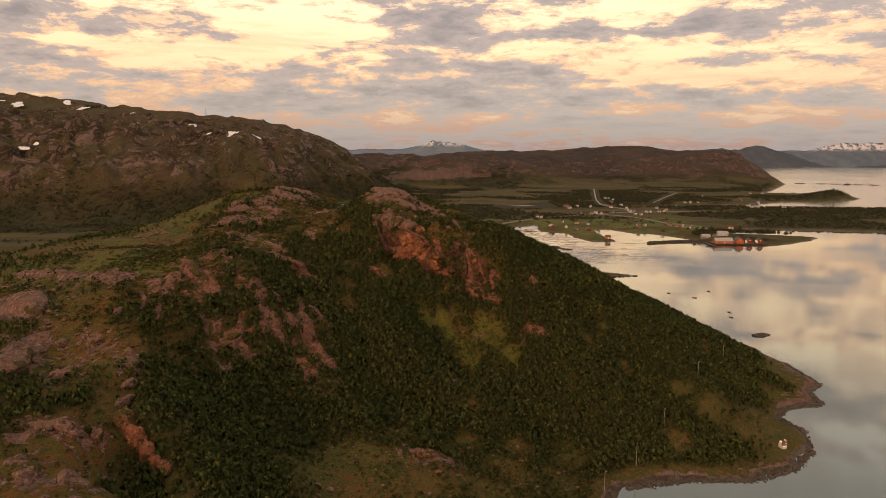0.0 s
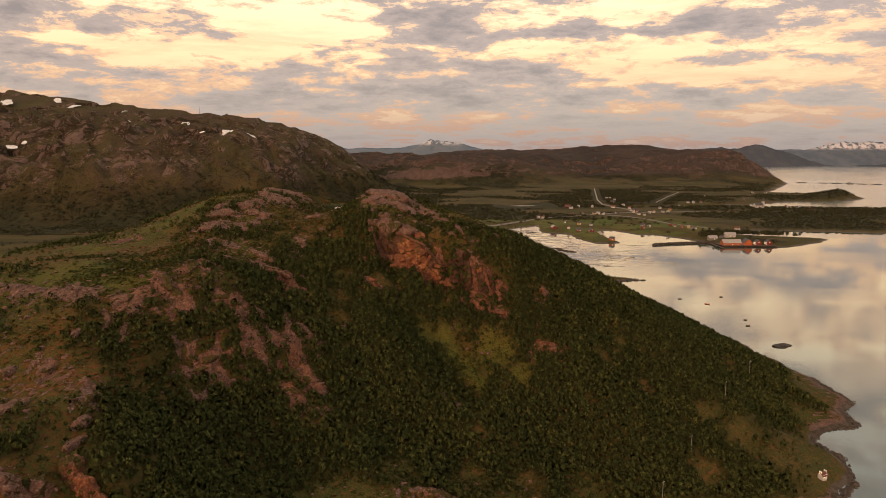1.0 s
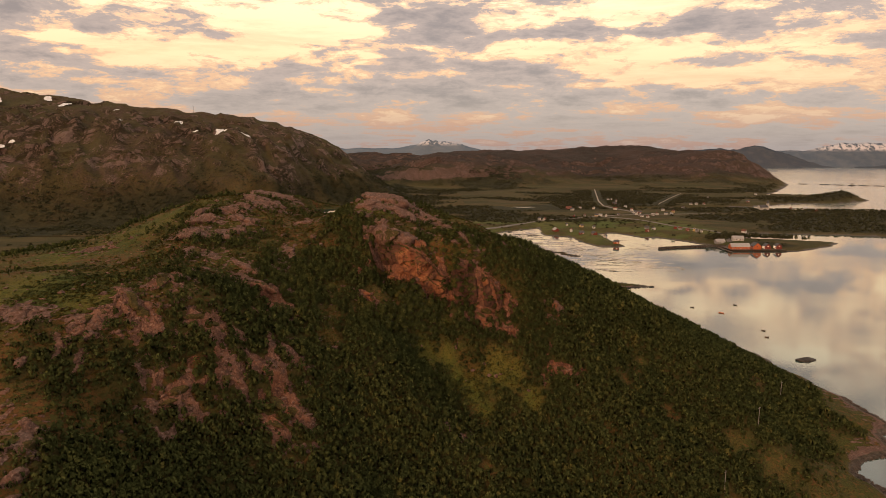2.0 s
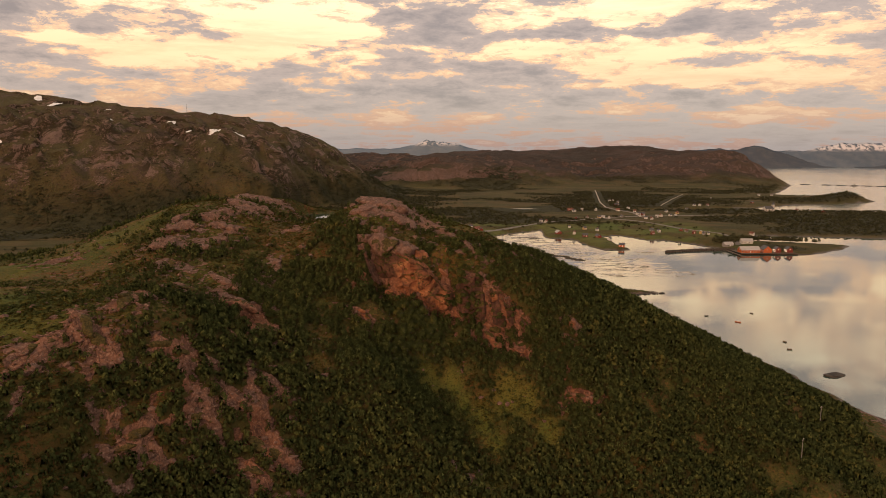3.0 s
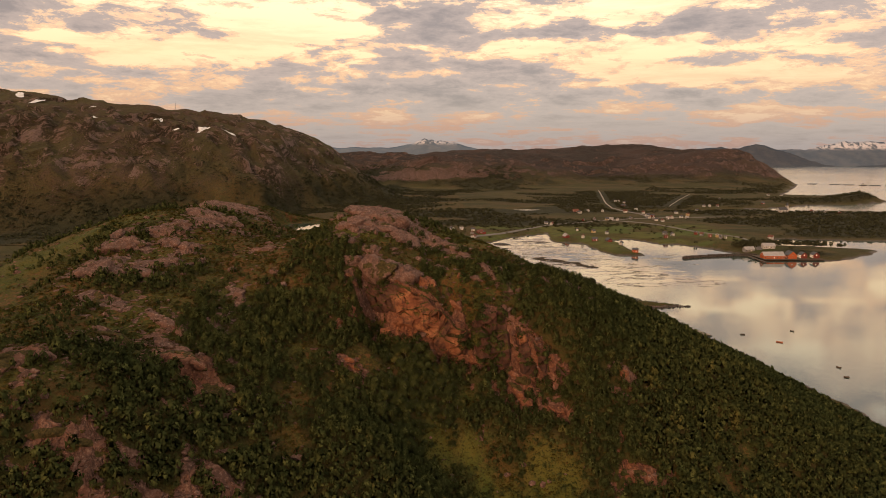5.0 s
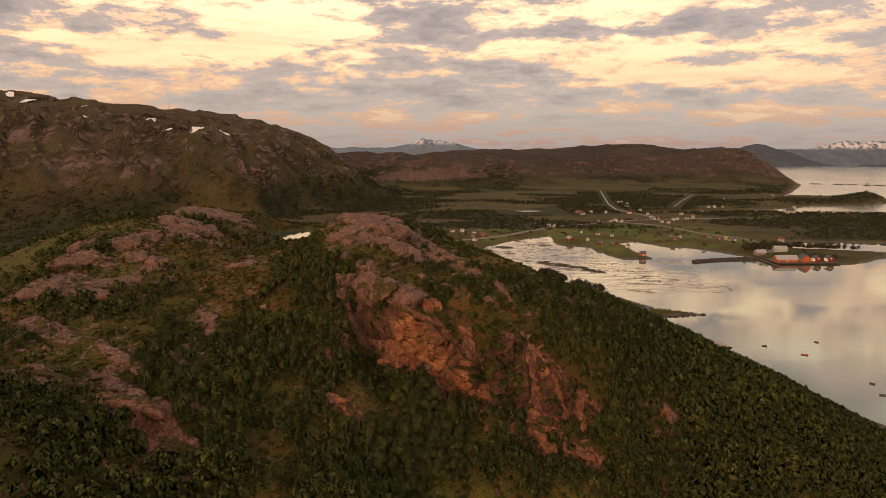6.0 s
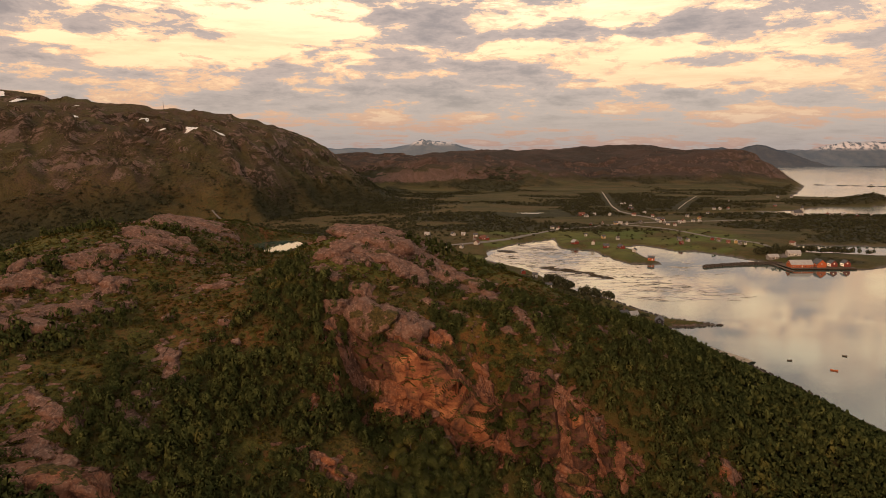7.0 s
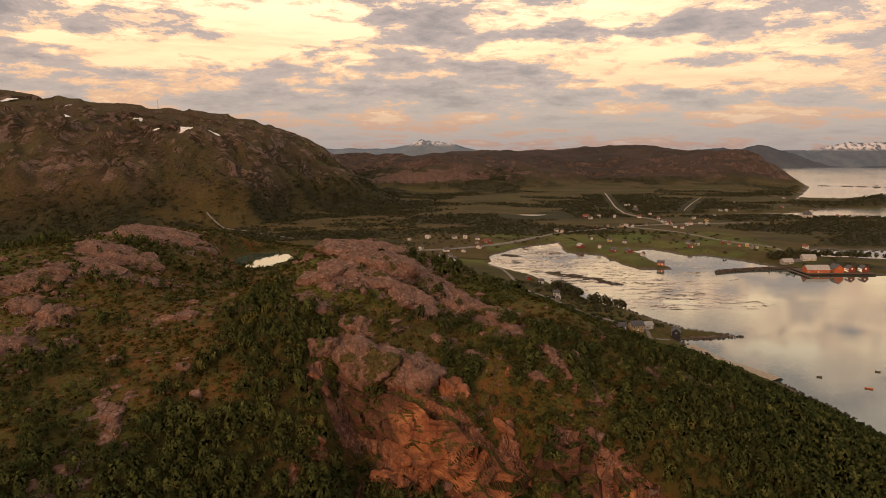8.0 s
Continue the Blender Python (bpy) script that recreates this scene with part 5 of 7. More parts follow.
# low willow and juniper on the ridges, between the rocks
jx, jy = rng.uniform(-170, 100, 50000), rng.uniform(150, 520, 50000)
jz, jd, jb, jw = (looked_up(v, jx, jy) for v in (land_z, sea_d, bare, wood))
keep = (rng.uniform(0, 1, jx.shape) < ease(110, 180, jy) * (1 - jb) * ease(-0.35, 0.40, fractal(jx, jy, 22, 3, 240)) * (0.16 + 1.25 * ease(-30, 10, jx) + 0.9 * ease(425, 445, jy) * ease(-110, -95, jx) * ease(-30, -40, jx) + 0.8 * ease(-38, -50, jx) * ease(335, 312, jy) * ease(225, 240, jy))) & (jd > 9) & (jw < 0.75) & (rim_at(jx, jy) > 1.12) & (jb < 0.4)
size = rng.uniform(0.8, 1.9, (int(keep.sum()), 1))
spread("willow_scrub", np.stack([jx, jy, jz - 0.1], 1)[keep], np.concatenate([size, size * rng.uniform(0.4, 0.75, size.shape)], 1), [sprays(rng, 24, 1.0, 1.0, 0.0, 0.160) for _ in range(6)], 21, BIRCH_LEAF, "low green willow and juniper bushes between the rocks")

# ---------------------------------------------------------------- rock outcrops


def outcrop(name, x, y, long, wide, tall, turn, lean, seed, material, label, sink=0.15, fine=17, rugged=1.0):
    """A mass of living rock: a body cut by a few planes, broken into blocks and bedded in the slope."""
    r = np.random.default_rng(seed)
    rows, cols = fine, 2 * fine
    lat, lon = np.meshgrid(np.linspace(-0.25 * math.pi, 0.5 * math.pi, rows), np.linspace(0, 2 * math.pi, cols, endpoint=False), indexing="ij")
    way = np.stack([np.cos(lat) * np.cos(lon), np.cos(lat) * np.sin(lon), np.sin(lat)], 2)
    reach = np.zeros(lat.shape)
    cuts = r.normal(0, 1, (11, 3)) * np.array([1, 1, 0.8])
    cuts = np.concatenate([cuts / np.linalg.norm(cuts, axis=1)[:, None], [[0, 0, 1.0]]])
    depth = r.uniform(0.72, 1.0, len(cuts))
    for n, d in zip(cuts, depth):
        reach = reach + np.maximum(way @ n, 0.02) ** 30 / d ** 30
    reach = np.minimum(reach ** (-1 / 30), 1.35)
    body = way * reach[..., None] * np.array([long, wide, tall])
    u, v = body[..., 0] + 31 * (seed % 97) + 0.4 * body[..., 2], 0.8 * body[..., 1] + body[..., 2]
    size = min(wide, tall)
    block = min(0.13 * size, 0.55) * facets(u + 0.3 * v, v - 0.2 * u, max(0.5 * size, 1.1), seed % 40) + min(0.05 * size, 0.22) * facets(u, v, max(0.2 * size, 0.55), seed % 37)
    worn_in = min(0.10 * size, 0.40) * fractal(u, v, max(0.6 * size, 1.5), 4, seed % 50, 0.55)
    body = body + way * (rugged * block + worn_in)[..., None]
    faces = []
    for j in range(rows - 1):
        k = np.arange(cols)
        faces.append(np.stack([j * cols + k, j * cols + (k + 1) % cols, (j + 1) * cols + (k + 1) % cols, (j + 1) * cols + k], 1))
    gx, gy = (height(x + 3, y) - height(x - 3, y)) / 6, (height(x, y + 3) - height(x, y - 3)) / 6
    tip = Vector((-gx * lean, -gy * lean, 1)).normalized()
    me = mesh_from(name, body.reshape(-1, 3), np.concatenate(faces))
    me.materials.append(material)
    ob = new(name, me)
    ob.matrix_basis = Matrix.Translation((x, y, height(x, y) - sink * tall)) @ Vector((0, 0, 1)).rotation_difference(tip).to_matrix().to_4x4() @ Matrix.Rotation(turn, 4, "Z")
    return tagged(ob, label, "rock", "outcrops on the headland")


def cliff_material():
    """Broken gneiss: rusty where it has lately fallen away, dark with lichen and seepage elsewhere."""
    m, t, b = surface("cliff_gneiss", 0.92, 0.0, 0.15)
    p = place(t)
    tilted = node(t, "ShaderNodeMapping", ("Vector", p), ("Rotation", (0.0, radians(33), 0.0)), ("Scale", (0.16, 0.4, 0.42))).outputs[0]
    col, seam = gneiss(t, p, held(t, "rust"))
    old = blend(t, step(t, 0.40, 0.60, noisy(t, p, 0.35, 6, 0.65)), (0.112, 0.050, 0.032), (0.052, 0.029, 0.022))
    col = blend(t, 0.82, col, old)
    fresh = blend(t, step(t, 0.38, 0.62, noisy(t, p, 0.28, 5, 0.6)), (0.27, 0.094, 0.042), (0.50, 0.215, 0.098))
    col = blend(t, maths(t, "MULTIPLY", step(t, 0.50, 0.95, maths(t, "ADD", held(t, "rust"), maths(t, "MULTIPLY", maths(t, "SUBTRACT", noisy(t, p, 0.22, 5, 0.65), 0.5), 0.9))), 0.8), col, fresh)
    beds = maths(t, "ABSOLUTE", maths(t, "SUBTRACT", noisy(t, tilted, 1.0, 5, 0.6, 0.6), 0.5))
    fine, tiny = noisy(t, p, 0.5, 6, 0.62), noisy(t, p, 2.2, 5, 0.6)
    col = blend(t, maths(t, "MULTIPLY", step(t, 0.022, 0.003, beds), 0.45), col, (0.075, 0.040, 0.024))
    seep = noisy(t, scaled(t, p, 0.55, 0.5, 0.06), 1.0, 4, 0.6)
    col = blend(t, maths(t, "MULTIPLY", step(t, 0.56, 0.68, seep), 0.6), col, (0.050, 0.032, 0.026))
    turf = blend(t, step(t, 0.4, 0.6, tiny), (0.050, 0.046, 0.012), (0.100, 0.074, 0.020))
    flat_ground = step(t, 0.42, 0.58, maths(t, "ADD", node(t, "ShaderNodeSeparateXYZ", (0, node(t, "ShaderNodeNewGeometry").outputs["Normal"])).outputs[2], maths(t, "MULTIPLY", maths(t, "SUBTRACT", fine, 0.5), 0.7)))
    col = blend(t, maths(t, "MULTIPLY", flat_ground, 0.95), col, turf)
    t.links.new(col, b.inputs["Base Color"])
    h = maths(t, "ADD", maths(t, "MULTIPLY", fine, 0.8), maths(t, "ADD", maths(t, "MULTIPLY", tiny, 0.25), maths(t, "MULTIPLY", maths(t, "MINIMUM", beds, 0.05), 5.0)))
    relief(t, b, h, 0.7, 1.0)
    return m


def cliff():
    """The broken wall under the summit: slanting blocks, clefts between the buttresses, an overhang in the west, and a brow that runs back into the turf."""
    xs = np.arange(-26, 41.5, 0.36)
    vs = np.linspace(0, 1, 72)
    face_y, top, foot = (np.interp(xs, [r[0] for r in CLIFF], [r[k] for r in CLIFF])[None, :] for k in (1, 2, 3))
    top = top + 1.2 * fractal(xs, xs * 0, 6, 3, 611)[None, :]
    x, v = np.meshgrid(xs, vs)
    z = foot - 3.5 + (top + 0.4 - foot + 3.5) * v
    a, c = 0.80 * x + 0.62 * (z - 80), 0.85 * (z - 80) - 0.50 * x
    a, c = a + 0.9 * fractal(x, z, 7, 3, 620), c + 0.9 * fractal(x, z, 7, 3, 625)
    out = 0.95 * facets(a / 1.8, c, 5.4, 601, 1.0) + 0.45 * facets(a / 1.3, c, 3.0, 605, 1.0) + 0.09 * facets(a, c, 1.3, 609, 0.6) + 0.8 * fractal(x, z, 14, 3, 630)
    for at, lean, wide, depth in ((10.0, 0.0, 1.8, 2.2), (22.5, 0.10, 1.1, 4.6), (27.5, 0.3, 0.6, 2.0), (33.6, 0.12, 1.0, 4.2), (-1.0, -0.6, 0.4, 0.7)):
        out = out - depth * np.exp(-((x - at + lean * (z - 78)) / wide) ** 2)
    out = out - 2.6 * ease(0.45, 0.10, v) * ease(14, 4, x) + 0.8 * ease(0.4, 0.6, v) * ease(0.9, 0.7, v) * ease(10, 2, x)
    out = out - 3.5 * ease(-21, -26, x) - 3.5 * ease(37, 41, x)
    y = face_y - out
    rows = [np.stack([x, y, z], 2)]
    brow_y, brow_z = y[-1], z[-1]
    for k in range(1, 9):
        yy = brow_y + 0.75 * k
        ground_z = looked_up(land_z, xs, yy)
        u = ease(0, 6, k)
        rows.append(np.stack([xs, yy, (brow_z + 0.25 * k) * (1 - u) + (ground_z - 0.35) * u + 0.25 * fractal(xs, yy, 2.5, 2, 640)], 1)[None])
    pts = np.concatenate(rows)
    me = mesh_from("cliff", pts.reshape(-1, 3), sheet_faces(*pts.shape[:2]), False)
    px, pz = pts[..., 0].ravel(), pts[..., 2].ravel()
    fallen = np.maximum.reduce([np.exp(-((px - cx_) ** 2 + (pz - cz_) ** 2) / (r * r)) for cx_, cz_, r in ((-10, 88, 7), (-3, 83, 8), (4, 76, 6), (25, 78, 2.5))])
    me.attributes.new("rust", "FLOAT", "POINT").data.foreach_set("value", np.clip(0.22 + 0.75 * fallen, 0, 1).astype(np.float32))
    me.materials.append(cliff_material())
    tagged(new("cliff", me), "broken rusty orange rock cliff below the summit", "cliff", kind="structure")
    return pts[6:].reshape(-1, 3)


# bushes rooted in the clefts and on the ledges of the wall, and on the broken slope over it
ledge = cliff()
rng = np.random.default_rng(35)
lx, lz = ledge[:, 0], ledge[:, 2]
rooted = 0.20 * np.exp(-((lx - 10.8) / 2.8) ** 2) + 0.13 * np.exp(-((lx - 17.3) / 1.3) ** 2) + 0.022 * np.exp(-((lx + 19) / 3.0) ** 2) + 0.022 * ease(5, 9, lx) + 0.06 * ease(33, 38, lx)
ledge = ledge[rng.uniform(0, 1, lx.shape) < rooted * ease(-0.15, 0.30, fractal(lx, lz, 3.5, 3, 655))]
bx, by = rng.uniform(-6, 34, 900), rng.uniform(348, 374, 900)
keep = (rng.uniform(0, 1, bx.shape) < 0.9 * ease(-0.25, 0.2, fractal(bx, by, 6, 3, 657))) & (by > 349 + 0.25 * np.abs(bx - 12) * (bx < 12))
ledge = np.concatenate([ledge, np.stack([bx, by, looked_up(land_z, bx, by)], 1)[keep]]) + np.array([[0, -0.3, -0.4]])
size = rng.uniform(1.3, 2.9, (len(ledge), 1))
spread("cliff_bushes", ledge, np.concatenate([size, size * rng.uniform(0.7, 1.2, size.shape)], 1), [sprays(rng, 110, 1.0, 1.0, 0.0, 0.088) for _ in range(5)], 36, BIRCH_LEAF, "green birch and willow bushes rooted in the clefts of the cliff")
# the great slabs of the summit and the west knoll: x, y, half length, half width, half height, turn, lean, sink, rusty, ruggedness
SLAB, DOME, WALL, KNOLL = "smooth lichen-grey pink slab on the rocky summit", "rounded pink rock dome above the cliff", "rusty orange block standing over the cliff", "broad worn pink rock on the heathery ridge"
GREAT_ROCKS = [(-22, 379, 8.5, 6.5, 2.4, 0.2, 1.0, 0.45, 0, 0.5, SLAB), (-13, 374, 5.5, 5.0, 2.2, -0.4, 1.0, 0.45, 0, 0.5, SLAB), (-22, 396, 10, 9, 2.6, 0.3, 0.9, 0.5, 0, 0.5, SLAB), (-10, 388, 9, 4.2, 2.4, -0.9, 0.9, 0.4, 0, 0.6, SLAB),
               (-2, 378, 6.5, 2.8, 1.8, -0.9, 0.9, 0.4, 0, 0.8, SLAB), (-30, 375, 4.2, 3.0, 1.8, 0.3, 1.0, 0.4, 0, 0.7, SLAB), (-27, 403, 6, 5, 2.0, 0.4, 0.9, 0.4, 0, 0.6, SLAB),
               (-18, 355, 6.0, 5.0, 5.0, 0.3, 0.55, 0.25, 0, 0.7, DOME), (-11, 353, 6.0, 4.4, 4.0, -0.3, 0.5, 0.25, 0, 0.7, DOME)]
SPUR, EDGE = "orange and yellow rock rib on the western spur", "dark mossy rock edge of the western spur"
GREAT_ROCKS += [(-87, 189, 3.2, 2.1, 5.8, 0.3, 0.1, 0.25, 1, 1.0, SPUR), (-83.5, 188, 3.4, 1.9, 5.6, -0.3, 0.1, 0.3, 1, 1.0, SPUR), (-80, 187, 3.4, 1.9, 5.4, -0.3, 0.1, 0.3, 1, 1.0, SPUR), (-76.5, 186, 3.2, 1.8, 5.2, -0.3, 0.1, 0.3, 1, 1.0, SPUR),
                (-73, 184.6, 2.8, 1.7, 4.4, -0.4, 0.1, 0.3, 1, 1.0, SPUR), (-93, 211, 3.4, 1.3, 3.2, 1.3, 0.2, 0.3, 0, 0.9, EDGE), (-91, 203, 3.6, 1.3, 3.4, 1.3, 0.2, 0.3, 0, 0.9, EDGE), (-89, 196, 3.2, 1.3, 3.2, 1.3, 0.2, 0.3, 0, 0.9, EDGE), (-91, 182, 2.2, 1.6, 4.2, 1.2, 0.2, 0.3, 0, 0.9, EDGE)]
GREAT_ROCKS += [(-3.5, 351.0, 3.4, 2.4, 4.2, -0.2, 0.3, 0.3, 1, 0.8, WALL), (-27, 357, 3.0, 2.0, 2.8, 0.5, 0.3, 0.3, 0, 0.9, WALL),
               (-95, 447, 15, 9, 3.3, 0.1, 1.0, 0.45, 0, 0.6, KNOLL), (-82, 445, 7, 5, 2.2, 0.4, 1.0, 0.4, 0, 0.6, KNOLL), (-87, 411, 11, 8, 3.0, 0.2, 1.0, 0.45, 0, 0.6, KNOLL), (-90, 397, 8, 5, 2.6, 0.6, 1.0, 0.4, 0, 0.7, KNOLL), (-98, 386, 8, 4.5, 2.4, 0.5, 1.0, 0.4, 0, 0.8, KNOLL), (-106, 374, 8, 4.5, 2.6, 0.5, 0.9, 0.4, 0, 0.9, KNOLL)]
for k, (x, y, long, wide, tall, turn, lean, sink, rusty, rugged, label) in enumerate(GREAT_ROCKS):
    outcrop("rock_outcrop", x, y, long, wide, tall, turn, lean, 700 + 3 * k, RUST_ROCK if rusty else PINK_ROCK, label, sink, 34, rugged)
ro = random.Random(77)
seed = 900
for rows, grown, lean, rise, kind in ((LEDGES_SUMMIT, 1.10, 0.9, 0.55, "summit"), (LEDGES_CLIFF, 0.9, 0.5, 0.8, "cliff"), (LEDGES_WEST, 1.05, 0.9, 0.5, "west"), (LEDGES_SOUTH, 0.62, 0.85, 0.6, "south"), (LEDGES_PLATEAU[2:9], 0.9, 0.7, 0.6, "plateau")):
    for ax, ay, bx, by, r in rows:
        length = math.hypot(bx - ax, by - ay)
        count = max(1, int(round(length / (2.2 * r))) + (1 if r > 2 else 0))
        for k in range(count):
            seed += 1
            at = (k + 0.5) / count
            x, y = ax + (bx - ax) * at + ro.uniform(-0.4, 0.4) * r, ay + (by - ay) * at + ro.uniform(-0.4, 0.4) * r
            size = r * grown * ro.uniform(0.75, 1.1)
            if any(math.hypot(x - g[0], y - g[1]) < 0.9 * (g[2] + g[3]) / 2 for g in GREAT_ROCKS):
                continue
            near_rust = max(math.exp(-((x - cx_) ** 2 + (y - cy_) ** 2) / (reach_ * reach_)) for cx_, cy_, reach_ in RUST)
            rusty = near_rust > (0.35 if kind != "cliff" else 0.15)
            label = {"summit": SLAB, "cliff": "rusty orange rock face in the cliff", "west": "worn pink rock dome on the heathery ridge", "south": "broken pink rock outcrop among birch scrub",
                     "plateau": "low pink rock hump on the moor"}[kind]
            outcrop("rock_outcrop", x, y, max(size, 0.62 * length / count + 0.35 * size), size * ro.uniform(0.7, 1.0), size * rise * ro.uniform(0.85, 1.2), math.atan2(by - ay, bx - ax) + ro.uniform(-0.35, 0.35), lean, seed, RED_ROCK if kind == "south" else MOSSY_ROCK if kind == "plateau" else RUST_ROCK if rusty else PINK_ROCK, label, 0.35 if kind != "cliff" else 0.2, 15)

# ---------------------------------------------------------------- still water, snow and distance


def ellipse_sheet(name, at, rx, ry, z, material, label, category, seed):
    n = 80
    ring = [(at[0] + rx * (1 + 0.12 * math.sin(3 * a + seed) + 0.08 * math.sin(5 * a) + 0.06 * math.sin(9 * a + 2 * seed) + 0.04 * math.sin(14 * a)) * math.cos(a), at[1] + ry * (1 + 0.10 * math.sin(2 * a + seed)) * math.sin(a), z) for a in (2 * math.pi * k / n for k in range(n))]
    me = bpy.data.meshes.new(name)
    me.from_pydata(ring, [], [list(range(n))])
    me.materials.append(material)
    return tagged(new(name, me), label, category, kind="structure")


ellipse_sheet("tarn", TARN_AT, 9.4, 17, TARN_Z + 0.1, TARN, "small bright tarn in the rocky saddle", "pond", 1.0)
ellipse_sheet("pond", LAKE_AT, 30, 17, LAKE_Z + 0.15, TARN, "shallow pond among the fields", "pond", 2.0)


def draped(name, cx, cy, rx, ry, turn, lift, material, seed, grid=22, ragged_edge=0.5):
    """A thin sheet laid on the ground with a ragged outline."""
    u, v = np.meshgrid(np.linspace(-1.5, 1.5, grid), np.linspace(-1.5, 1.5, grid))
    c, s = math.cos(turn), math.sin(turn)
    x, y = cx + u * rx * c - v * ry * s, cy + u * rx * s + v * ry * c
    inside = np.hypot(u, v) + ragged_edge * fractal(u * 10, v * 10, 9, 3, seed) < 1
    f = sheet_faces(grid, grid)
    f = f[inside.ravel()[f].all(axis=1)]
    used, back = np.unique(f, return_inverse=True)
    pts = np.stack([x, y, np.maximum(looked_up(land_z, x.ravel(), y.ravel()), fell_height(x.ravel(), y.ravel())).reshape(x.shape) + lift], 2).reshape(-1, 3)[used]
    me = mesh_from(name, pts, back.reshape(f.shape))
    me.materials.append(material)
    return new(name, me)


SNOWFIELDS = [(-461, 1462, 11, 22), (-446, 1454, 4, 9), (-408, 1457, 14, 5), (-512, 1456, 7, 3), (-563, 1499, 9, 9), (-667, 1437, 13, 7), (-740, 1589, 9, 5), (-862, 1599, 22, 8),
              (-800, 1262, 7, 12), (-787, 1280, 4, 5), (-1000, 1565, 26, 12), (-925, 1640, 26, 8), (-1060, 1600, 12, 7)]
for k, (x, y, rx, ry) in enumerate(SNOWFIELDS):
    tagged(draped("snow_patch", x, y, rx, ry, 0.2 * k, 1.2, SNOW, 400 + k, 22, 0.3), "patch of old snow lying on the fellside", "snow", kind="structure")


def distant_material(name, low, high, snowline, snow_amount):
    # low and high are rock tones with the blue of distance haze mixed in
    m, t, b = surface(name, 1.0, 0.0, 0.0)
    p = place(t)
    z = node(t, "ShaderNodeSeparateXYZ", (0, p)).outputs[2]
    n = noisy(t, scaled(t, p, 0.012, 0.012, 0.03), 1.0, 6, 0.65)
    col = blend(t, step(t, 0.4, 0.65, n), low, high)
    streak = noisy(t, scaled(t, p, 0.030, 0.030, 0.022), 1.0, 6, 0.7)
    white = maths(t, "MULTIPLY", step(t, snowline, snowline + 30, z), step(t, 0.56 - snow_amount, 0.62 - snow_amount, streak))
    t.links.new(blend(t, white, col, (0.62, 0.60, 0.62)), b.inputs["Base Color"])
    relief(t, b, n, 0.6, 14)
    return m


def distant_ridge(name, y, profile, material, label, rough=9):
    """A far mountain range: the heights of its crest by x, with ribs down both sides."""
    x = np.arange(profile[0][0], profile[-1][0], 9.0)
    top = np.interp(x, [p[0] for p in profile], [p[1] for p in profile])
    top = np.maximum(top + rough * fractal(x, x * 0 + y, 130, 5, int(y)), -4)
    rows, ks = [], np.array([0, 0.12, 0.3, 0.5, 0.7, 0.86, 1.0, 0.8, 0.3, 0.0])
    for j, k in enumerate(ks):
        yy = y - 170 + 26 * j + 10 * fractal(x, x * 0 + j * 60, 120, 3, 500 + int(y) % 7)
        rows.append(np.stack([x, yy, top * k + (0 if k in (0.0, 1.0) else 1) * rough * 0.8 * fractal(x, x * 0 + j * 45, 70, 3, 520) - 3], 1))
    me = mesh_from(name, np.concatenate(rows), sheet_faces(len(ks), len(x)))
    me.materials.append(material)
    return tagged(new(name, me), label, "mountain", kind="structure")


# no air is modelled: the blue-grey of these base colours is painted haze
HAZE_BLUE_FELL = distant_material("far_haze_blue_fell", (0.145, 0.185, 0.235), (0.175, 0.21, 0.25), 138, 0.10)
HAZED_SNOW_FELL = distant_material("far_hazed_snowy_fell", (0.105, 0.135, 0.175), (0.135, 0.16, 0.195), 104, 0.11)
HAZED_SLATE_FELL = distant_material("near_hazed_slate_fell", (0.075, 0.088, 0.11), (0.095, 0.105, 0.12), 400, 0.0)
distant_ridge("backdrop_range_west", 4860, [(-900, 120), (-600, 130), (-330, 128), (-250, 136), (-190, 150), (-140, 158), (-110, 176), (-85, 184), (-64, 198), (-50, 194), (-30, 185), (-10, 189), (20, 180), (60, 183), (95, 170), (150, 164), (200, 150), (280, 130), (420, 104), (560, 96), (800, 112), (1000, 116), (1250, 96), (1500, 60)], HAZE_BLUE_FELL, "distant mountain coloured blue for haze, with snow on its summit", 5)
distant_ridge("backdrop_range_east", 4880, [(2350, 96), (2580, 116), (2750, 120), (2880, 142), (3020, 176), (3180, 182), (3400, 176), (3490, 178)], HAZED_SNOW_FELL, "distant mountain range streaked with snow")
distant_ridge("backdrop_fell_sound", 4700, [(1560, 84), (1720, 112), (1900, 128), (2080, 126), (2250, 146), (2340, 148), (2440, 118), (2540, 86), (2650, 50), (2760, 12), (2800, -6)], HAZED_SLATE_FELL, "fell beyond the sound, coloured slate-blue for haze")
distant_ridge("backdrop_point", 4560, [(2900, -8), (2960, 8), (3060, 14), (3200, 26), (3400, 34)], HAZED_SLATE_FELL, "low dark point across the sound", 4)

# ---------------------------------------------------------------- roads and tracks
GRAVEL = plain("pale_gravel", (0.38, 0.325, 0.27), 0.95, 0.2, 6)
ASPHALT = plain("worn_asphalt", (0.20, 0.178, 0.158), 0.9, 0.2, 8)


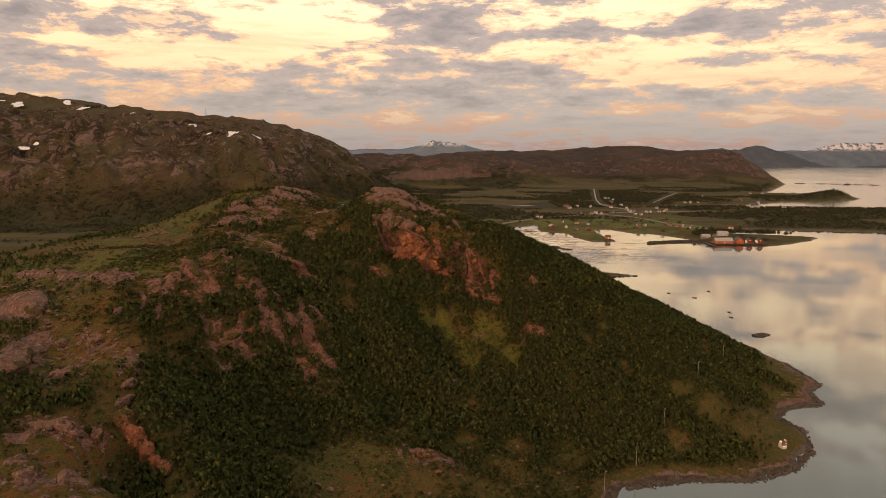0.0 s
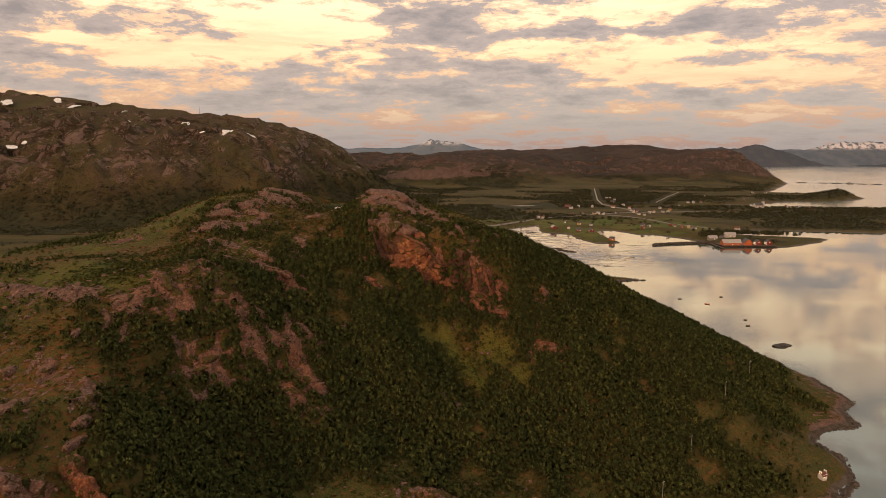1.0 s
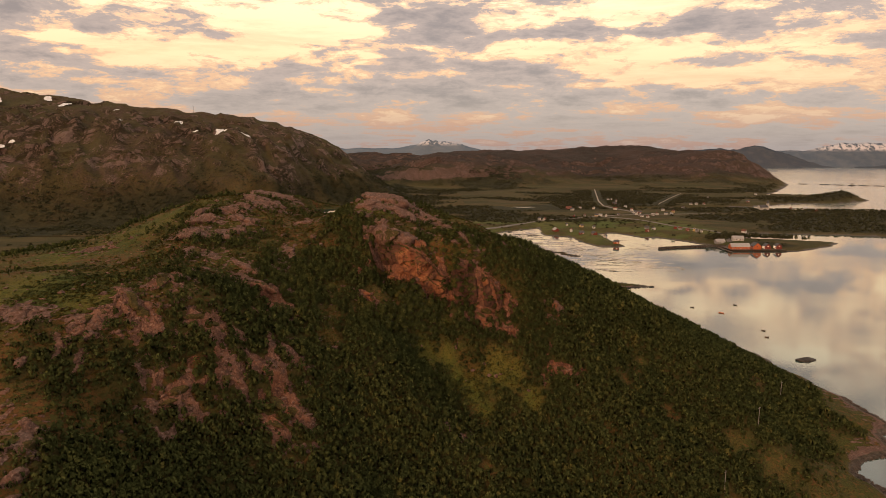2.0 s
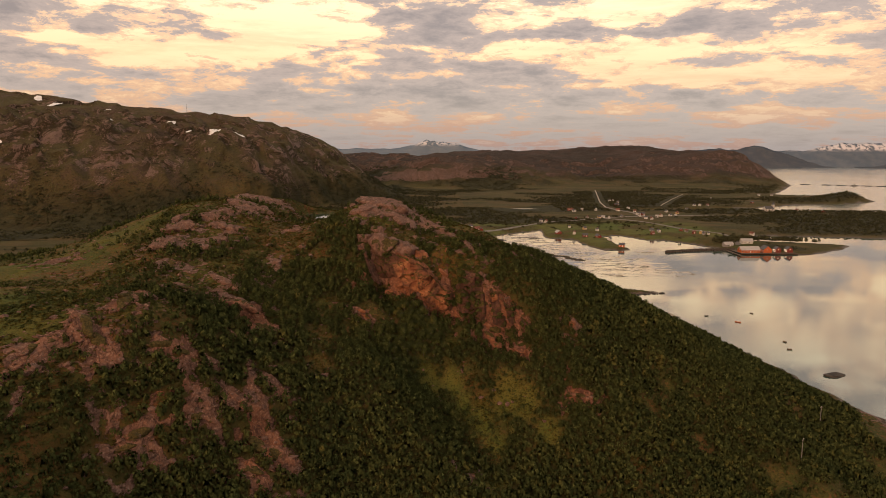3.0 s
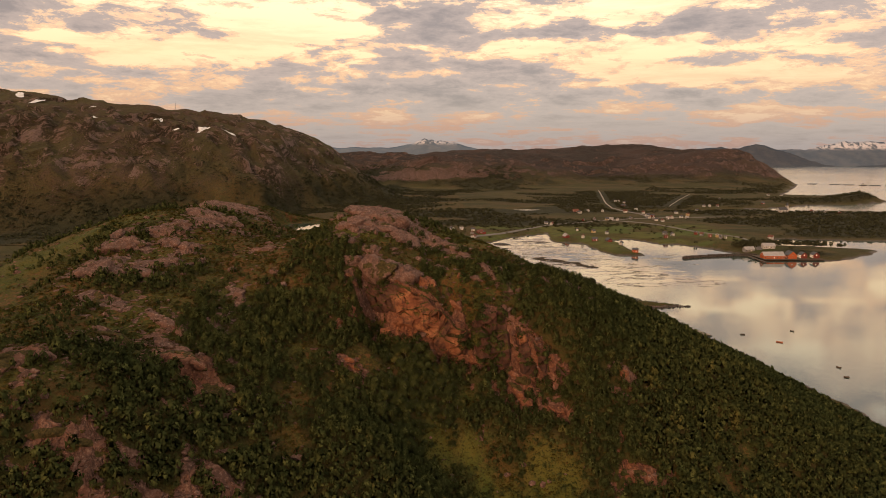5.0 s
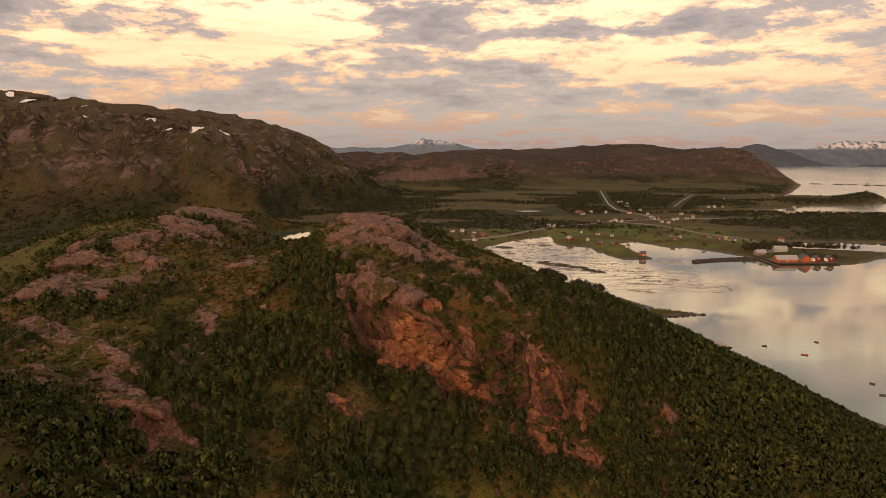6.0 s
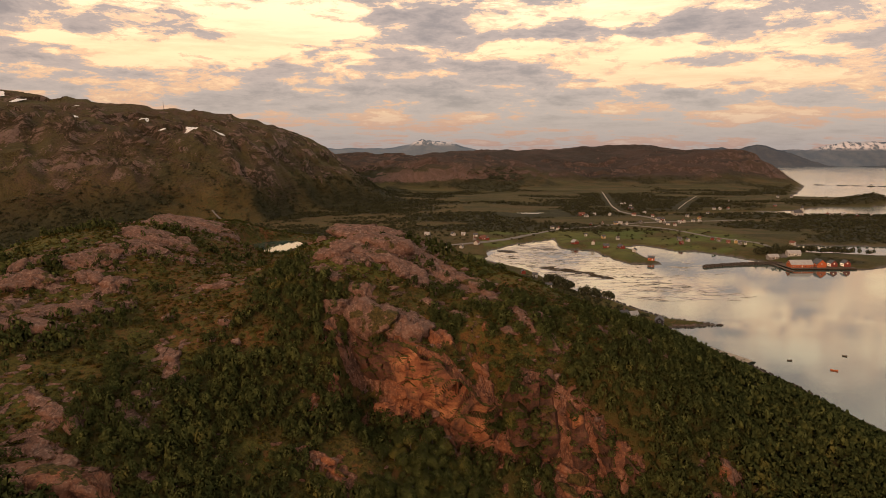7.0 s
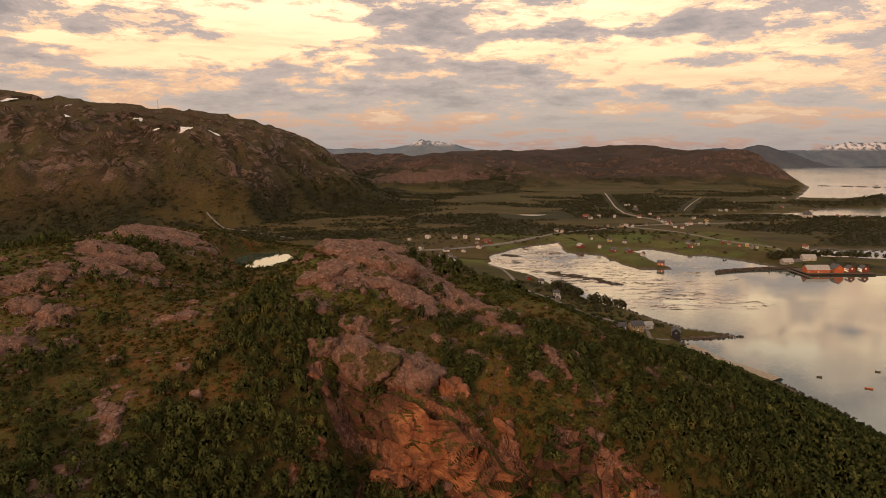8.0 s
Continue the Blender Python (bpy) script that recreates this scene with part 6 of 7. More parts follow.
def ribbon(name, points, width, material, label, lift=0.5):
    """A road laid over the ground along a line of points."""
    pts = [Vector((*p, 0)) for p in points]
    line = []
    for k in range(len(pts) - 1):
        a, b, c, d = pts[max(k - 1, 0)], pts[k], pts[k + 1], pts[min(k + 2, len(pts) - 1)]
        n = max(2, int((c - b).length / 9))
        for i in range(n):
            t = i / n
            line.append(0.5 * ((2 * b) + (c - a) * t + (2 * a - 5 * b + 4 * c - d) * t * t + (3 * b - a - 3 * c + d) * t ** 3))
    line.append(pts[-1])
    rows = []
    for k, p in enumerate(line):
        way = (line[min(k + 1, len(line) - 1)] - line[max(k - 1, 0)]).normalized()
        side = Vector((-way.y, way.x, 0)) * width / 2
        spread_x, spread_y = np.array([p.x, p.x + side.x, p.x - side.x]), np.array([p.y, p.y + side.y, p.y - side.y])
        on_fell = fell_height(spread_x, spread_y).max()
        z = max(on_fell if on_fell > -50 else looked_up(land_z, spread_x, spread_y).max(), 0.6) + lift
        rows.append([p - 1.6 * side + Vector((0, 0, z - 1.2)), p - side + Vector((0, 0, z)), p + Vector((0, 0, z + 0.08)), p + side + Vector((0, 0, z)), p + 1.6 * side + Vector((0, 0, z - 1.2))])
    me = mesh_from(name, np.array([tuple(v) for r in rows for v in r]), sheet_faces(len(rows), 5))
    me.materials.append(material)
    return tagged(new(name, me), label, "road", kind="structure")


ribbon("road", [(-60, 1030), (-22, 1044), (21, 1058), (59, 1082), (107, 1127), (161, 1190), (204, 1233), (254, 1256), (308, 1283), (391, 1305), (468, 1327), (560, 1350)], 5.5, ASPHALT, "asphalt road along the head of the bay")
ribbon("road_harbour", [(308, 1283), (373, 1209), (409, 1116), (440, 1060), (430, 1000), (418, 960)], 5, ASPHALT, "asphalt road down to the harbour")
ribbon("road_village", [(374, 1486), (385, 1420), (400, 1370), (391, 1305)], 6, ASPHALT, "village street")
ribbon("road_moor", [(505, 2110), (499, 2087), (437, 1807), (398, 1625), (374, 1486)], 2.6, GRAVEL, "pale straight gravel road across the plain")
ribbon("track_moor", [(518, 1552), (560, 1640), (614, 1745), (708, 1918)], 1.6, GRAVEL, "pale gravel track")
ribbon("track_shore", [(60, 960), (72, 932), (76, 860), (82, 816), (98, 790)], 2.6, ASPHALT, "gravel track to the shore houses")
ribbon("track_farm", [(98, 790), (118, 735), (140, 705), (150, 690), (146, 672), (160, 673)], 2.4, ASPHALT, "farm track to the cottages", 0.3)
SAND = plain("pale_beach_sand", (0.40, 0.32, 0.235), 0.95, 0.2, 3)
ribbon("beach", [(170, 664), (172, 645), (177, 630), (187, 612), (195, 598)], 9, SAND, "pale sandy beach beside the spit", 0.15)
ribbon("track_fell", [(-372, 1296), (-345, 1280), (-300, 1250), (-250, 1195), (-200, 1150)], 2.6, ASPHALT, "gravel track at the foot of the fell")

# ---------------------------------------------------------------- houses
PAINT = {"white": plain("white_painted_boards", (0.52, 0.495, 0.455), 0.7, 0.15, 3), "red": plain("falun_red_boards", (0.22, 0.050, 0.032), 0.8, 0.25, 3),
         "yellow": plain("ochre_boards", (0.52, 0.36, 0.16), 0.75, 0.2, 3), "grey": plain("weathered_grey_boards", (0.27, 0.25, 0.23), 0.9, 0.3, 3),
         "orange": plain("orange_painted_boards", (0.46, 0.115, 0.035), 0.75, 0.2, 3), "dark": plain("dark_stained_boards", (0.055, 0.05, 0.052), 0.8, 0.3, 3)}
ROOFS = {"slate": plain("slate_roof", (0.10, 0.10, 0.105), 0.7, 0.3, 2), "tile": plain("red_tile_roof", (0.20, 0.085, 0.06), 0.85, 0.3, 2), "tin": plain("pale_tin_roof", (0.40, 0.38, 0.36), 0.5, 0.2, 3)}
TRIM = plain("white_trim", (0.78, 0.76, 0.72), 0.6, 0.1, 2)
CHIMNEY = plain("chimney_brick", (0.26, 0.14, 0.10), 0.9, 0.3, 1)
STONE = plain("shore_stone", (0.085, 0.068, 0.055), 0.95, 0.45, 1.2)
TIMBER = plain("quay_timber", (0.12, 0.09, 0.065), 0.95, 0.4, 1.5)


def glass_material(name, glow):
    m, t, b = surface(name, 0.08, 0.0, 0.6)
    b.inputs["Base Color"].default_value = (0.035, 0.04, 0.045, 1)
    if glow:
        b.inputs["Emission Color"].default_value, b.inputs["Emission Strength"].default_value = (1.0, 0.72, 0.45, 1), glow
    return m


GLASS, LIT_GLASS = glass_material("window_glass", 0), glass_material("lit_window_glass", 1.3)
made_meshes = {}


def shared(key, build):
    if key not in made_meshes:
        made_meshes[key] = build()
    return made_meshes[key]


def boxed(x0, y0, z0, x1, y1, z1, bevel=0.0):
    bm = bmesh.new()
    bmesh.ops.create_cube(bm, size=1, matrix=Matrix.Translation(((x0 + x1) / 2, (y0 + y1) / 2, (z0 + z1) / 2)) @ Matrix.Diagonal((x1 - x0, y1 - y0, z1 - z0, 1)))
    if bevel:
        bmesh.ops.bevel(bm, geom=bm.edges[:], offset=bevel, segments=1, affect="EDGES")
    return bm


def to_mesh(name, bm, material):
    me = bpy.data.meshes.new(name)
    bm.to_mesh(me)
    bm.free()
    me.materials.append(material)
    return me


def gable(long, deep, wall, ridge):
    """The walls of a house with two gables, ridge along x, and a stone footing."""
    bm = bmesh.new()
    h = deep / 2
    a, b = ([bm.verts.new((x, y, z)) for y, z in ((-h, -1.2), (h, -1.2), (h, wall), (0, ridge), (-h, wall))] for x in (-long / 2, long / 2))
    bm.faces.new(a), bm.faces.new(b[::-1])
    for k in range(5):
        bm.faces.new((a[k], b[k], b[(k + 1) % 5], a[(k + 1) % 5]))
    bmesh.ops.recalc_face_normals(bm, faces=bm.faces)
    return bm


def roof_slabs(long, deep, wall, ridge):
    """Two roof slabs with eaves, a hand thick."""
    bm = bmesh.new()
    h, over, thick = deep / 2, 0.45, 0.22
    drop = over * (ridge - wall) / h
    for s in (-1, 1):
        low = [(s * (h + over), wall - drop), (0, ridge), (0, ridge + thick), (s * (h + over), wall - drop + thick)]
        a, b = ([bm.verts.new((x, y, z + 0.03)) for y, z in low] for x in (-long / 2 - over, long / 2 + over))
        bm.faces.new(a), bm.faces.new(b[::-1])
        for k in range(4):
            bm.faces.new((a[k], b[k], b[(k + 1) % 4], a[(k + 1) % 4]))
    bmesh.ops.recalc_face_normals(bm, faces=bm.faces)
    return bm


def house(x, y, turn, paint, roof, long, deep, wall, label, category="house", lit=False, group="", chimney=True, z=None, columns=None, name="house"):
    """A wooden house: walls, roof with chimney, door, and windows with their panes."""
    ridge = wall + deep * 0.42
    home = thing(name, Matrix.Translation((x, y, (height(x, y) if z is None else z) + 0.35)) @ Matrix.Rotation(radians(turn), 4, "Z"), label, category, group)
    size = (long, deep, wall)
    part("wall", shared(("wall", size, paint), lambda: to_mesh("wall", gable(long, deep, wall, ridge), PAINT[paint])), None, home)
    top = part("roof", shared(("roof", size, roof), lambda: to_mesh("roof", roof_slabs(long, deep, wall, ridge), ROOFS[roof])), None, home)
    if chimney:
        part("chimney", shared("chimney", lambda: to_mesh("chimney", boxed(-0.35, -0.35, -0.8, 0.35, 0.35, 0.9, 0.05), CHIMNEY)), None, top, m=pose(long * 0.18, 0.0, ridge + 0.3))
    frame_mesh = shared("window", lambda: to_mesh("window", boxed(-0.62, -0.06, -0.68, 0.62, 0.06, 0.68, 0.02), TRIM))
    pane_mesh = shared(("pane", lit), lambda: to_mesh("pane", boxed(-0.5, -0.03, -0.56, 0.5, 0.03, 0.56), LIT_GLASS if lit else GLASS))
    n = columns or max(2, int(long / 2.8))
    for side in (-1, 1):
        for floor in range(1 if wall < 3.5 else 2):
            for k in range(n):
                if side < 0 and floor == 0 and k == n // 2:
                    continue
                w = part("window", frame_mesh, None, home, m=pose((k + 0.5) / n * long - long / 2, side * (deep / 2 + 0.03), 1.25 + 2.0 * floor))
                part("pane", pane_mesh, None, w, m=pose(0, side * 0.05, 0))
        w = part("window", frame_mesh, None, home, m=pose(side * (long / 2 + 0.03), 0, min(wall, 3.0) + 0.9, 0, 0, 90))
        part("pane", pane_mesh, None, w, m=pose(0, -side * 0.05, 0))
    part("door", shared("door", lambda: to_mesh("door", boxed(-0.5, -0.05, 0, 0.5, 0.05, 2.1, 0.02), TRIM)), None, home, m=pose((n // 2 + 0.5) / n * long - long / 2, -deep / 2 - 0.04, 0.1))
    return home


VILLAGE = [(-36, 1133, "white", 9), (-10, 1151, "white", 12), (-41, 1054, "white", 9), (-19, 1055, "white", 11), (13, 1040, "white", 12), (17, 999, "grey", 9), (20, 975, "white", 10), (4, 991, "white", 10), (28, 1149, "white", 12), (43, 1148, "white", 9), (60, 1136, "white", 10), (69, 1110, "red", 14), (75, 1107, "red", 10), (57, 1071, "white", 13), (56, 1100, "grey", 9), (35, 1039, "white", 9), (6, 1016, "grey", 7), (92, 875, "red", 9), (102, 859, "white", 8), (106, 804, "white", 9), (103, 782, "grey", 9)]
MEADOWS = [(193, 1081, "red", 15), (216, 1072, "white", 9), (244, 1125, "yellow", 9), (262, 1115, "white", 7), (224, 1147, "white", 6), (227, 1048, "red", 12), (246, 1045, "red", 14), (258, 1026, "white", 10), (346, 1102, "grey", 10), (337, 1072, "red", 8), (353, 1090, "white", 9), (392, 1100, "red", 11), (394, 1084, "grey", 8), (399, 1067, "red", 8), (409, 1066, "yellow", 9), (408, 1052, "grey", 8), (415, 1052, "white", 5)] + [(256, 957, "orange", 11)]
UPPER = [(192, 1240, "white", 9), (199, 1227, "white", 10), (283, 1423, "red", 18), (285, 1396, "white", 12), (307, 1422, "grey", 8), (336, 1421, "white", 10), (426, 1647, "white", 9), (437, 1659, "white", 8), (410, 1530, "red", 16), (437, 1616, "white", 9), (378, 1408, "white", 12), (409, 1441, "white", 9), (264, 1276, "red", 9), (286, 1287, "grey", 9), (308, 1283, "yellow", 11), (315, 1281, "white", 10), (325, 1278, "white", 9), (399, 1339, "white", 13), (390, 1302, "white", 10), (391, 1285, "grey", 9)]
UPPER += [(388, 1260, "white", 9), (408, 1339, "red", 10), (474, 1395, "white", 10), (431, 1304, "white", 11), (417, 1285, "grey", 9), (453, 1316, "white", 9), (484, 1364, "yellow", 9), (461, 1308, "white", 8), (539, 1455, "white", 9), (352, 1289, "grey", 9), (394, 1246, "white", 8), (407, 1389, "white", 8), (596, 1556, "white", 9), (609, 1557, "white", 9), (628, 1560, "grey", 9), (756, 1611, "red", 12), (900, 1865, "white", 10), (935, 1863, "white", 10), (707, 1726, "grey", 9), (794, 1393, "red", 12), (791, 1428, "white", 11), (763, 1431, "white", 10), (495, 1080, "white", 11)]
rh = random.Random(4)
where = (("standing in the farm fields", VILLAGE, "farmhouses by the bay"), ("on the meadow by the flats", MEADOWS, "houses on the meadows"), ("in the village on the plain", UPPER, "village houses"))
for setting, rows, group in where:
    for x, y, paint, long in rows:
        roof = rh.choice(["slate", "slate", "slate", "tin", "tile"])
        long = round(long * 0.62, 1)
        deep, wall = round(min(long * 0.74, 7.0), 1), (2.9 if long < 10 and paint != "red" else 2.4)
        if height(x, y) < 0.8:
            y += 14
        house(x, y, rh.uniform(-35, 35) + rh.choice([0, 90]), paint, roof, float(long), deep, wall, f"{paint} house with {'tiled' if roof == 'tile' else 'grey'} roof {setting}", "house", group=group)

# the cottages behind the beach
house(141, 689, 10, "yellow", "slate", 9.0, 6.6, 4.6, "ochre wooden house with a dark roof above the beach", "house", name="house")
house(131, 690, 12, "grey", "slate", 6.0, 5.0, 2.8, "weathered grey shed beside the ochre house", "shed", chimney=False, name="shed")
house(152, 696, 15, "white", "tin", 6.5, 5.0, 2.8, "low white outbuilding with a tin roof", "shed", chimney=False, name="shed")
house(168, 683, 70, "dark", "slate", 8.0, 6.0, 4.2, "dark boathouse with white window frames on the spit", "boathouse", chimney=False, name="boathouse")
house(112, 702, 20, "grey", "slate", 5.0, 4.0, 2.6, "small grey shed on the grass", "shed", chimney=False, name="shed")
house(163, 282, 25, "white", "tile", 2.8, 2.2, 1.7, "small white hut with a red roof near the shore", "hut", lit=True, chimney=False, columns=2, name="hut")


def church(x, y):
    """A white country church: nave, tower with a spire, windows."""
    c = thing("church", Matrix.Translation((x, y, height(x, y) + 0.3)) @ Matrix.Rotation(radians(12), 4, "Z"), "white wooden church with a square tower", "church")
    part("wall", to_mesh("wall", gable(19, 10, 6, 11), PAINT["white"]), None, c)
    part("roof", to_mesh("roof", roof_slabs(19, 10, 6, 11), ROOFS["slate"]), None, c)
    part("tower", to_mesh("tower", boxed(9.5, -2.4, -1, 14, 2.4, 14, 0.1), PAINT["white"]), None, c)
    bm = bmesh.new()
    bmesh.ops.create_cone(bm, segments=4, radius1=3.6, radius2=0.1, depth=7, cap_ends=True, matrix=Matrix.Translation((11.75, 0, 17.5)) @ Matrix.Rotation(radians(45), 4, "Z"))
    part("spire", bm, ROOFS["slate"], c)
    for side in (-1, 1):
        for k in range(5):
            w = part("window", shared("tall_window", lambda: to_mesh("window", boxed(-0.7, -0.08, -1.5, 0.7, 0.08, 1.5, 0.03), TRIM)), None, c, m=pose(-7.5 + 3.6 * k, side * 5.03, 3.2))
            part("pane", shared("tall_pane", lambda: to_mesh("pane", boxed(-0.5, -0.04, -1.3, 0.5, 0.04, 1.3), GLASS)), None, w, m=pose(0, side * 0.07, 0))


church(702, 1432)

# ---------------------------------------------------------------- harbour
quay = thing("quay", pose(0, 0, 0), "dark timber quay on piles at the harbour", "quay")
part("deck", boxed(396, 906, 1.3, 470, 938, 1.8, 0.08), TIMBER, quay)
for k in range(29):
    part("pile", shared("pile", lambda: to_mesh("pile", boxed(-0.22, -0.22, -3, 0.22, 0.22, 1.7, 0.05), TIMBER)), None, quay, m=pose(396.4 + 2.61 * k, 906.4, 0))
part("jetty", boxed(389, 894, 0.9, 392.5, 934, 1.3, 0.06), TIMBER, quay, "narrow floating jetty")
for x, y, paint, long, deep, wall, roof, text in ((411, 917, "orange", 25.0, 10.0, 3.4, "tin", "long orange-red warehouse on the quay"), (433, 917, "orange", 11.0, 10.5, 4.2, "slate", "orange-red gabled warehouse on the quay"),
                                                  (448, 917, "red", 7.5, 7.5, 4.1, "slate", "red wooden warehouse with lit windows"), (463, 917, "red", 7.6, 7.5, 4.1, "slate", "dark red warehouse at the end of the quay")):
    house(x, y, 90 if long < 20 else 0, paint, roof, long, deep, wall, text, "warehouse", lit=long < 10, group="quay warehouses", chimney=False, z=1.5, columns=4 if long < 20 else 7, name="warehouse")
house(404, 962, 8, "grey", "tin", 13.0, 7.0, 2.8, "pale low harbour shed with a tin roof", "shed", chimney=False, name="shed")
house(432, 968, -6, "white", "tin", 15.0, 8.0, 2.8, "white low harbour shed", "shed", chimney=False, name="shed")


def rocks_along(name, points, width, rise, count, size, label, seed, material):
    """A mound of tipped stones, uncounted."""
    r = np.random.default_rng(seed)
    bm = bmesh.new()
    bmesh.ops.create_icosphere(bm, subdivisions=1, radius=1)
    v = np.array([tuple(q.co) for q in bm.verts])
    f = np.array([[q.index for q in g.verts] for g in bm.faces])
    bm.free()
    pts = np.array(points, float)
    seg = np.hypot(*np.diff(pts, axis=0).T)
    at = r.uniform(0, seg.sum(), count)
    k = np.clip(np.searchsorted(np.cumsum(seg), at), 0, len(seg) - 1)
    u = (at - np.concatenate([[0], np.cumsum(seg)])[k]) / seg[k]
    base = pts[k] + (pts[k + 1] - pts[k]) * u[:, None]
    off = r.normal(0, 0.42, count)
    way = (pts[k + 1] - pts[k]) / seg[k][:, None]
    base = base + np.stack([-way[:, 1], way[:, 0]], 1) * (off * width / 2)[:, None]
    z = rise * np.exp(-off * off * 2.2) * r.uniform(0.3, 1, count) - 0.2
    s = size * r.uniform(0.5, 1.3, (count, 1, 3))
    allv = v[None] * s * r.uniform(0.75, 1.2, (count, len(v), 1)) + np.concatenate([base, z[:, None]], 1)[:, None, :]
    me = mesh_from(name, allv.reshape(-1, 3), (f[None] + (np.arange(count) * len(v))[:, None, None]).reshape(-1, 3), False)
    me.materials.append(material)
    return tagged(new(name, me), label, "stones", kind="stuff")


rocks_along("breakwater", [(306, 924), (318, 930), (345, 938), (378, 944), (404, 942)], 9, 2.6, 900, 1.1, "breakwater of tipped stones", 7, STONE)
rocks_along("shore_stones", BAY[4:16], 5, 0.7, 1800, 0.62, "dark wet stones and broken rock along the waterline", 8, plain("wet_weeded_stone", (0.105, 0.080, 0.062), 0.6, 0.5, 2.0))
rocks_along("spit_stones", BAY[17:27], 6, 0.7, 420, 0.8, "stones and broken rock along the spit", 9, STONE)
rocks_along("scree", [(-62, 182), (-58, 194), (-60, 206)], 14, 0.5, 10, 0.6, "scree below the western bluff", 10, STONE)


def stone(name, x, y, z, sx, sy, sz, seed, material, label, category):
    """A weathered rock: a lump with broken facets."""
    bm = bmesh.new()
    bmesh.ops.create_icosphere(bm, subdivisions=3, radius=1)
    for v in bm.verts:
        q = v.co * 1.1 + Vector((seed * 7.3, 0, 0))
        v.co *= 1 + 0.30 * noise.noise(q) + 0.16 * noise.noise(q * 2.3) + 0.07 * noise.noise(q * 5)
        v.co.z = max(v.co.z, -0.55)
        v.co = Vector((v.co.x * sx, v.co.y * sy, v.co.z * sz))
    me = to_mesh(name, bm, material)
    ob = new(name, me)
    ob.matrix_basis = Matrix.Translation((x, y, z)) @ Matrix.Rotation(seed, 4, "Z")
    return tagged(ob, label, category)


SKERRY_ROCK = plain("dark_wet_rock", (0.07, 0.058, 0.046), 0.8, 0.5, 2.5)
stone("skerry", 244, 466, 0.1, 7.0, 3.8, 1.3, 0.4, SKERRY_ROCK, "low dark skerry standing out of the bay", "rock")
for k, (x, y, s) in enumerate(((178, 869, 4.0), (171, 877, 2.6), (155, 893, 3.2), (140, 914, 2.2))):
    stone("skerry", x, y, 0.2, s * 1.3, s, 0.25 * s, 1.3 + k, SKERRY_ROCK, "low weedy rock on the reef in the tidal flats", "rock")
stone("skerry", 95, 1040, 0.0, 14, 7, 1.6, 2.6, SKERRY_ROCK, "weed-covered rock in the shallow head of the bay", "rock")


def rowing_boat(x, y, turn, length):
    """An open boat: hull with a sheer, thwarts."""
    boat = thing("rowing_boat", Matrix.Translation((x, y, 0.05)) @ Matrix.Rotation(radians(turn), 4, "Z"), "small open wooden boat moored in the bay", "boat", "moored boats")
    bm = bmesh.new()
    rings = []
    for k in range(9):
        u = k / 8 * 2 - 1
        half = 0.7 * (1 - max(0, u) ** 2.4) * (1 - 0.25 * max(0, -u) ** 2) + 0.03
        sheer = 0.45 + 0.28 * u * u
        ring = [(u * length / 2, half * c, zz) for c, zz in ((1, sheer), (0.8, 0.05), (0, -0.25), (-0.8, 0.05), (-1, sheer), (-0.86, sheer), (-0.66, 0.12), (0, -0.12), (0.66, 0.12), (0.86, sheer))]
        rings.append([bm.verts.new(p) for p in ring])
    for a, b in zip(rings, rings[1:]):
        for k in range(10):
            bm.faces.new((a[k], a[(k + 1) % 10], b[(k + 1) % 10], b[k]))
    bm.faces.new(rings[0]), bm.faces.new(rings[-1])
    bmesh.ops.recalc_face_normals(bm, faces=bm.faces)
    part("hull", bm, PAINT["orange"] if length > 4 else TIMBER, boat)
    for u in (-0.25, 0.15):
        part("thwart", boxed(u * length - 0.12, -0.72, 0.22, u * length + 0.12, 0.72, 0.28), PAINT["yellow"], boat)
    return boat


for x, y, turn, length in ((241, 585, 150, 4.1), (250, 533, 120, 2.9), (244, 516, 160, 2.9), (224, 604, 170, 3.0), (265, 612, 140, 2.8)):
    rowing_boat(x, y, turn, length)


def fish_pen(x, y):
    pen = thing("fish_pen", pose(x, y, 0), "round floating fish farm pen with dark rails", "fish pen", "fish farm pens")
    for name, radius, z in (("float_ring", 17, 0.25), ("walk_ring", 15.6, 0.3), ("hand_rail", 16.3, 1.5)):
        bm = bmesh.new()
        n, thick = 28, 0.45 if name != "hand_rail" else 0.22
        for k in range(n):
            a, b = 2 * math.pi * k / n, 2 * math.pi * (k + 1) / n
            limb(bm, (radius * math.cos(a), radius * math.sin(a), z), (radius * math.cos(b), radius * math.sin(b), z), thick, thick, 5)
        part(name, bm, PAINT["dark"], pen)
    for k in range(14):
        a = 2 * math.pi * k / 14
        part("post", shared("post", lambda: to_mesh("post", boxed(-0.15, -0.15, 0, 0.15, 0.15, 1.5), PAINT["dark"])), None, pen, m=pose(16.3 * math.cos(a), 16.3 * math.sin(a), 0.2))
    part("net", shared("net", lambda: to_mesh("net", boxed(-13, -13, 0.25, 13, 13, 0.5, 0.1), PAINT["dark"])), None, pen)
    return pen


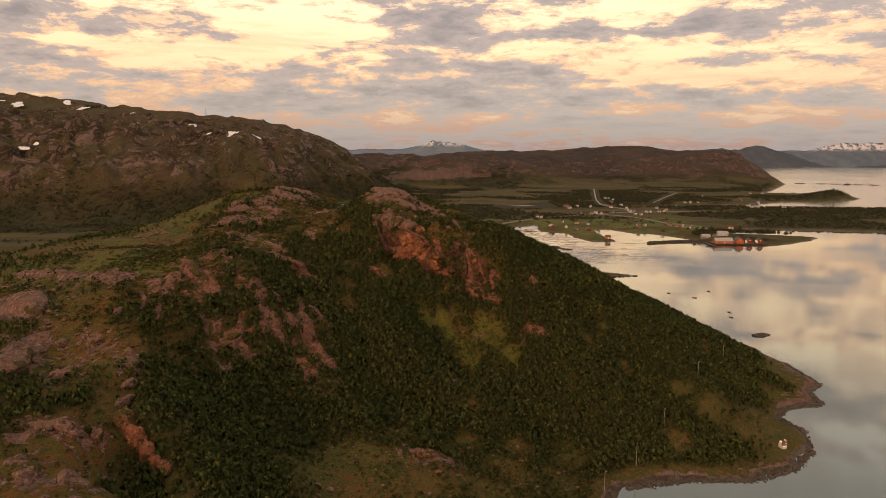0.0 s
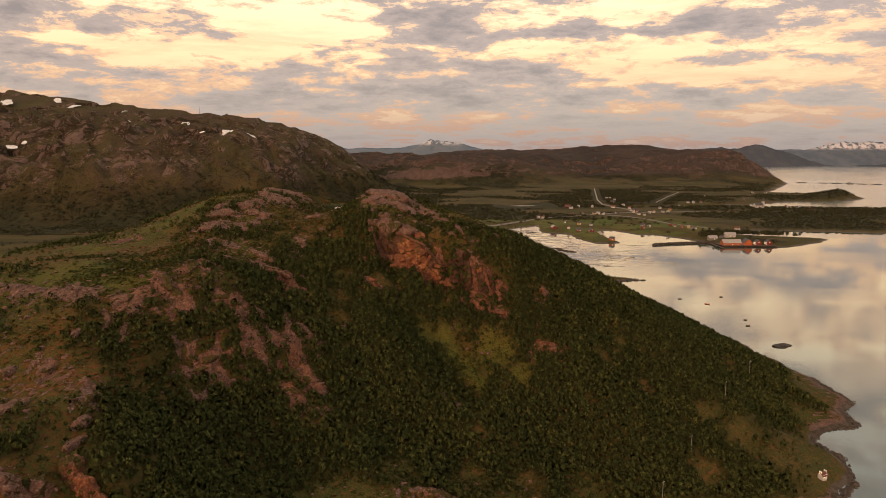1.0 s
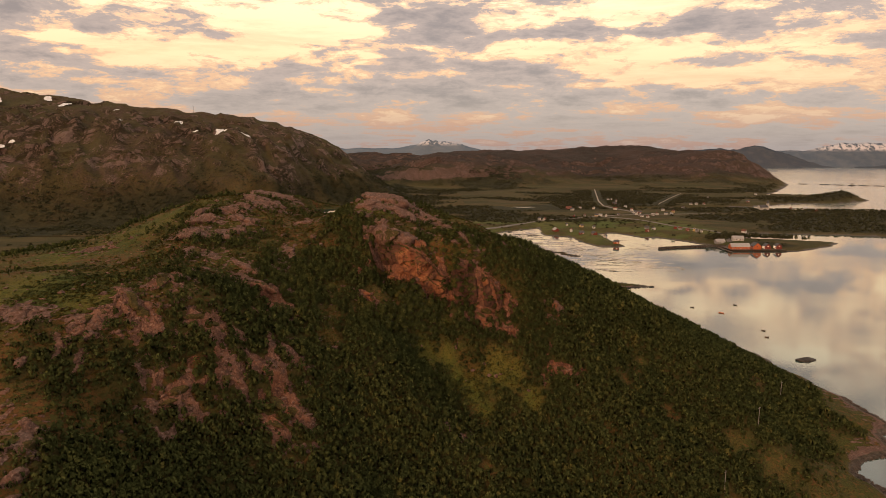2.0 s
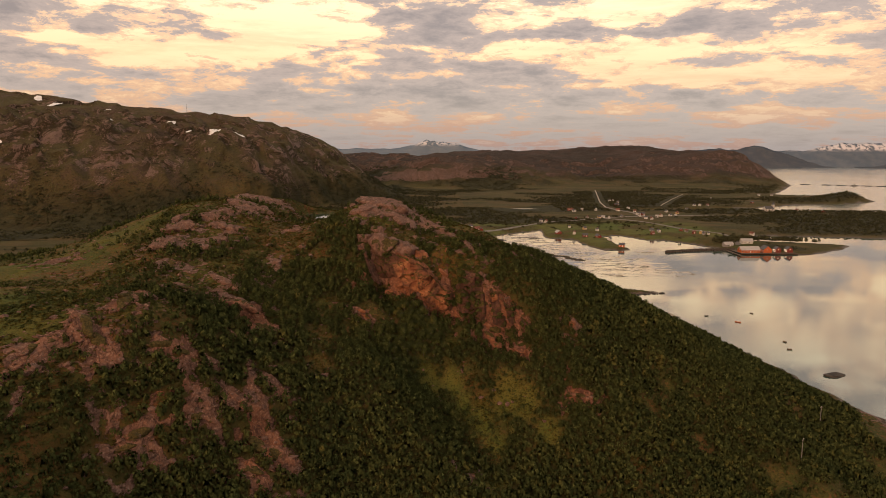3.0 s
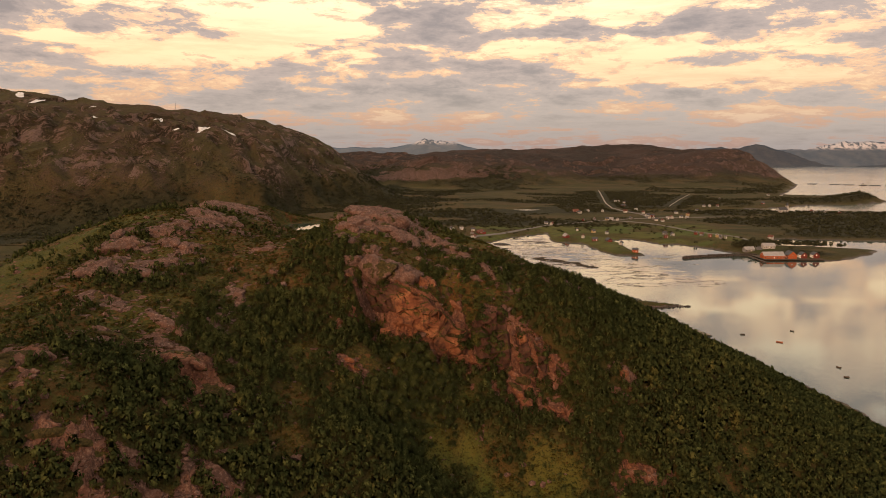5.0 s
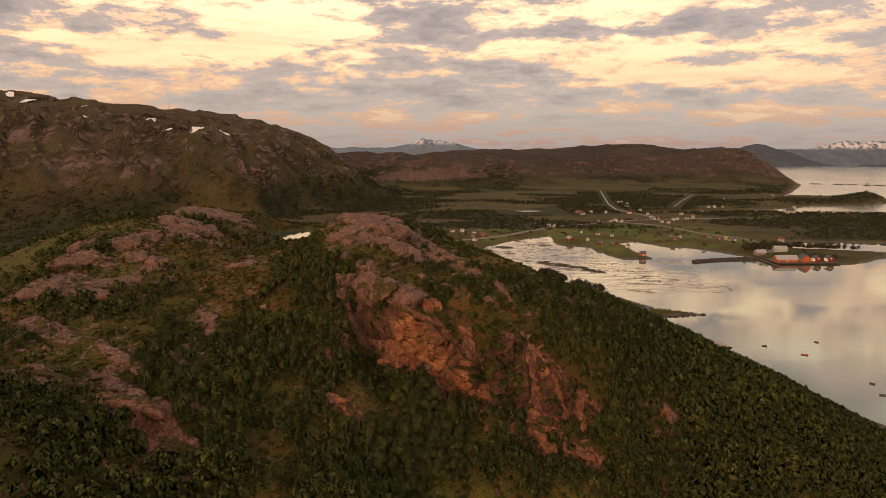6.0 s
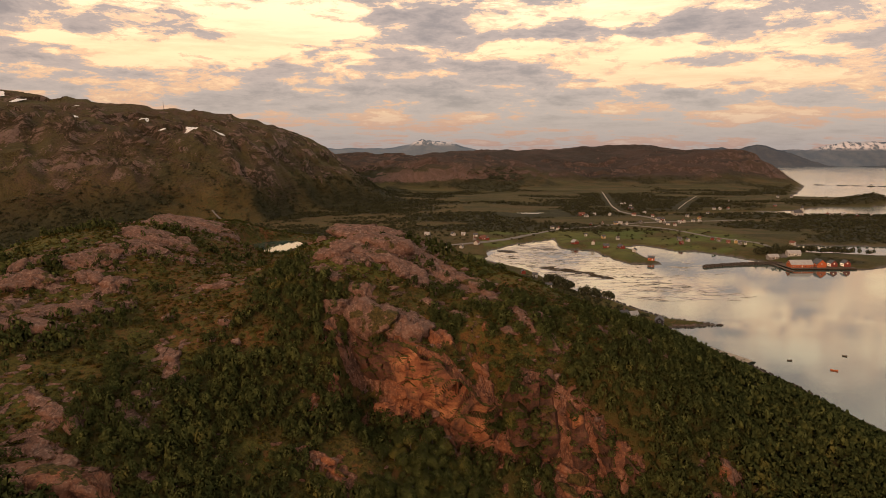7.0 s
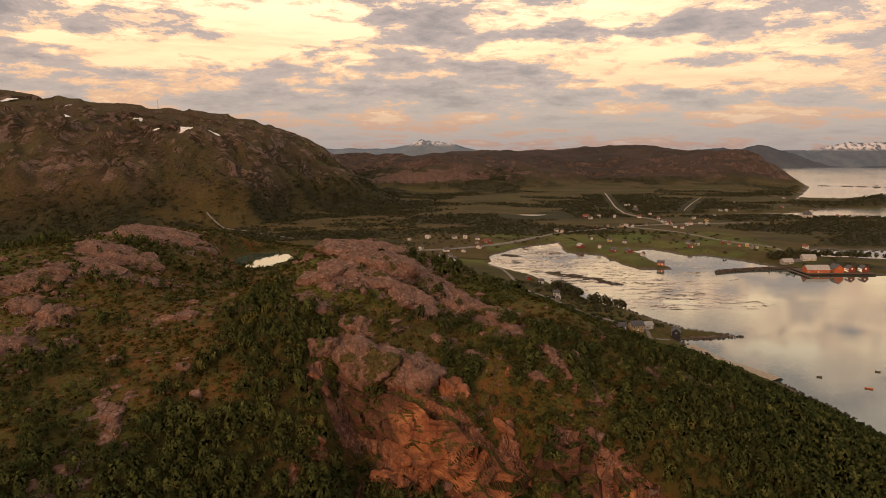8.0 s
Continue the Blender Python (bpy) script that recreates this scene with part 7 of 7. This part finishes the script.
for x, y in ((1393, 2496), (1456, 2462), (1494, 2440), (1562, 2400), (1604, 2380)):
    fish_pen(x, y)
barge = thing("feed_barge", pose(1524, 2410, 0), "dark feed barge with a white cabin at the fish farm", "barge")
part("hull", boxed(-11, -5, -0.6, 11, 5, 2.4, 0.3), PAINT["dark"], barge)
part("cabin", boxed(-6, -3.5, 2.4, 4, 3.5, 5.6, 0.15), PAINT["white"], barge)
part("wheelhouse", boxed(-3, -2.4, 5.6, 1, 2.4, 7.8, 0.15), PAINT["grey"], barge)
part("mast", boxed(2.0, -0.15, 5.6, 2.3, 0.15, 10.5), PAINT["dark"], barge)

# ---------------------------------------------------------------- on the hill


def utility_pole(x, y, turn):
    p = thing("utility_pole", Matrix.Translation((x, y, height(x, y))) @ Matrix.Rotation(radians(turn), 4, "Z"), "weathered wooden power line pole on the slope", "pole", "power line poles")

    def shaft():
        bm = bmesh.new()
        limb(bm, (0, 0, -0.6), (0, 0, 8.5), 0.16, 0.11, 8)
        return to_mesh("shaft", bm, PAINT["grey"])
    part("shaft", shared("shaft", shaft), None, p)
    part("crossarm", shared("crossarm", lambda: to_mesh("crossarm", boxed(-0.9, -0.06, 7.9, 0.9, 0.06, 8.05, 0.01), TIMBER)), None, p)
    for k in (-0.8, 0, 0.8):
        part("insulator", shared("insulator", lambda: to_mesh("insulator", boxed(-0.05, -0.05, 0, 0.05, 0.05, 0.22, 0.02), TRIM)), None, p, m=pose(k, 0, 8.05 if k else 8.5))


for x, y in ((73, 246), (91, 264), (110, 286), (137, 317), (165, 352)):
    utility_pole(x, y, 40)

# loose blocks scattered over the open slopes
r_blocks = np.random.default_rng(41)
kx, ky = r_blocks.uniform(-185, 75, 30000), r_blocks.uniform(170, 470, 30000)
kh, kw, ks, kd = (looked_up(v, kx, ky) for v in (halo, wood, steep, sea_d))
keep = (r_blocks.uniform(0, 1, kx.shape) < 0.05 + 0.22 * ease(0.1, 0.7, kh)) & (kw < 0.5) & (kd > 6) & (rim_at(kx, ky) > 1.4)
kx, ky = kx[keep], ky[keep]
bm = bmesh.new()
bmesh.ops.create_icosphere(bm, subdivisions=1, radius=1)
bv = np.array([tuple(q.co) for q in bm.verts])
bf = np.array([[q.index for q in g.verts] for g in bm.faces])
bm.free()
n = len(kx)
side = 0.35 + 0.9 * r_blocks.uniform(0, 1, (n, 1, 1)) ** 3
bv = bv[None] * r_blocks.uniform(0.6, 1.25, (n, len(bv), 1)) * r_blocks.uniform(0.7, 1.3, (n, 1, 3)) * side * np.array([1.2, 1.0, 0.7])
bv = bv + np.stack([kx, ky, looked_up(land_z, kx, ky)], 1)[:, None, :]
blocks_mesh = mesh_from("scattered_stones", bv.reshape(-1, 3), (bf[None] + (np.arange(n) * bv.shape[1])[:, None, None]).reshape(-1, 3), False)
blocks_mesh.materials.append(PINK_ROCK)
tagged(new("scattered_stones", blocks_mesh), "loose pink stones strewn over the heath", "stones", kind="stuff")

GNEISS = plain("pink_gneiss", (0.24, 0.155, 0.12), 0.95, 0.4, 1.0)
cairn_z = height(-21.7, 408.4)
cairn = thing("cairn", pose(-21.7, 408.4, cairn_z), "cairn of stacked stones on the rocky summit", "cairn")
rc = random.Random(9)
for layer in range(6):
    for k in range(max(1, 6 - layer)):
        a, reach = k * 2 * math.pi / max(1, 6 - layer) + layer, 0.42 * (1 - layer / 6)
        part("stone", shared("cairn_stone", lambda: to_mesh("stone", boxed(-0.26, -0.2, 0, 0.26, 0.2, 0.24, 0.07), GNEISS)), None, cairn,
             m=pose(reach * math.cos(a), reach * math.sin(a), 0.22 * layer - 0.05, rc.uniform(-8, 8), rc.uniform(-8, 8), rc.uniform(0, 360)))
for k, (x, y, s) in enumerate(((-52, 356, 1.6), (-28, 371, 1.5), (-60, 346, 1.9), (-12, 371, 1.4), (6, 366, 1.8), (19, 362, 2.0), (-67, 360, 1.5), (-44, 372, 1.6), (30, 364, 1.3), (-36, 392, 1.6),
                               (-48, 350, 1.2), (-78, 366, 2.2), (-84, 376, 2.0), (12, 356, 1.5), (-112, 240, 2.0), (-125, 225, 2.4), (-100, 255, 1.6), (-86, 290, 1.8), (-70, 325, 2.0), (42, 358, 1.7))):
    tagged(outcrop("boulder", x, y, s * 1.1, s * 0.85, s * 0.8, 2.4 * k, 0.3, 300 + k, PINK_ROCK, "", 0.0, 13), "weathered pink boulder lying on the heath", "boulder", "boulders on the heath")

for x, y, tall in ((-12.6, 393.0, 1.15), (-11.2, 392.6, 0.6)):
    marker = thing("marker_post", pose(x, y, height(x, y) - 0.1), "short dark wooden marker post on the summit rock", "post", "marker posts on the summit")
    bm = bmesh.new()
    limb(bm, (0, 0, -0.3), (0.05, 0, tall + 0.5), 0.14, 0.10, 7)
    part("post", bm, PAINT["dark"], marker)
    part("footing", boxed(-0.5, -0.25, -0.2, 0.35, 0.25, 0.75, 0.08), PAINT["dark"], marker)

mast = thing("radio_mast", pose(-590, 1662, float(fell_height(np.array([-590.0]), np.array([1662.0]))[0])), "thin grey radio mast on the fell top", "mast")
bm = bmesh.new()
for k in range(3):
    a = 2 * math.pi * k / 3
    limb(bm, (0.9 * math.cos(a), 0.9 * math.sin(a), -2), (0.3 * math.cos(a), 0.3 * math.sin(a), 17), 0.16, 0.1, 4)
for k in range(8):
    limb(bm, (-0.6, -0.3, 1 + 2 * k), (0.6, 0.3, 2.6 + 2 * k), 0.08, 0.08, 4)
part("lattice", bm, PAINT["grey"], mast)
part("aerial", boxed(-0.12, -0.12, 17, 0.12, 0.12, 21), PAINT["grey"], mast)
